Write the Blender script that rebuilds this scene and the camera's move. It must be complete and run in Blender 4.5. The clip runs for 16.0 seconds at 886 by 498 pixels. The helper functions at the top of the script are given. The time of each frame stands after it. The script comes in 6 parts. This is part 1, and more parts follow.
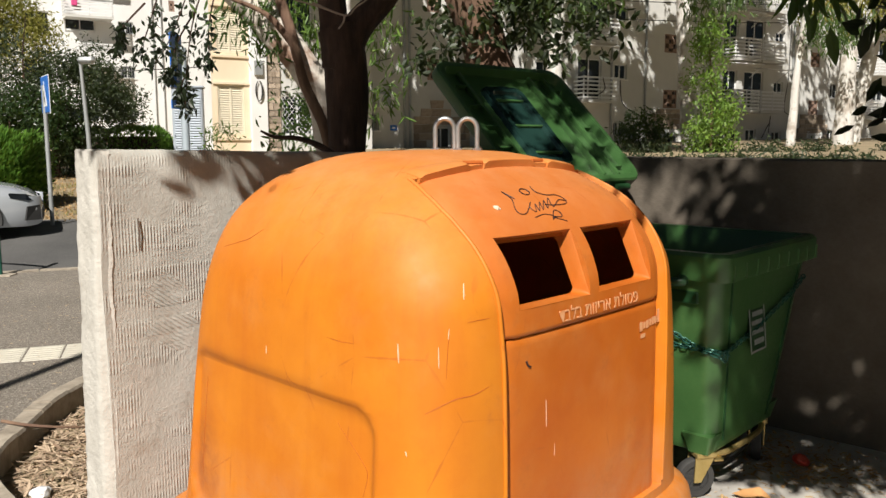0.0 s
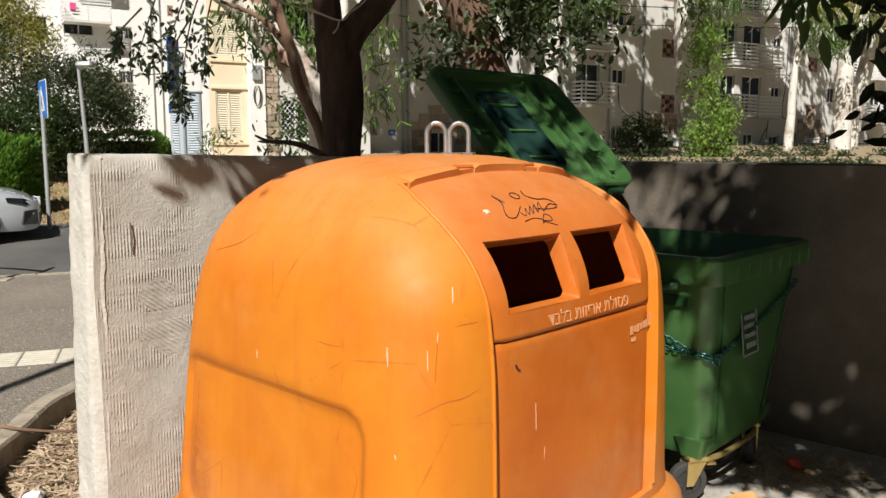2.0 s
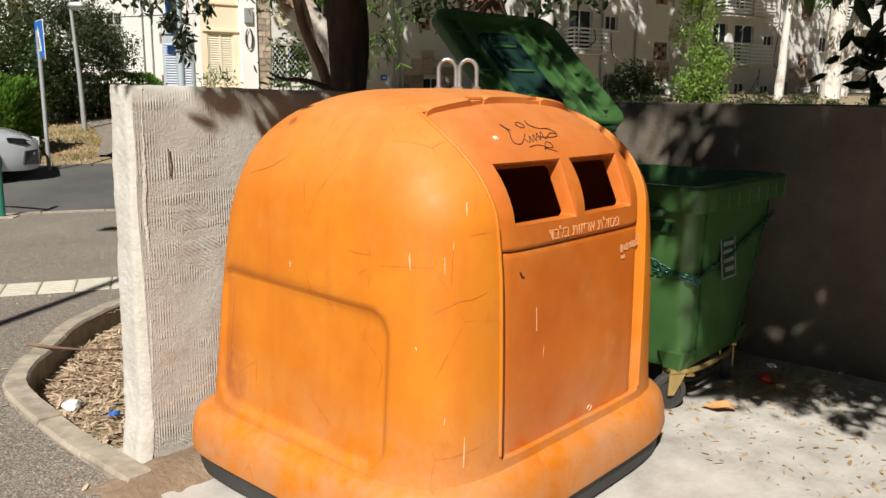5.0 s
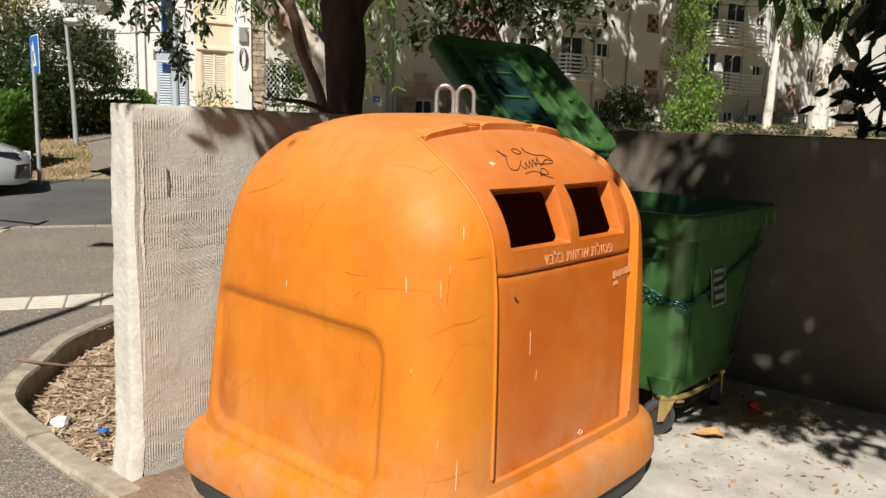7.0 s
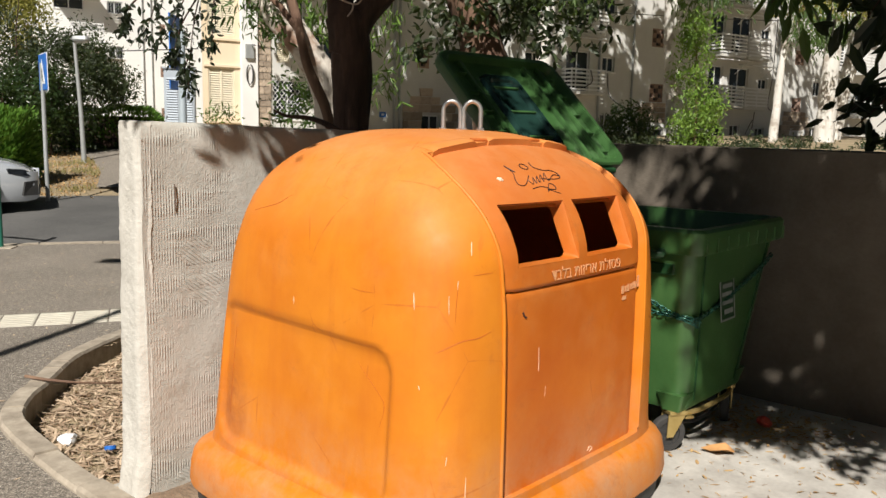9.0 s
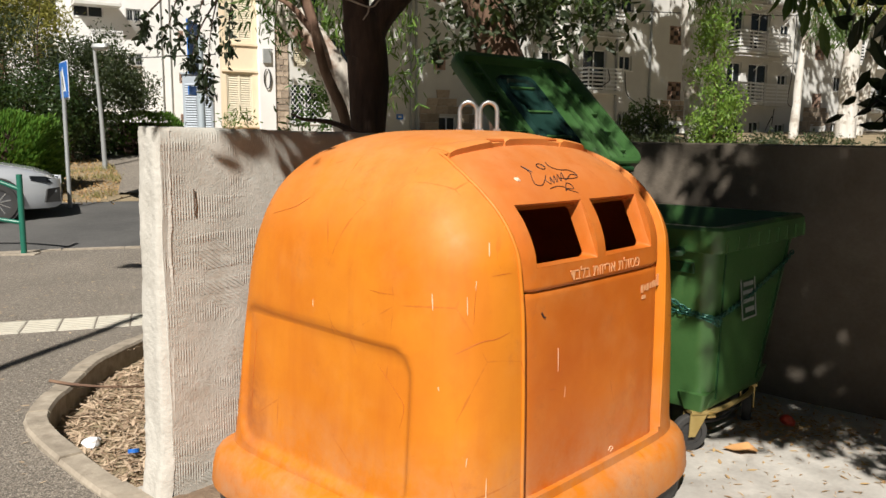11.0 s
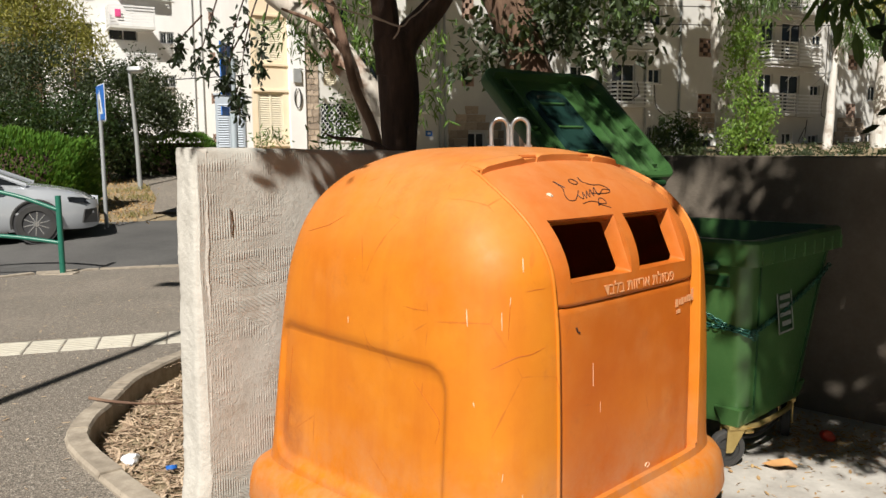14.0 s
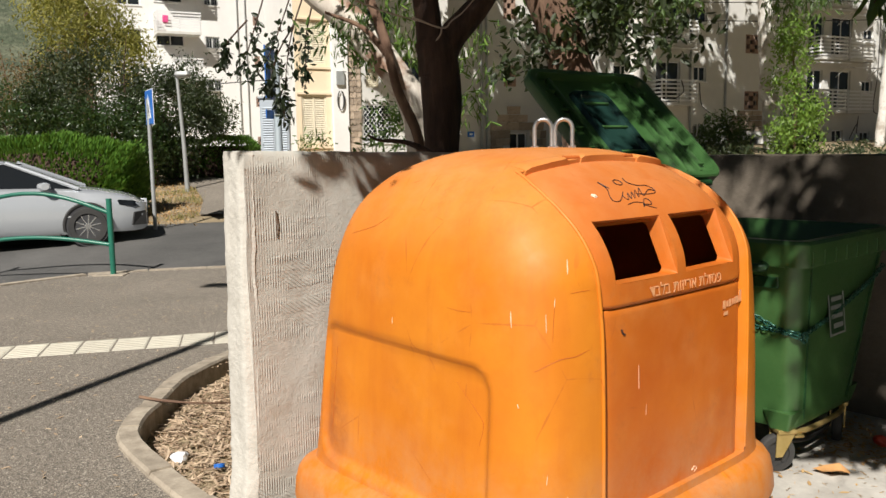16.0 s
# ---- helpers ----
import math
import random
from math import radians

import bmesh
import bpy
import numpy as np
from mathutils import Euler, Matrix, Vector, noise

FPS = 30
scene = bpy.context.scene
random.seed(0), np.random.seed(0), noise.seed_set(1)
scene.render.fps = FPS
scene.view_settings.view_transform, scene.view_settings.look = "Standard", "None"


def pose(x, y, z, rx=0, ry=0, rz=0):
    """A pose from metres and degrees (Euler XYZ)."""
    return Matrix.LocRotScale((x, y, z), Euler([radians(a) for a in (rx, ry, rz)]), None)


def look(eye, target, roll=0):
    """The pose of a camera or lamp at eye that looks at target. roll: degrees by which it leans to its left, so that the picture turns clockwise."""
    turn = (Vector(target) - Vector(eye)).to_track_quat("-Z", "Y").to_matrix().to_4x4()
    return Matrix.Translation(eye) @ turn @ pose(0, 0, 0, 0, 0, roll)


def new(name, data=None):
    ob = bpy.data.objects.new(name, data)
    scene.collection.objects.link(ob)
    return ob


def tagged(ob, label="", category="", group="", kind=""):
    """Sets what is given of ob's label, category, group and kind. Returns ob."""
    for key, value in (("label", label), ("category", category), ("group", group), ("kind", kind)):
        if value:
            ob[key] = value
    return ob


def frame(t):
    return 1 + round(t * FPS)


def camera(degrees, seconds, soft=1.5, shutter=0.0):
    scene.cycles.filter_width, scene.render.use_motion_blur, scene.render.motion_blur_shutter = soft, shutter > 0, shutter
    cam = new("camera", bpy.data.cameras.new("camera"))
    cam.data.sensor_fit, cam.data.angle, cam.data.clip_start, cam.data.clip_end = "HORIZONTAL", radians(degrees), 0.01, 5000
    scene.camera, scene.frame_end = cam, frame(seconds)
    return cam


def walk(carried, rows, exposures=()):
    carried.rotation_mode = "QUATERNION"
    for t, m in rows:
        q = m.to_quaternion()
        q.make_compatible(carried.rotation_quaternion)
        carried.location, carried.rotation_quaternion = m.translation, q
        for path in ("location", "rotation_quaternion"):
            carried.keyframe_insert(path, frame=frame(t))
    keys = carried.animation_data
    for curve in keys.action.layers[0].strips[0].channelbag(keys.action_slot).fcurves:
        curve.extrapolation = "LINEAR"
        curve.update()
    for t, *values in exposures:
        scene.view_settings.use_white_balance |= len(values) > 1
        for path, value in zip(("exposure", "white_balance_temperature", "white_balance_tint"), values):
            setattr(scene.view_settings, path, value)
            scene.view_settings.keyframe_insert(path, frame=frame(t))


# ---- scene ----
cam = camera(57.0, 16.0)
PATH = [
    (0, (0.0, 0.0, 1.659), (-0.009, 1.984, 1.403), -0.2),
    (0.5, (0.002, -0.007, 1.66), (-0.005, 1.977, 1.406), -0.1),
    (1, (0.013, -0.003, 1.66), (0.008, 1.981, 1.408), -0.1),
    (1.5, (0.023, -0.001, 1.656), (0.018, 1.983, 1.407), -0.2),
    (2, (0.028, -0.009, 1.658), (0.022, 1.976, 1.413), -0.2),
    (2.5, (-0.005, -0.007, 1.664), (-0.011, 1.978, 1.419), -0.2),
    (3, (-0.097, 0.005, 1.663), (-0.096, 1.989, 1.407), -0.3),
    (3.5, (-0.122, -0.07, 1.657), (-0.122, 1.903, 1.329), -0.3),
    (4, (-0.067, -0.23, 1.615), (-0.066, 1.733, 1.234), -0.3),
    (4.2, (-0.05, -0.275, 1.604), (-0.047, 1.687, 1.222), -0.3),
    (6.5, (-0.079, -0.391, 1.614), (-0.027, 1.582, 1.29), 1.6),
    (7, (-0.083, -0.389, 1.617), (-0.036, 1.585, 1.3), 1.5),
    (7.5, (-0.09, -0.38, 1.618), (-0.047, 1.596, 1.31), 1.4),
    (8, (-0.087, -0.386, 1.619), (-0.052, 1.593, 1.33), 1.3),
    (8.5, (-0.088, -0.391, 1.62), (-0.055, 1.588, 1.336), 1.3),
    (9, (-0.088, -0.38, 1.62), (-0.057, 1.599, 1.338), 1.2),
    (11.3, (-0.085, -0.382, 1.619), (-0.109, 1.598, 1.341), 0.3),
    (11.5, (-0.093, -0.39, 1.624), (-0.13, 1.591, 1.35), 0.5),
    (12, (-0.093, -0.379, 1.621), (-0.133, 1.602, 1.351), 0.1),
    (12.5, (-0.095, -0.384, 1.623), (-0.146, 1.597, 1.355), -0.0),
    (13, (-0.098, -0.388, 1.624), (-0.167, 1.594, 1.365), -0.2),
    (13.5, (-0.1, -0.401, 1.625), (-0.177, 1.583, 1.385), -0.3),
    (14, (-0.098, -0.4, 1.623), (-0.186, 1.584, 1.382), -0.5),
    (14.5, (-0.096, -0.408, 1.623), (-0.195, 1.575, 1.383), -0.5),
    (15, (-0.098, -0.398, 1.622), (-0.239, 1.582, 1.379), -0.7),
    (15.5, (-0.103, -0.405, 1.623), (-0.281, 1.572, 1.382), -0.9),
    (16, (-0.103, -0.404, 1.627), (-0.294, 1.573, 1.389), -1.0),
]
walk(cam, [(t, look(eye, target, roll)) for t, eye, target, roll in PATH])

# ---- world and sun ----
SUN_AZ = Vector((-0.22, -0.975, 0)).normalized()
SUN_EL = radians(45)
world = bpy.data.worlds.new("sky")
scene.world = world
world.use_nodes = True
sky = world.node_tree.nodes.new("ShaderNodeTexSky")
sky.sky_type, sky.sun_disc = "NISHITA", False
sky.sun_elevation, sky.sun_rotation = SUN_EL, math.atan2(SUN_AZ.x, SUN_AZ.y)
back = world.node_tree.nodes["Background"]
back.inputs["Strength"].default_value = 0.017
world.node_tree.links.new(sky.outputs["Color"], back.inputs["Color"])
sun = new("sun", bpy.data.lights.new("sun", "SUN"))
sun.data.energy, sun.data.angle, sun.data.color = 6.9, radians(0.5), (1.0, 0.95, 0.87)
sun.matrix_world = look(SUN_AZ * 20 * math.cos(SUN_EL) + Vector((0, 0, 20 * math.sin(SUN_EL))), (0, 0, 0))
scene.view_settings.exposure = 0.02


# ---- materials ----
def srgb(h):
    c = [int(h[i:i + 2], 16) / 255 for i in (0, 2, 4)]
    return tuple(v / 12.92 if v < 0.04045 else ((v + 0.055) / 1.055) ** 2.4 for v in c)


class Nodes:
    """A small builder of node materials."""

    def __init__(self, name):
        self.mat = bpy.data.materials.new(name)
        self.mat.use_nodes = True
        self.tree = self.mat.node_tree
        self.bsdf = self.tree.nodes["Principled BSDF"]
        self.coord = self.tree.nodes.new("ShaderNodeTexCoord").outputs["Object"]

    def add(self, kind, ins=None, **props):
        n = self.tree.nodes.new("ShaderNode" + kind)
        for k, v in props.items():
            setattr(n, k, v)
        for k, v in (ins or {}).items():
            self.put(n.inputs[k], v)
        return n

    def put(self, socket, v):
        if isinstance(v, bpy.types.NodeSocket):
            self.tree.links.new(v, socket)
        elif isinstance(v, tuple) and len(v) == 3 and socket.type == "RGBA":
            socket.default_value = (*v, 1)
        else:
            socket.default_value = v

    def noise(self, scale, detail=4.0, rough=0.6, vec=None):
        return self.add("TexNoise", {"Vector": vec or self.coord, "Scale": scale, "Detail": detail, "Roughness": rough}).outputs["Fac"]

    def stretch(self, sx, sy, sz):
        return self.add("Mapping", {"Vector": self.coord, "Scale": (sx, sy, sz)}).outputs["Vector"]

    def ramp(self, fac, lo, hi, a=0.0, b=1.0):
        return self.add("MapRange", {"Value": fac, "From Min": lo, "From Max": hi, "To Min": a, "To Max": b}).outputs["Result"]

    def mix(self, fac, a, b):
        n = self.add("Mix", data_type="RGBA")
        for i, v in ((0, fac), (6, a), (7, b)):
            self.put(n.inputs[i], v)
        return n.outputs[2]

    def math(self, op, a, b=0.0):
        n = self.add("Math", operation=op)
        self.put(n.inputs[0], a), self.put(n.inputs[1], b)
        return n.outputs[0]

    def bump(self, height, strength=0.3, dist=0.01, normal=None):
        n = self.add("Bump", {"Height": height, "Strength": strength, "Distance": dist})
        if normal:
            self.put(n.inputs["Normal"], normal)
        self.put(self.bsdf.inputs["Normal"], n.outputs["Normal"])
        return n.outputs["Normal"]

    def done(self, color, rough=0.7, metal=0.0, **more):
        self.put(self.bsdf.inputs["Base Color"], color)
        self.put(self.bsdf.inputs["Roughness"], rough)
        self.put(self.bsdf.inputs["Metallic"], metal)
        for k, v in more.items():
            self.put(self.bsdf.inputs[k.replace("_", " ")], v)
        return self.mat


def plain(name, c1, c2, scale=6.0, rough=0.7, metal=0.0, bump=0.2, fine=60.0, dist=0.004, rand=0.0):
    """Two-scale variation: broad patches and fine grain, with relief."""
    n = Nodes(name)
    broad, grain = n.noise(scale), n.noise(fine, 3)
    f = n.math("ADD", n.math("MULTIPLY", n.ramp(broad, 0.3, 0.7), 0.65), n.math("MULTIPLY", grain, 0.35))
    col = n.mix(f, c1, c2)
    if rand:
        hsv = n.add("HueSaturation", {"Color": col, "Value": n.ramp(n.add("ObjectInfo").outputs["Random"], 0, 1, 1 - rand, 1 + rand)})
        col = hsv.outputs["Color"]
    if bump:
        n.bump(n.math("ADD", grain, n.math("MULTIPLY", broad, 0.5)), bump, dist)
    return n.done(col, n.ramp(grain, 0.2, 0.8, max(rough - 0.08, 0.05), min(rough + 0.08, 1)), metal)


def make_orange(name, c1, c2):
    """Sun-bleached plastic: patches, streaks and stains, paler towards the crown, grime by the foot."""
    n = Nodes(name)
    broad, fine = n.noise(2.6, 5), n.noise(95, 2)
    streak = n.noise(1.0, 6, 0.6, n.stretch(16, 16, 1.2))
    col = n.mix(n.ramp(broad, 0.35, 0.7), c1, c2)
    col = n.mix(n.ramp(streak, 0.50, 0.74, 0, 0.30), col, (0.46, 0.108, 0.010))
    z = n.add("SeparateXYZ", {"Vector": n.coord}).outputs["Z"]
    pale_crown = n.math("MULTIPLY", n.ramp(z, 1.22, 1.62), n.ramp(n.noise(5.5, 6, 0.7), 0.25, 0.75, 0.2, 0.85))
    col = n.mix(pale_crown, col, (0.62, 0.265, 0.105))
    blotch = n.math("MULTIPLY", n.ramp(n.noise(1.9, 6, 0.75), 0.50, 0.68, 0, 0.5), n.ramp(n.noise(22, 5, 0.7), 0.35, 0.65, 0.4, 1.0))
    col = n.mix(blotch, col, (0.48, 0.118, 0.010))
    spots = n.ramp(n.noise(46, 6, 0.8), 0.69, 0.76, 0, 0.45)
    col = n.mix(spots, col, (0.76, 0.48, 0.26))
    flecks = n.ramp(n.noise(150, 3, 0.7), 0.74, 0.78, 0, 0.7)
    col = n.mix(n.math("MULTIPLY", flecks, n.ramp(n.noise(4.0), 0.45, 0.6)), col, (0.12, 0.045, 0.02))
    scuff = n.ramp(n.noise(1.0, 5, 0.7, n.stretch(90, 90, 7)), 0.70, 0.76, 0, 0.5)
    col = n.mix(n.math("MULTIPLY", scuff, n.ramp(n.noise(3.1), 0.5, 0.62)), col, (0.86, 0.72, 0.58))
    dust = n.math("MULTIPLY", n.ramp(n.noise(1.7, 6, 0.7), 0.48, 0.75, 0, 0.5), n.ramp(n.noise(14, 5), 0.3, 0.7))
    col = n.mix(dust, col, (0.60, 0.26, 0.075))
    low = n.ramp(z, 0.25, 0.62, 1, 0)
    grime = n.math("MULTIPLY", low, n.ramp(n.noise(4.5, 6, 0.75), 0.38, 0.68, 0, 0.8))
    col = n.mix(grime, col, (0.47, 0.25, 0.13))
    smudge = n.math("MULTIPLY", n.ramp(n.noise(3.3, 7, 0.8), 0.54, 0.66), n.ramp(n.noise(30, 4, 0.7), 0.42, 0.62, 0, 0.35))
    col = n.mix(smudge, col, (0.32, 0.095, 0.028))
    off = n.add("Mapping", {"Vector": n.coord, "Location": (2.40, -3.87, -2.11), "Scale": (3.0, 9.0, 4.2)}).outputs["Vector"]
    far = n.add("VectorMath", {0: off}, operation="LENGTH").outputs["Value"]
    rub = n.math("MULTIPLY", n.ramp(far, 0.25, 1.0, 0.75, 0), n.ramp(n.noise(8, 5, 0.7), 0.25, 0.6))
    col = n.mix(rub, col, (0.26, 0.062, 0.016))
    cell = n.add("TexVoronoi", {"Vector": n.add("Mapping", {"Vector": n.coord, "Scale": (1.6, 1.6, 1.0)}).outputs["Vector"], "Scale": 2.1}, feature="DISTANCE_TO_EDGE").outputs["Distance"]
    wander = n.math("ADD", cell, n.math("MULTIPLY", n.noise(9, 4), 0.06))
    hair = n.math("MULTIPLY", n.ramp(wander, 0.030, 0.036, 1, 0), n.ramp(n.noise(2.4, 3), 0.52, 0.60, 0, 0.55))
    col = n.mix(hair, col, (0.40, 0.095, 0.014))
    n.bump(n.math("ADD", n.math("MULTIPLY", n.noise(5, 3), 1.0), n.math("MULTIPLY", fine, 0.15)), 0.25, 0.006)
    return n.done(col, n.ramp(n.noise(7, 6, 0.7), 0.3, 0.75, 0.46, 0.66), 0.0, Specular_IOR_Level=0.35)


def make_stucco():
    """Render combed with a notched trowel: short rows of fine ridges, some askew, worn smooth in between."""
    n = Nodes("combed_render")
    up = n.add("TexWave", {"Vector": n.coord, "Scale": 25.0, "Distortion": 0.8, "Detail": 2.0, "Detail Scale": 3.0}, bands_direction="X").outputs["Fac"]
    bent = n.add("Mapping", {"Vector": n.coord, "Rotation": (0, 0.9, 0)}).outputs["Vector"]
    arc = n.add("TexWave", {"Vector": bent, "Scale": 20.0, "Distortion": 3.0, "Detail": 1.0, "Detail Scale": 0.6}, bands_direction="X").outputs["Fac"]
    pick = n.ramp(n.noise(2.6, 2), 0.54, 0.58)
    ridges = n.add("Mix", data_type="FLOAT")
    n.put(ridges.inputs[0], pick), n.put(ridges.inputs[2], up), n.put(ridges.inputs[3], arc)
    rows = n.ramp(n.add("TexNoise", {"Vector": n.stretch(3.0, 1.5, 17), "Scale": 1.0, "Detail": 3.0}).outputs["Fac"], 0.44, 0.56)
    smooth = n.ramp(n.noise(4.6, 5, 0.7), 0.44, 0.60)
    h = n.math("MULTIPLY", n.math("MULTIPLY", ridges.outputs[0], n.math("ADD", n.math("MULTIPLY", rows, 0.85), 0.15)), smooth)
    pits, lumps = n.noise(70, 5, 0.75), n.noise(16, 4, 0.7)
    h = n.math("ADD", n.math("MULTIPLY", h, 0.8), n.math("ADD", n.math("MULTIPLY", pits, 0.5), n.math("MULTIPLY", lumps, 0.9)))
    n.bump(h, 0.6, 0.008)
    col = n.mix(n.ramp(n.noise(2.0, 5, 0.6), 0.35, 0.65), (0.415, 0.405, 0.365), (0.53, 0.52, 0.475))
    col = n.mix(n.ramp(n.noise(6, 5, 0.7), 0.55, 0.66, 0, 0.7), col, (0.39, 0.345, 0.29))
    col = n.mix(n.ramp(lumps, 0.58, 0.75, 0, 0.5), col, (0.66, 0.63, 0.58))
    crack = n.ramp(n.noise(1.0, 3, 0.6, n.stretch(30, 30, 2.2)), 0.735, 0.75, 0, 0.6)
    col = n.mix(crack, col, (0.20, 0.16, 0.13))
    return n.done(col, 0.95)


def make_asphalt():
    n = Nodes("asphalt")
    grit = n.add("TexVoronoi", {"Vector": n.coord, "Scale": 110.0}).outputs["Distance"]
    broad, mid = n.noise(0.9, 5), n.noise(34, 6, 0.85)
    col = n.mix(n.ramp(broad, 0.3, 0.7), (0.200, 0.170, 0.138), (0.285, 0.245, 0.200))
    col = n.mix(n.ramp(mid, 0.52, 0.60, 0, 0.9), col, (0.52, 0.47, 0.40))
    col = n.mix(n.ramp(grit, 0.40, 0.65, 0, 0.7), col, (0.05, 0.045, 0.04))
    n.bump(n.math("ADD", grit, mid), 0.5, 0.006)
    return n.done(col, 0.9)


def make_bark(name, c1, c2, c3, scale=1.0):
    n = Nodes(name)
    long = n.noise(1.0, 6, 0.65, n.stretch(9 * scale, 9 * scale, 1.6 * scale))
    patch = n.noise(2.2 * scale, 4)
    col = n.mix(n.ramp(long, 0.35, 0.65), c1, c2)
    col = n.mix(n.ramp(patch, 0.52, 0.6, 0, 0.85), col, c3)
    n.bump(long, 0.9, 0.03 / scale)
    return n.done(col, 0.9)


def make_leaf(name, c1, c2, gloss=0.4, through_light=0.35):
    n = Nodes(name)
    rnd = n.add("NewGeometry").outputs["Random Per Island"]
    col = n.mix(n.math("ADD", n.math("MULTIPLY", rnd, 0.75), n.math("MULTIPLY", n.noise(1.3), 0.25)), c1, c2)
    m = n.done(col, gloss)
    tr = n.add("BsdfTranslucent", {"Color": n.mix(0.5, col, (0.22, 0.30, 0.03))})
    mixn = n.add("MixShader", {0: through_light, 1: n.bsdf.outputs[0], 2: tr.outputs[0]})
    n.tree.links.new(mixn.outputs[0], n.tree.nodes["Material Output"].inputs["Surface"])
    return m


def make_glass(name, col=(0.02, 0.025, 0.03)):
    return Nodes(name).done(col, 0.06, 0.0)


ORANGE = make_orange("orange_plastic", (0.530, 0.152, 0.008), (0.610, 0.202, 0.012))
# redder plastic of door and hood; their weaker sunlight is partly in the colour
REDDIMORANGE = make_orange("reddish_dimmed_plastic", (0.480, 0.108, 0.008), (0.560, 0.146, 0.011))
STUCCO = make_stucco()
ASPHALT = make_asphalt()
GROOVE = plain("dark_gap", (0.02, 0.012, 0.008), (0.035, 0.02, 0.01), rough=0.8)
BLACKPL = plain("black_rubber", (0.02, 0.02, 0.021), (0.05, 0.048, 0.045), 4, 0.65)
GREENPL = plain("green_plastic", (0.028, 0.084, 0.022), (0.066, 0.148, 0.048), 3, 0.34, bump=0.12)
GREENDK = plain("dark_green_plastic", (0.010, 0.045, 0.016), (0.022, 0.075, 0.026), 4, 0.4, bump=0.1)
STEEL = plain("galvanised_steel", (0.42, 0.43, 0.44), (0.62, 0.62, 0.61), 20, 0.42, 0.85, 0.1)
BRASSY = plain("yellow_zinc_steel", (0.42, 0.30, 0.10), (0.60, 0.46, 0.20), 14, 0.42, 0.7, 0.15)
CONCRETE = plain("pale_concrete", (0.27, 0.25, 0.225), (0.57, 0.545, 0.50), 4.0, 0.9, bump=0.4, fine=45)
KERBMAT = plain("kerb_concrete", (0.19, 0.155, 0.118), (0.46, 0.40, 0.32), 9, 0.92, bump=1.0, fine=38, rand=0.08)
WALLEND = plain("rough_concrete", (0.43, 0.405, 0.36), (0.60, 0.58, 0.53), 7, 0.95, bump=0.7, fine=34, dist=0.009)
# brown render kept darker than its own tone, so the colour carries tree shade
SHADEWALL = plain("shade_darkened_render", (0.080, 0.064, 0.048), (0.175, 0.148, 0.118), 2.5, 0.95, bump=0.5, fine=40, dist=0.008)
SOIL = plain("dry_soil", (0.13, 0.085, 0.055), (0.30, 0.22, 0.15), 3, 0.97, bump=0.8, fine=25, dist=0.02)
DRYGRASS = plain("dry_ground", (0.17, 0.125, 0.075), (0.36, 0.29, 0.18), 0.6, 0.97, bump=0.8, fine=9, dist=0.04)
TILEMAT = plain("cream_paver", (0.46, 0.43, 0.36), (0.62, 0.585, 0.50), 8, 0.85, bump=0.3, rand=0.07)
WHITEP = plain("white_paint", (0.70, 0.695, 0.68), (0.85, 0.845, 0.83), 0.6, 0.85, bump=0.15, fine=14)
GREYP = plain("aged_grey_render", (0.52, 0.515, 0.495), (0.68, 0.675, 0.645), 0.5, 0.9, bump=0.2, fine=12)
CREAMP = plain("cream_paint", (0.72, 0.58, 0.40), (0.83, 0.71, 0.54), 0.7, 0.85, bump=0.15, fine=14)
SHUT = plain("cream_shutter", (0.66, 0.60, 0.46), (0.76, 0.70, 0.56), 2, 0.6, bump=0.05)
STONE = plain("rough_stone", (0.30, 0.23, 0.17), (0.52, 0.43, 0.34), 2.5, 0.95, bump=0.8, fine=12, dist=0.03, rand=0.3)
BRICK = plain("red_lattice", (0.26, 0.17, 0.13), (0.40, 0.28, 0.22), 5, 0.9, rand=0.15)
GLASS = make_glass("window_glass")
# near-black: the lack of light in rooms and hollows is put into this colour
SHADEDARK = plain("dark_for_shade", (0.03, 0.03, 0.035), (0.06, 0.06, 0.06), 1, 0.9)
GREYMET = plain("blue_grey_metal", (0.33, 0.38, 0.44), (0.43, 0.48, 0.54), 2, 0.5, bump=0.05)
WHITEMET = plain("white_metal", (0.70, 0.71, 0.72), (0.80, 0.80, 0.80), 3, 0.45, bump=0.03)
POLE = plain("grey_pole_metal", (0.28, 0.30, 0.30), (0.42, 0.43, 0.43), 3, 0.5, 0.3, 0.1)
RAILGREEN = plain("green_rail_paint", (0.012, 0.11, 0.075), (0.02, 0.16, 0.11), 5, 0.38, bump=0.05)
BLUE = plain("sign_blue", (0.02, 0.13, 0.48), (0.03, 0.17, 0.55), 4, 0.4, bump=0.02)
WHITESIGN = plain("sign_white", (0.75, 0.76, 0.78), (0.82, 0.82, 0.82), 4, 0.4, bump=0.02)
BARKDARK = make_bark("dark_bark", (0.024, 0.013, 0.009), (0.090, 0.050, 0.034), (0.055, 0.030, 0.021))
BARKRED = make_bark("reddish_bark", (0.10, 0.055, 0.035), (0.21, 0.13, 0.085), (0.14, 0.08, 0.055))
BARKPALE = make_bark("eucalyptus_bark", (0.50, 0.44, 0.38), (0.68, 0.63, 0.56), (0.24, 0.125, 0.075), 1.1)
BARKWHITE = make_bark("white_bark", (0.52, 0.50, 0.46), (0.68, 0.66, 0.62), (0.36, 0.31, 0.26), 0.7)
LEAFDARK = make_leaf("dark_leaf", (0.016, 0.036, 0.012), (0.045, 0.085, 0.026), 0.35)
# dark copy of the dark leaf: the foliage's shade is put into the colour
LEAFSHADED = make_leaf("shaded_leaf", (0.008, 0.014, 0.007), (0.022, 0.034, 0.014), 0.4, 0.12)
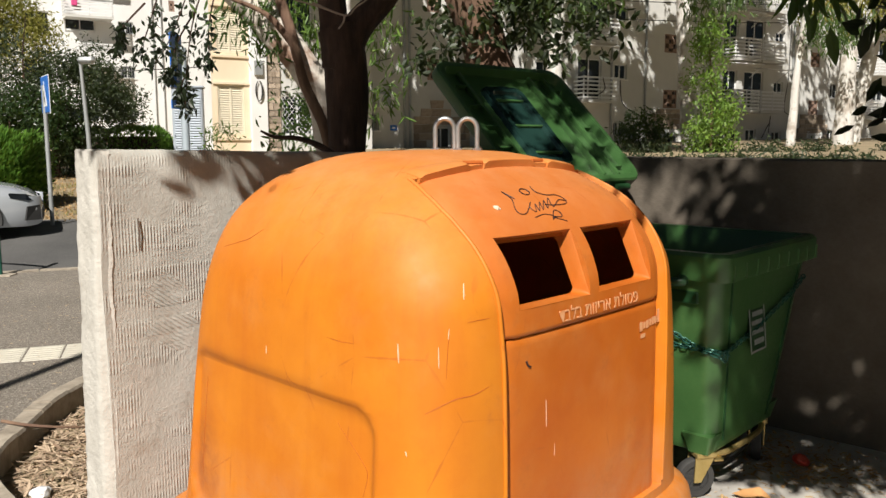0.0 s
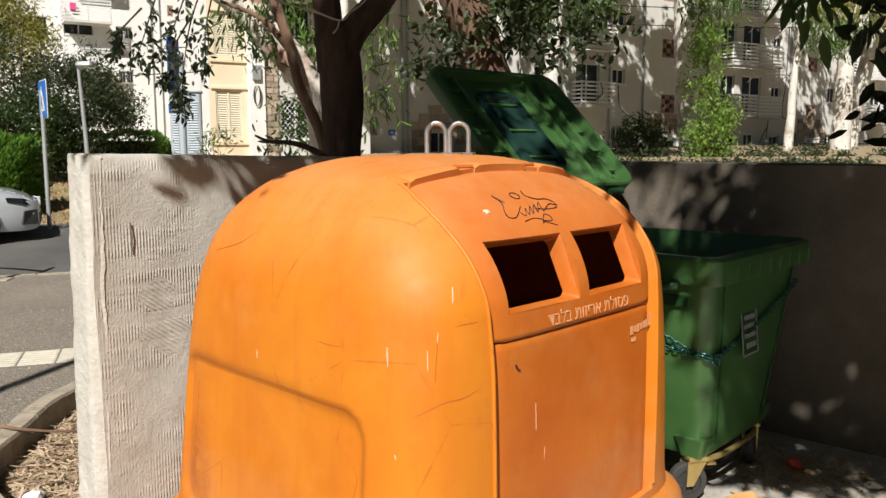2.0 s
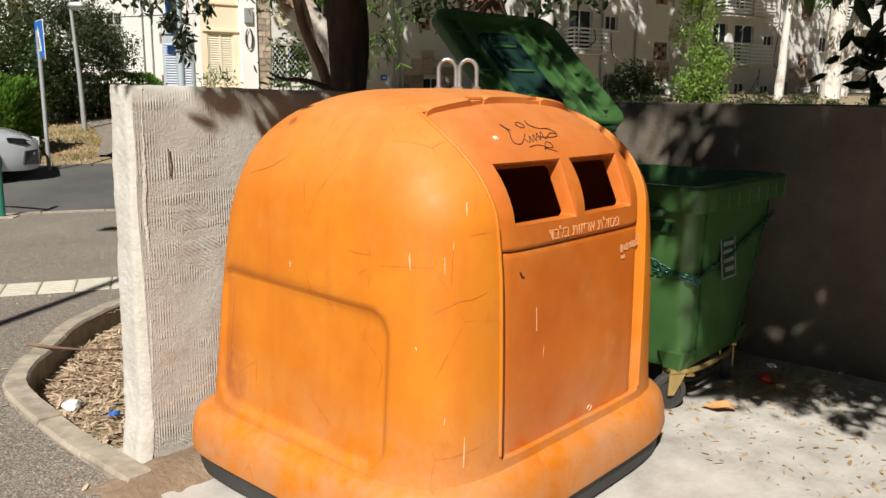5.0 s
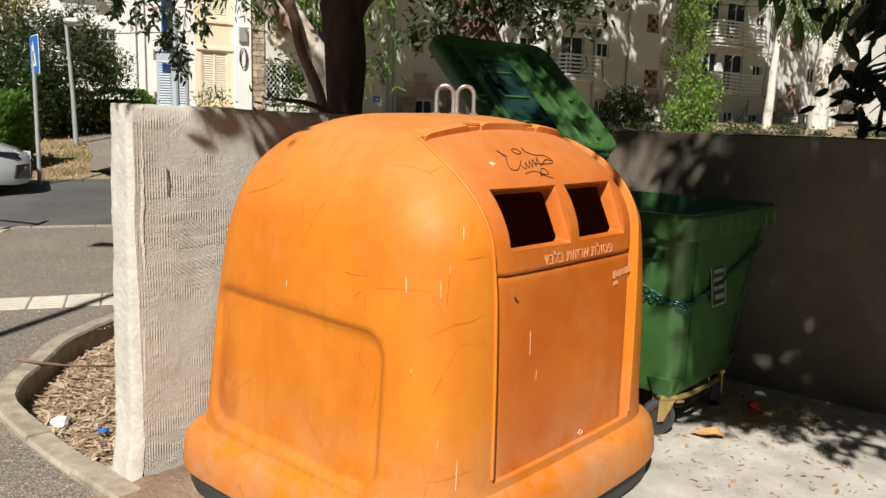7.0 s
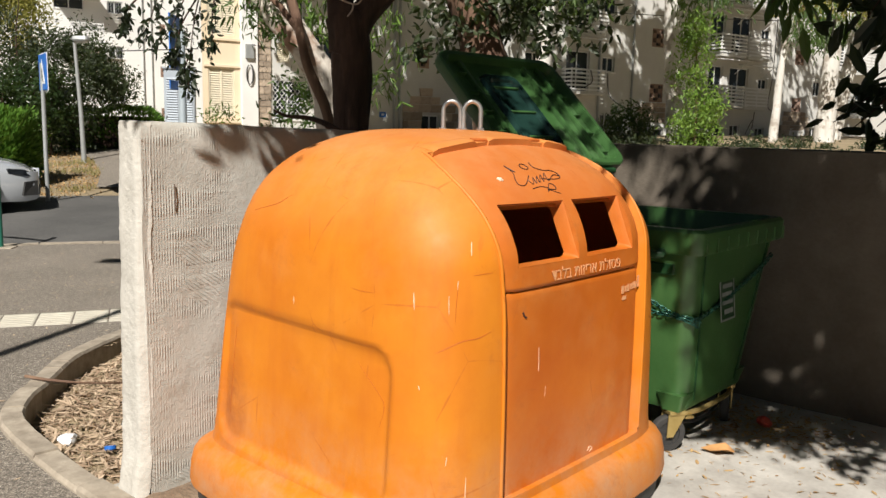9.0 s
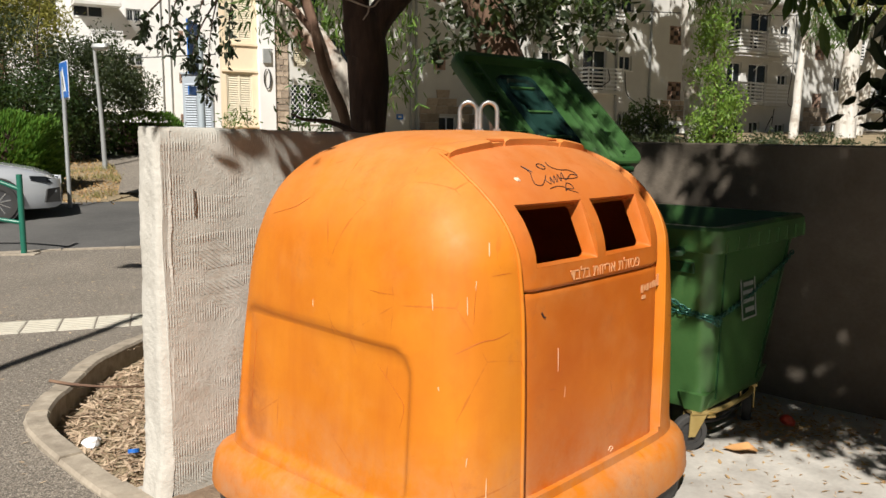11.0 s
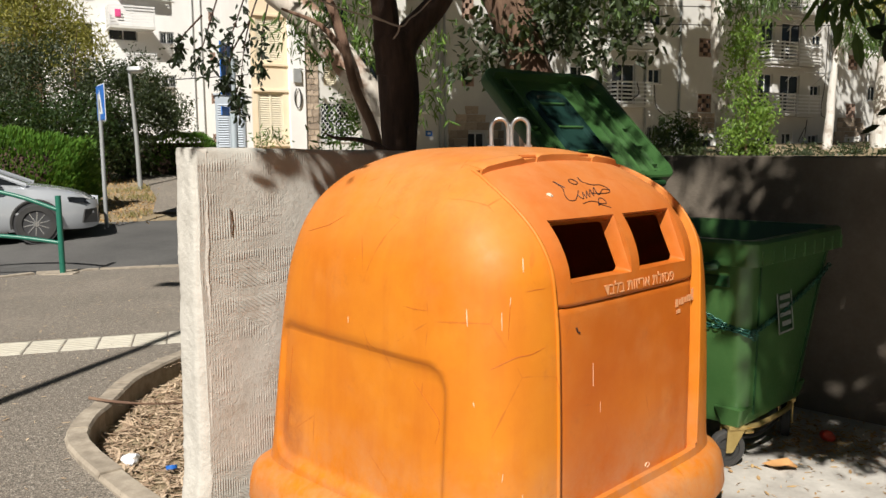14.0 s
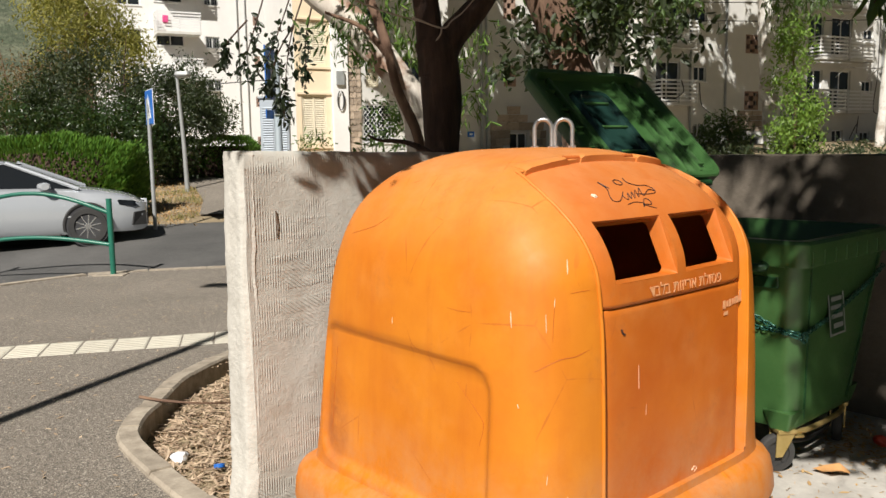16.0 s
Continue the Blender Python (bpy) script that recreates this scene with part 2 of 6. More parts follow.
TANLIT = make_leaf("tan_litter", (0.26, 0.14, 0.06), (0.55, 0.38, 0.18), 0.8, 0.1)
LEAFSHRUB = make_leaf("shrub_leaf", (0.012, 0.022, 0.009), (0.050, 0.068, 0.026), 0.5, 0.2)
# glossy green tinted bluish: the sky's reflection is put into the base colour
LIDPANEL = plain("sky_tinted_green_panel", (0.010, 0.030, 0.026), (0.016, 0.045, 0.036), 4, 0.2, bump=0.05)
GRASS = make_leaf("pale_grass", (0.17, 0.17, 0.05), (0.46, 0.38, 0.18), 0.7, 0.3)
LEAFMID = make_leaf("mid_leaf", (0.035, 0.075, 0.020), (0.10, 0.17, 0.04), 0.5)
LEAFLIGHT = make_leaf("light_leaf", (0.07, 0.16, 0.03), (0.20, 0.31, 0.06), 0.5)
LEAFYEL = make_leaf("yellow_leaf", (0.16, 0.17, 0.03), (0.33, 0.29, 0.06), 0.6)
LEAFBROWN = make_leaf("brown_leaf", (0.10, 0.065, 0.035), (0.26, 0.17, 0.09), 0.7)
LEAFCLIMB = make_leaf("climber_leaf", (0.09, 0.19, 0.025), (0.26, 0.39, 0.07), 0.5, 0.4)
HEDGE = make_leaf("hedge_leaf", (0.035, 0.10, 0.014), (0.145, 0.29, 0.04), 0.45)
STRAW = make_leaf("straw", (0.22, 0.14, 0.09), (0.68, 0.53, 0.38), 0.8, 0.1)
CARPAINT = Nodes("silver_paint").done((0.56, 0.59, 0.63), 0.26, 0.45, Coat_Weight=0.6)
CHROME = Nodes("alloy").done((0.62, 0.63, 0.64), 0.25, 0.9)
CARGLASS = make_glass("car_glass", (0.012, 0.014, 0.016))
TAILRED = Nodes("red_plastic").done((0.45, 0.02, 0.015), 0.35)
INK = Nodes("marker_ink").done((0.035, 0.02, 0.02), 0.5)
FADED = plain("faded_white_print", (0.70, 0.25, 0.07), (0.75, 0.43, 0.24), 40, 0.6, bump=0)
PALEPRINT = plain("pale_print", (0.20, 0.22, 0.21), (0.36, 0.37, 0.36), 30, 0.6, bump=0)


# ---- mesh helpers ----
def link(name, bm, mat, smooth=False, sharp=40):
    me = bpy.data.meshes.new(name)
    bm.to_mesh(me)
    bm.free()
    if mat:
        me.materials.append(mat)
    if smooth:
        me.polygons.foreach_set("use_smooth", [True] * len(me.polygons))
        me.set_sharp_from_angle(angle=radians(sharp))
    return new(name, me)


def part(name, bm, mat, parent, label="", smooth=False, sharp=40):
    ob = link(name, bm, mat, smooth, sharp)
    ob.parent = parent
    return tagged(ob, label)


def thing(name, m, label, category, group="", kind=""):
    ob = new(name)
    ob.empty_display_size = 0.1
    ob.matrix_world = m
    return tagged(ob, label, category, group, kind)


def box(x0, x1, y0, y1, z0, z1, bevel=0.0, bm=None, seg=2):
    bm = bm or bmesh.new()
    vs = [bm.verts.new((x, y, z)) for z in (z0, z1) for x, y in ((x0, y0), (x1, y0), (x1, y1), (x0, y1))]
    fs = [bm.faces.new([vs[i] for i in f]) for f in ((3, 2, 1, 0), (4, 5, 6, 7), (0, 1, 5, 4), (1, 2, 6, 5), (2, 3, 7, 6), (3, 0, 4, 7))]
    if bevel:
        es = list({e for f in fs for e in f.edges})
        bmesh.ops.bevel(bm, geom=es, offset=bevel, segments=seg, affect="EDGES", profile=0.5)
    return bm


def loft(rings, bm=None, caps=(True, True), closed=True):
    bm = bm or bmesh.new()
    rows = [[bm.verts.new(p) for p in ring] for ring in rings]
    for a, b in zip(rows, rows[1:]):
        n = len(a)
        for i in range(n if closed else n - 1):
            j = (i + 1) % n
            bm.faces.new((a[i], a[j], b[j], b[i]))
    if closed and caps[0]:
        bm.faces.new(rows[0][::-1])
    if closed and caps[1]:
        bm.faces.new(rows[-1])
    return bm


def tube(points, radius, n=10, bm=None, wobble=0.0):
    """A tapering round bar along points; radius is one number or one for each point."""
    pts = [Vector(p) for p in points]
    rad = radius if isinstance(radius, (list, tuple)) else [radius] * len(pts)
    rings, side = [], None
    for i, p in enumerate(pts):
        d = (pts[min(i + 1, len(pts) - 1)] - pts[max(i - 1, 0)]).normalized()
        if side is None:
            side = d.orthogonal().normalized()
        side = (side - d * side.dot(d)).normalized()
        up = d.cross(side)
        ring = []
        for k in range(n):
            a = 2 * math.pi * k / n
            r = rad[i] * (1 + wobble * noise.noise(p * 2.3 + Vector((math.cos(a), math.sin(a), 0)) * 1.7))
            ring.append(p + (side * math.cos(a) + up * math.sin(a)) * r)
        rings.append(ring)
    return loft(rings, bm)


def smooth_path(points, per=6):
    """A Catmull-Rom line through points."""
    p = [Vector(q) for q in points]
    p = [2 * p[0] - p[1], *p, 2 * p[-1] - p[-2]]
    out = []
    for a, b, c, d in zip(p, p[1:], p[2:], p[3:]):
        for k in range(per):
            t = k / per
            out.append(0.5 * (2 * b + (c - a) * t + (2 * a - 5 * b + 4 * c - d) * t * t + (3 * b - a - 3 * c + d) * t ** 3))
    return out + [p[-2]]


def disc(r, y0, y1, n=32, bm=None, hole=0.0):
    """A short cylinder along y, with an optional hole."""
    bm = bm or bmesh.new()
    ring = lambda rr, y: [(rr * math.cos(2 * math.pi * k / n), y, rr * math.sin(2 * math.pi * k / n)) for k in range(n)]
    if hole:
        return loft([ring(hole, y0), ring(r * 0.94, y0), ring(r, y0 * 0.8 + y1 * 0.2), ring(r, y0 * 0.2 + y1 * 0.8), ring(r * 0.94, y1), ring(hole, y1), ring(hole, y0)], bm, (False, False))
    return loft([ring(r, y0), ring(r, y1)], bm)


def prism(poly, z0, z1, bm=None):
    return loft([[(x, y, z0) for x, y in poly], [(x, y, z1) for x, y in poly]], bm)


def leaves(name, spots, size, mat, parent=None, slim=0.42, droop=0.3, seed=1, curl=0.25):
    """Many folded leaves, one at each spot (a place, or a place and an outward direction), in one mesh."""
    rng = np.random.default_rng(seed)
    n = len(spots)
    P = np.array(spots, float)
    d = rng.normal(size=(n, 3))
    d[:, 2] -= droop * 2
    d /= np.linalg.norm(d, axis=1)[:, None]
    s = np.cross(d, rng.normal(size=(n, 3)))
    s /= np.linalg.norm(s, axis=1)[:, None]
    up = np.cross(s, d)
    L = size * rng.uniform(0.65, 1.3, n)[:, None]
    w = L * slim * 0.5
    V = np.stack([P, P + d * L * 0.3 + s * w * 0.85 + up * L * curl * 0.25, P + d * L * 0.68 + s * w * 0.8 + up * L * curl * 0.2, P + d * L,
                  P + d * L * 0.68 - s * w * 0.8 + up * L * curl * 0.2, P + d * L * 0.3 - s * w * 0.85 + up * L * curl * 0.25, P + d * L * 0.5], 1).reshape(-1, 3)
    b = (np.arange(n) * 7)[:, None, None]
    F = (b + np.array([[0, 1, 6], [1, 2, 6], [2, 3, 6], [3, 4, 6], [4, 5, 6], [5, 0, 6]])[None]).reshape(-1, 3)
    me = bpy.data.meshes.new(name)
    me.from_pydata(V.tolist(), [], F.tolist())
    me.materials.append(mat)
    ob = new(name, me)
    ob.parent = parent
    return tagged(ob, kind="stuff")


def clumps(centre, radii, count, per, spread, seed, shell=0.5):
    """Leaf places gathered in clumps that fill an uneven ellipsoid."""
    rng = np.random.default_rng(seed)
    d = rng.normal(size=(count, 3))
    d /= np.linalg.norm(d, axis=1)[:, None]
    r = shell + (1 - shell) * rng.random((count, 1)) ** 0.5
    wob = 1 + 0.28 * np.sin(d[:, :1] * 5 + seed) * np.cos(d[:, 1:2] * 4 + d[:, 2:] * 3)
    c = np.array(centre) + d * r * wob * np.array(radii)
    return (c[:, None] + rng.normal(size=(count, per, 3)) * spread).reshape(-1, 3)


def text_mesh(body, height, depth=0.0008):
    c = bpy.data.curves.new("lettering", "FONT")
    c.body, c.size, c.extrude = body, height, depth
    ob = new("lettering", c)
    bpy.context.view_layer.update()
    me = bpy.data.meshes.new_from_object(ob.evaluated_get(bpy.context.evaluated_depsgraph_get()))
    bpy.data.objects.remove(ob)
    bm = bmesh.new()
    bm.from_mesh(me)
    return bm


TURN = 47.5
YARD = pose(0, 0, 0, 0, 0, TURN)
HEIGHTS = ((-80, -0.12), (9.0, -0.12), (11.0, -0.06), (12.5, 0.14), (14.0, 0.22), (15.5, 0.28), (21.0, 0.80), (26.0, 1.2), (30.0, 1.4), (50.0, 1.9), (90.0, 2.4), (900.0, 3.0))


def ground_z(y):
    return float(np.interp(y, [a for a, _ in HEIGHTS], [b for _, b in HEIGHTS]))


def yard(u, w, z=0.0, turn=0.0):
    """A pose in the bin yard: u along the long wall, w towards it."""
    return YARD @ pose(u, w, z, 0, 0, turn)


# ---- ground ----
def build_ground():
    bm = bmesh.new()
    xs = [-600, -200, -80, -40, -25, -15, -8, -4, 0, 4, 10, 20, 40, 80, 200, 600]
    ys = [-300, -80, -30, -10, 0, 5, 9, 10, 11, 12.5, 14, 15.5, 17, 19, 21, 23.5, 26, 30, 40, 50, 70, 90, 160, 300, 900]
    grid = [[bm.verts.new((x, y, ground_z(y))) for x in xs] for y in ys]
    for a, b in zip(grid, grid[1:]):
        for i in range(len(xs) - 1):
            bm.faces.new((a[i], a[i + 1], b[i + 1], b[i]))
    ground = link("ground", bm, DRYGRASS, True, 60)
    tagged(ground, "dry earth and sparse grass rising behind the road", "ground", kind="structure")


KERB = [(-1.32, 2.78), (-1.8, 3.22), (-2.36, 3.82), (-2.53, 4.2), (-2.585, 4.566), (-2.64, 5.0), (-2.637, 5.4), (-2.532, 5.977), (-2.25, 6.5), (-1.5, 7.2), (0.0, 8.2), (2.5, 9.6)]


def build_pavement():
    outline = [(-14, -8), (7, -8), (7, 0.0), (-0.6, 2.2)] + KERB + [
        (2.5, 11.5), (-3.0, 11.25), (-4.444, 10.943), (-5.2, 10.73), (-5.831, 10.45), (-6.35, 10.0), (-6.75, 9.36), (-7.3, 8.7), (-9.0, 7.9), (-14, 7.2)]
    pave = link("pavement", prism(outline, -0.3, 0.0), ASPHALT)
    tagged(pave, "worn grey asphalt pavement with pale specks", "pavement", kind="structure")
    # road-side kerb stones
    edge = smooth_path([(2.5, 11.55, 0), (-3.0, 11.3, 0), (-4.46, 11.0, 0), (-5.88, 10.5, 0), (-6.4, 10.04, 0), (-6.8, 9.4, 0), (-7.34, 8.74, 0), (-9.0, 7.95, 0), (-13, 7.3, 0)], 5)
    kerb = thing("kerb", Matrix(), "pale concrete kerb along the road edge", "kerb", kind="structure")
    dist, last = 0.0, edge[0]
    pts = [edge[0]]
    for p in edge[1:]:
        while (p - last).length > 0.8:
            last = last + (p - last).normalized() * 0.8
            pts.append(last.copy())
    for a, b in zip(pts, pts[1:]):
        d = (b - a)
        n = Vector((-d.y, d.x, 0)).normalized() * -0.14
        q = [a + d * 0.008, b - d * 0.008, b - d * 0.008 + n, a + d * 0.008 + n]
        part("kerb_stone", prism([(v.x, v.y) for v in q][::-1], -0.3, 0.012), KERBMAT, kerb)
    # strip of ribbed cream pavers
    strip = thing("paver_strip", pose(-4.35, 5.75, 0.0, 0, 0, 19.5), "cream ribbed pavers set in asphalt", "paving", kind="structure")
    bm = bmesh.new()
    box(0.006, 0.274, 0.0, 0.47, -0.05, 0.004, 0.004, bm, 1)
    for k in range(6):
        box(0.02, 0.26, 0.045 + k * 0.07, 0.075 + k * 0.07, 0.0, 0.008, 0, bm)
    first = part("paver", bm, TILEMAT, strip)
    first.location = (-2.8, 0, 0)
    for k in range(1, 26):
        o = new("paver", first.data)
        o.parent = strip
        o.location = (-2.8 + k * 0.28, 0.004 * math.sin(k * 2.1), 0.001 * math.sin(k * 1.3))
    # thin cracks and dry bits on the asphalt
    rng = random.Random(5)
    spots = []
    for _ in range(1700):
        x, y = rng.uniform(-9, -1.2), rng.uniform(1.5, 10)
        spots.append((x, y, 0.006))
    lit = leaves("pavement_litter", spots, 0.06, STRAW, None, 0.3, 0.0, 4, 0.1)
    for v in lit.data.vertices:
        v.co.z = 0.004 + abs(v.co.z) * 0.12
    tagged(lit, "scattered dry leaf bits on the pavement", "litter")


def build_planter():
    rng = random.Random(2)
    kerb = thing("planter_kerb", Matrix(), "weathered concrete kerb round a tree bed", "kerb", kind="structure")
    line = smooth_path([(x, y, 0) for x, y in KERB[:10]], 3)
    for a, b in zip(line, line[1:]):
        d = b - a
        n = Vector((d.y, -d.x, 0)).normalized() * 0.13
        bm = bmesh.new()
        lift = 0.035 + rng.uniform(-0.008, 0.008)
        q = [a + d * 0.004, b - d * 0.004, b - d * 0.004 + n, a + d * 0.004 + n]
        loft([[(v.x, v.y, -0.25) for v in q], [(v.x, v.y, lift - 0.018) for v in q],
              [(v.x + (0.012 if i in (0, 1) else -0.012) * n.normalized().x, v.y + (0.012 if i in (0, 1) else -0.012) * n.normalized().y, lift) for i, v in enumerate(q)]], bm)
        bmesh.ops.recalc_face_normals(bm, faces=bm.faces)
        part("kerb_stone", bm, KERBMAT, kerb)
    bed = bmesh.new()
    xs, ys = np.linspace(-2.75, -0.2, 40), np.linspace(2.75, 8.2, 70)
    g = [[bed.verts.new((x, y, -0.135 + 0.03 * noise.noise(Vector((x * 3, y * 3, 0))) + 0.015 * noise.noise(Vector((x * 11, y * 11, 2))))) for x in xs] for y in ys]
    for a, b in zip(g, g[1:]):
        for i in range(len(xs) - 1):
            cx, cy = (xs[i] + xs[i + 1]) / 2, a[i].co.y
            kx = np.interp(cy, [p[1] for p in KERB], [p[0] for p in KERB])
            if cx > kx - 0.03:
                bed.faces.new((a[i], a[i + 1], b[i + 1], b[i]))
    tagged(link("planter_soil", bed, SOIL, True, 80), "dry brown soil in the kerbed tree bed", "soil", kind="structure")
    spots = []
    while len(spots) < 7000:
        x, y = rng.uniform(-2.6, -1.0), rng.uniform(3.0, 6.2)
        kx = np.interp(y, [p[1] for p in KERB], [p[0] for p in KERB])
        if x > kx + 0.16 + 0.05 * rng.random() and x < -1.2 + (y - 3.0) * 0.9:
            spots.append((x, y, -0.10 + rng.random() * 0.03))
    mulch = leaves("mulch", spots, 0.10, STRAW, None, 0.17, 0.0, 8, 0.1)
    for v in mulch.data.vertices:
        v.co.z = -0.105 + (v.co.z + 0.10) * 0.35
    tagged(mulch, "pale dry straw and leaf mulch on the soil", "mulch")
    stick = tube(smooth_path([(-2.62, 4.62, 0.05), (-2.42, 4.56, 0.045), (-2.2, 4.60, 0.02), (-2.0, 4.85, -0.05), (-1.75, 5.1, -0.09)]), [0.011 - 0.0003 * i for i in range(25)], 7, None, 0.3)
    tagged(link("stick", stick, BARKRED, True), "bare brown fallen branch lying across the kerb", "branch")
    bm = bmesh.new()
    bmesh.ops.create_icosphere(bm, subdivisions=3, radius=0.05)
    for v in bm.verts:
        v.co += v.co * 0.35 * noise.noise(v.co * 30)
        v.co.z *= 0.7
    paper = link("crumpled_paper", bm, WHITESIGN, True, 25)
    paper.location = (-2.05, 3.92, -0.085)
    tagged(paper, "crumpled white paper on the straw mulch", "litter")
    bm = disc(0.028, -0.011, 0.011, 24)
    for k in range(24):
        a = 2 * math.pi * k / 24
        box(-0.0015, 0.0015, -0.009, 0.009, 0.0275, 0.0295, 0, bm)
        bmesh.ops.rotate(bm, verts=bm.verts[-8:], cent=(0, 0, 0), matrix=Matrix.Rotation(a, 3, "Y"))
    cap = link("bottle_cap", bm, BLUE, False)
    cap.matrix_world = pose(-1.77, 3.79, -0.075, 70, 0, 20)
    tagged(cap, "blue plastic bottle cap on the mulch", "litter")


def build_yard():
    pad = link("yard_floor", prism([(1.22, -7), (7.5, -7), (7.5, 2.0), (5.3, 3.25), (1.22, 3.25)], -0.25, 0.004), CONCRETE)
    pad.matrix_world = YARD
    tagged(pad, "pale stained concrete floor of the bin yard", "floor", kind="structure")
    # long wall: combed face, rough broken end
    bm = bmesh.new()
    us = np.linspace(1.345, 5.0, 120)
    rings = []
    for k, u in enumerate(us):
        top = 1.645 - 0.02 * (u - 1.31) + 0.006 * noise.noise(Vector((u * 9, 0, 0)))
        ring = []
        for w, sgn in ((2.97, 1), (3.16, -1)):
            col = [(u + (0.012 * noise.noise(Vector((w * 7, z * 8, 1))) if k == 0 else 0), w + 0.006 * noise.noise(Vector((u * 6, z * 6, w))), z * (top + 0.1) - 0.1) for z in np.linspace(0, 1, 40)]
            col[-1] = (col[-1][0], w + sgn * 0.02, top)
            col[-2] = (col[-2][0], col[-2][1], top - 0.025)
            ring += col if sgn == 1 else col[::-1]
        rings.append(ring[::-1])
    wall = link("wall_long", loft(rings, bm), STUCCO, True, 50)
    wall.matrix_world = YARD
    wall.data.materials.append(WALLEND)
    for p in wall.data.polygons:
        if p.normal.x < -0.8:
            p.material_index = 1
    tagged(wall, "concrete yard wall with combed render face", "wall", kind="structure")
    # thin brown bar on the face stands for a dark vertical slot in the render
    slot_brown = plain("brown_slot_mark", (0.08, 0.055, 0.04), (0.15, 0.10, 0.07), 40, 0.8)
    for u, z, l in ((1.49, 1.265, 0.115), ):
        wire = link("tie_wire", tube([(u, 2.962, z), (u + 0.002, 2.96, z + l * 0.5), (u - 0.001, 2.963, z + l)], 0.0028, 6), slot_brown, True)
        wire.matrix_world = YARD
        tagged(wire, "thin brown bar that marks a slot in the render", "wire", kind="structure")
    # its rough end, a separate coat of concrete
    bm = bmesh.new()
    g = []
    for z in np.linspace(-0.08, 1.638, 70):
        row = []
        for k, w in enumerate(np.linspace(2.968, 3.162, 14)):
            e = 0.055 if k in (0, 13) else 0.008 if k in (1, 12) else 0.0
            d = 0.005 * noise.noise(Vector((w * 10, z * 5, 3))) + 0.007 * noise.noise(Vector((w * 40, z * 30, 5)))
            flare = 0.025 * max(0.0, 1 - max(z, 0) / 0.22)
            row.append(bm.verts.new((1.300 + 0.022 * z + e + d - flare, w, z)))
        g.append(row)
    for a, b in zip(g, g[1:]):
        for i in range(13):
            bm.faces.new((a[i + 1], a[i], b[i], b[i + 1]))
    end = link("wall_end", bm, WALLEND, True, 60)
    end.matrix_world = YARD
    tagged(end, "rough pale concrete end of the yard wall", "wall", kind="structure")
    # cross wall
    bm = bmesh.new()
    rings = []
    for w in np.linspace(3.2, -7.0, 90):
        top = 1.565 + 0.006 * noise.noise(Vector((w * 6, 4, 0))) - 0.004 * (3.2 - w)
        ring = [(4.70 + 0.008 * noise.noise(Vector((w * 3, z * 3, 0))), w, z * top - 0.1 * (1 - z)) for z in np.linspace(0, 1, 24)]
        ring += [(4.72, w, top + 0.008), (4.90, w, top + 0.008), (4.92, w, -0.1)]
        rings.append(ring)
    cross = link("wall_cross", loft(rings, bm), SHADEWALL, True, 50)
    cross.matrix_world = YARD
    bmx = bmesh.new()
    bmx.from_mesh(cross.data)
    bmesh.ops.recalc_face_normals(bmx, faces=bmx.faces)
    bmx.to_mesh(cross.data)
    bmx.free()
    tagged(cross, "brown rendered yard wall with stains", "wall", kind="structure")


def build_road():
    bm = bmesh.new()
    rows = []
    for y in np.arange(7.0, 15.7, 0.4):
        rows.append([bm.verts.new((x, y + 0.22 * (x + 6), ground_z(y + 0.22 * (x + 6)) + 0.02)) for x in (-60, -40, -25, -16, -12, -10, -8, -6, -4, -2, 2, 6, 12, 20)])
    for a, b in zip(rows, rows[1:]):
        for i in range(13):
            bm.faces.new((a[i], a[i + 1], b[i + 1], b[i]))
    n = Nodes("road_asphalt")
    col = n.mix(n.ramp(n.noise(0.8, 5), 0.3, 0.7), (0.058, 0.057, 0.056), (0.105, 0.102, 0.098))
    col = n.mix(n.ramp(n.noise(40, 3), 0.5, 0.8, 0, 0.5), col, (0.16, 0.155, 0.15))
    n.bump(n.noise(60, 3), 0.5, 0.006)
    tagged(link("road", bm, n.done(col, 0.85)), "dark grey asphalt road", "road", kind="structure")


def build_mound():
    bm = bmesh.new()
    xs, ys = np.linspace(-0.42, 0.42, 30), np.linspace(-0.2, 0.16, 14)
    g = [[bm.verts.new((x, y, 0.055 * max(0, 1 - (x / 0.42) ** 2 - (y / 0.2) ** 2) + 0.012 * noise.noise(Vector((x * 16, y * 16, 7))) - 0.006)) for x in xs] for y in ys]
    for a, b in zip(g, g[1:]):
        for i in range(29):
            bm.faces.new((a[i], a[i + 1], b[i + 1], b[i]))
    o = link("dirt_mound", bm, SOIL, True, 60)
    o.matrix_world = yard(1.45, 2.86, 0.004)
    tagged(o, "brown dirt washed up at the foot of the wall", "soil", kind="structure")


build_mound()
build_ground()
build_pavement()
build_planter()
build_yard()
build_road()


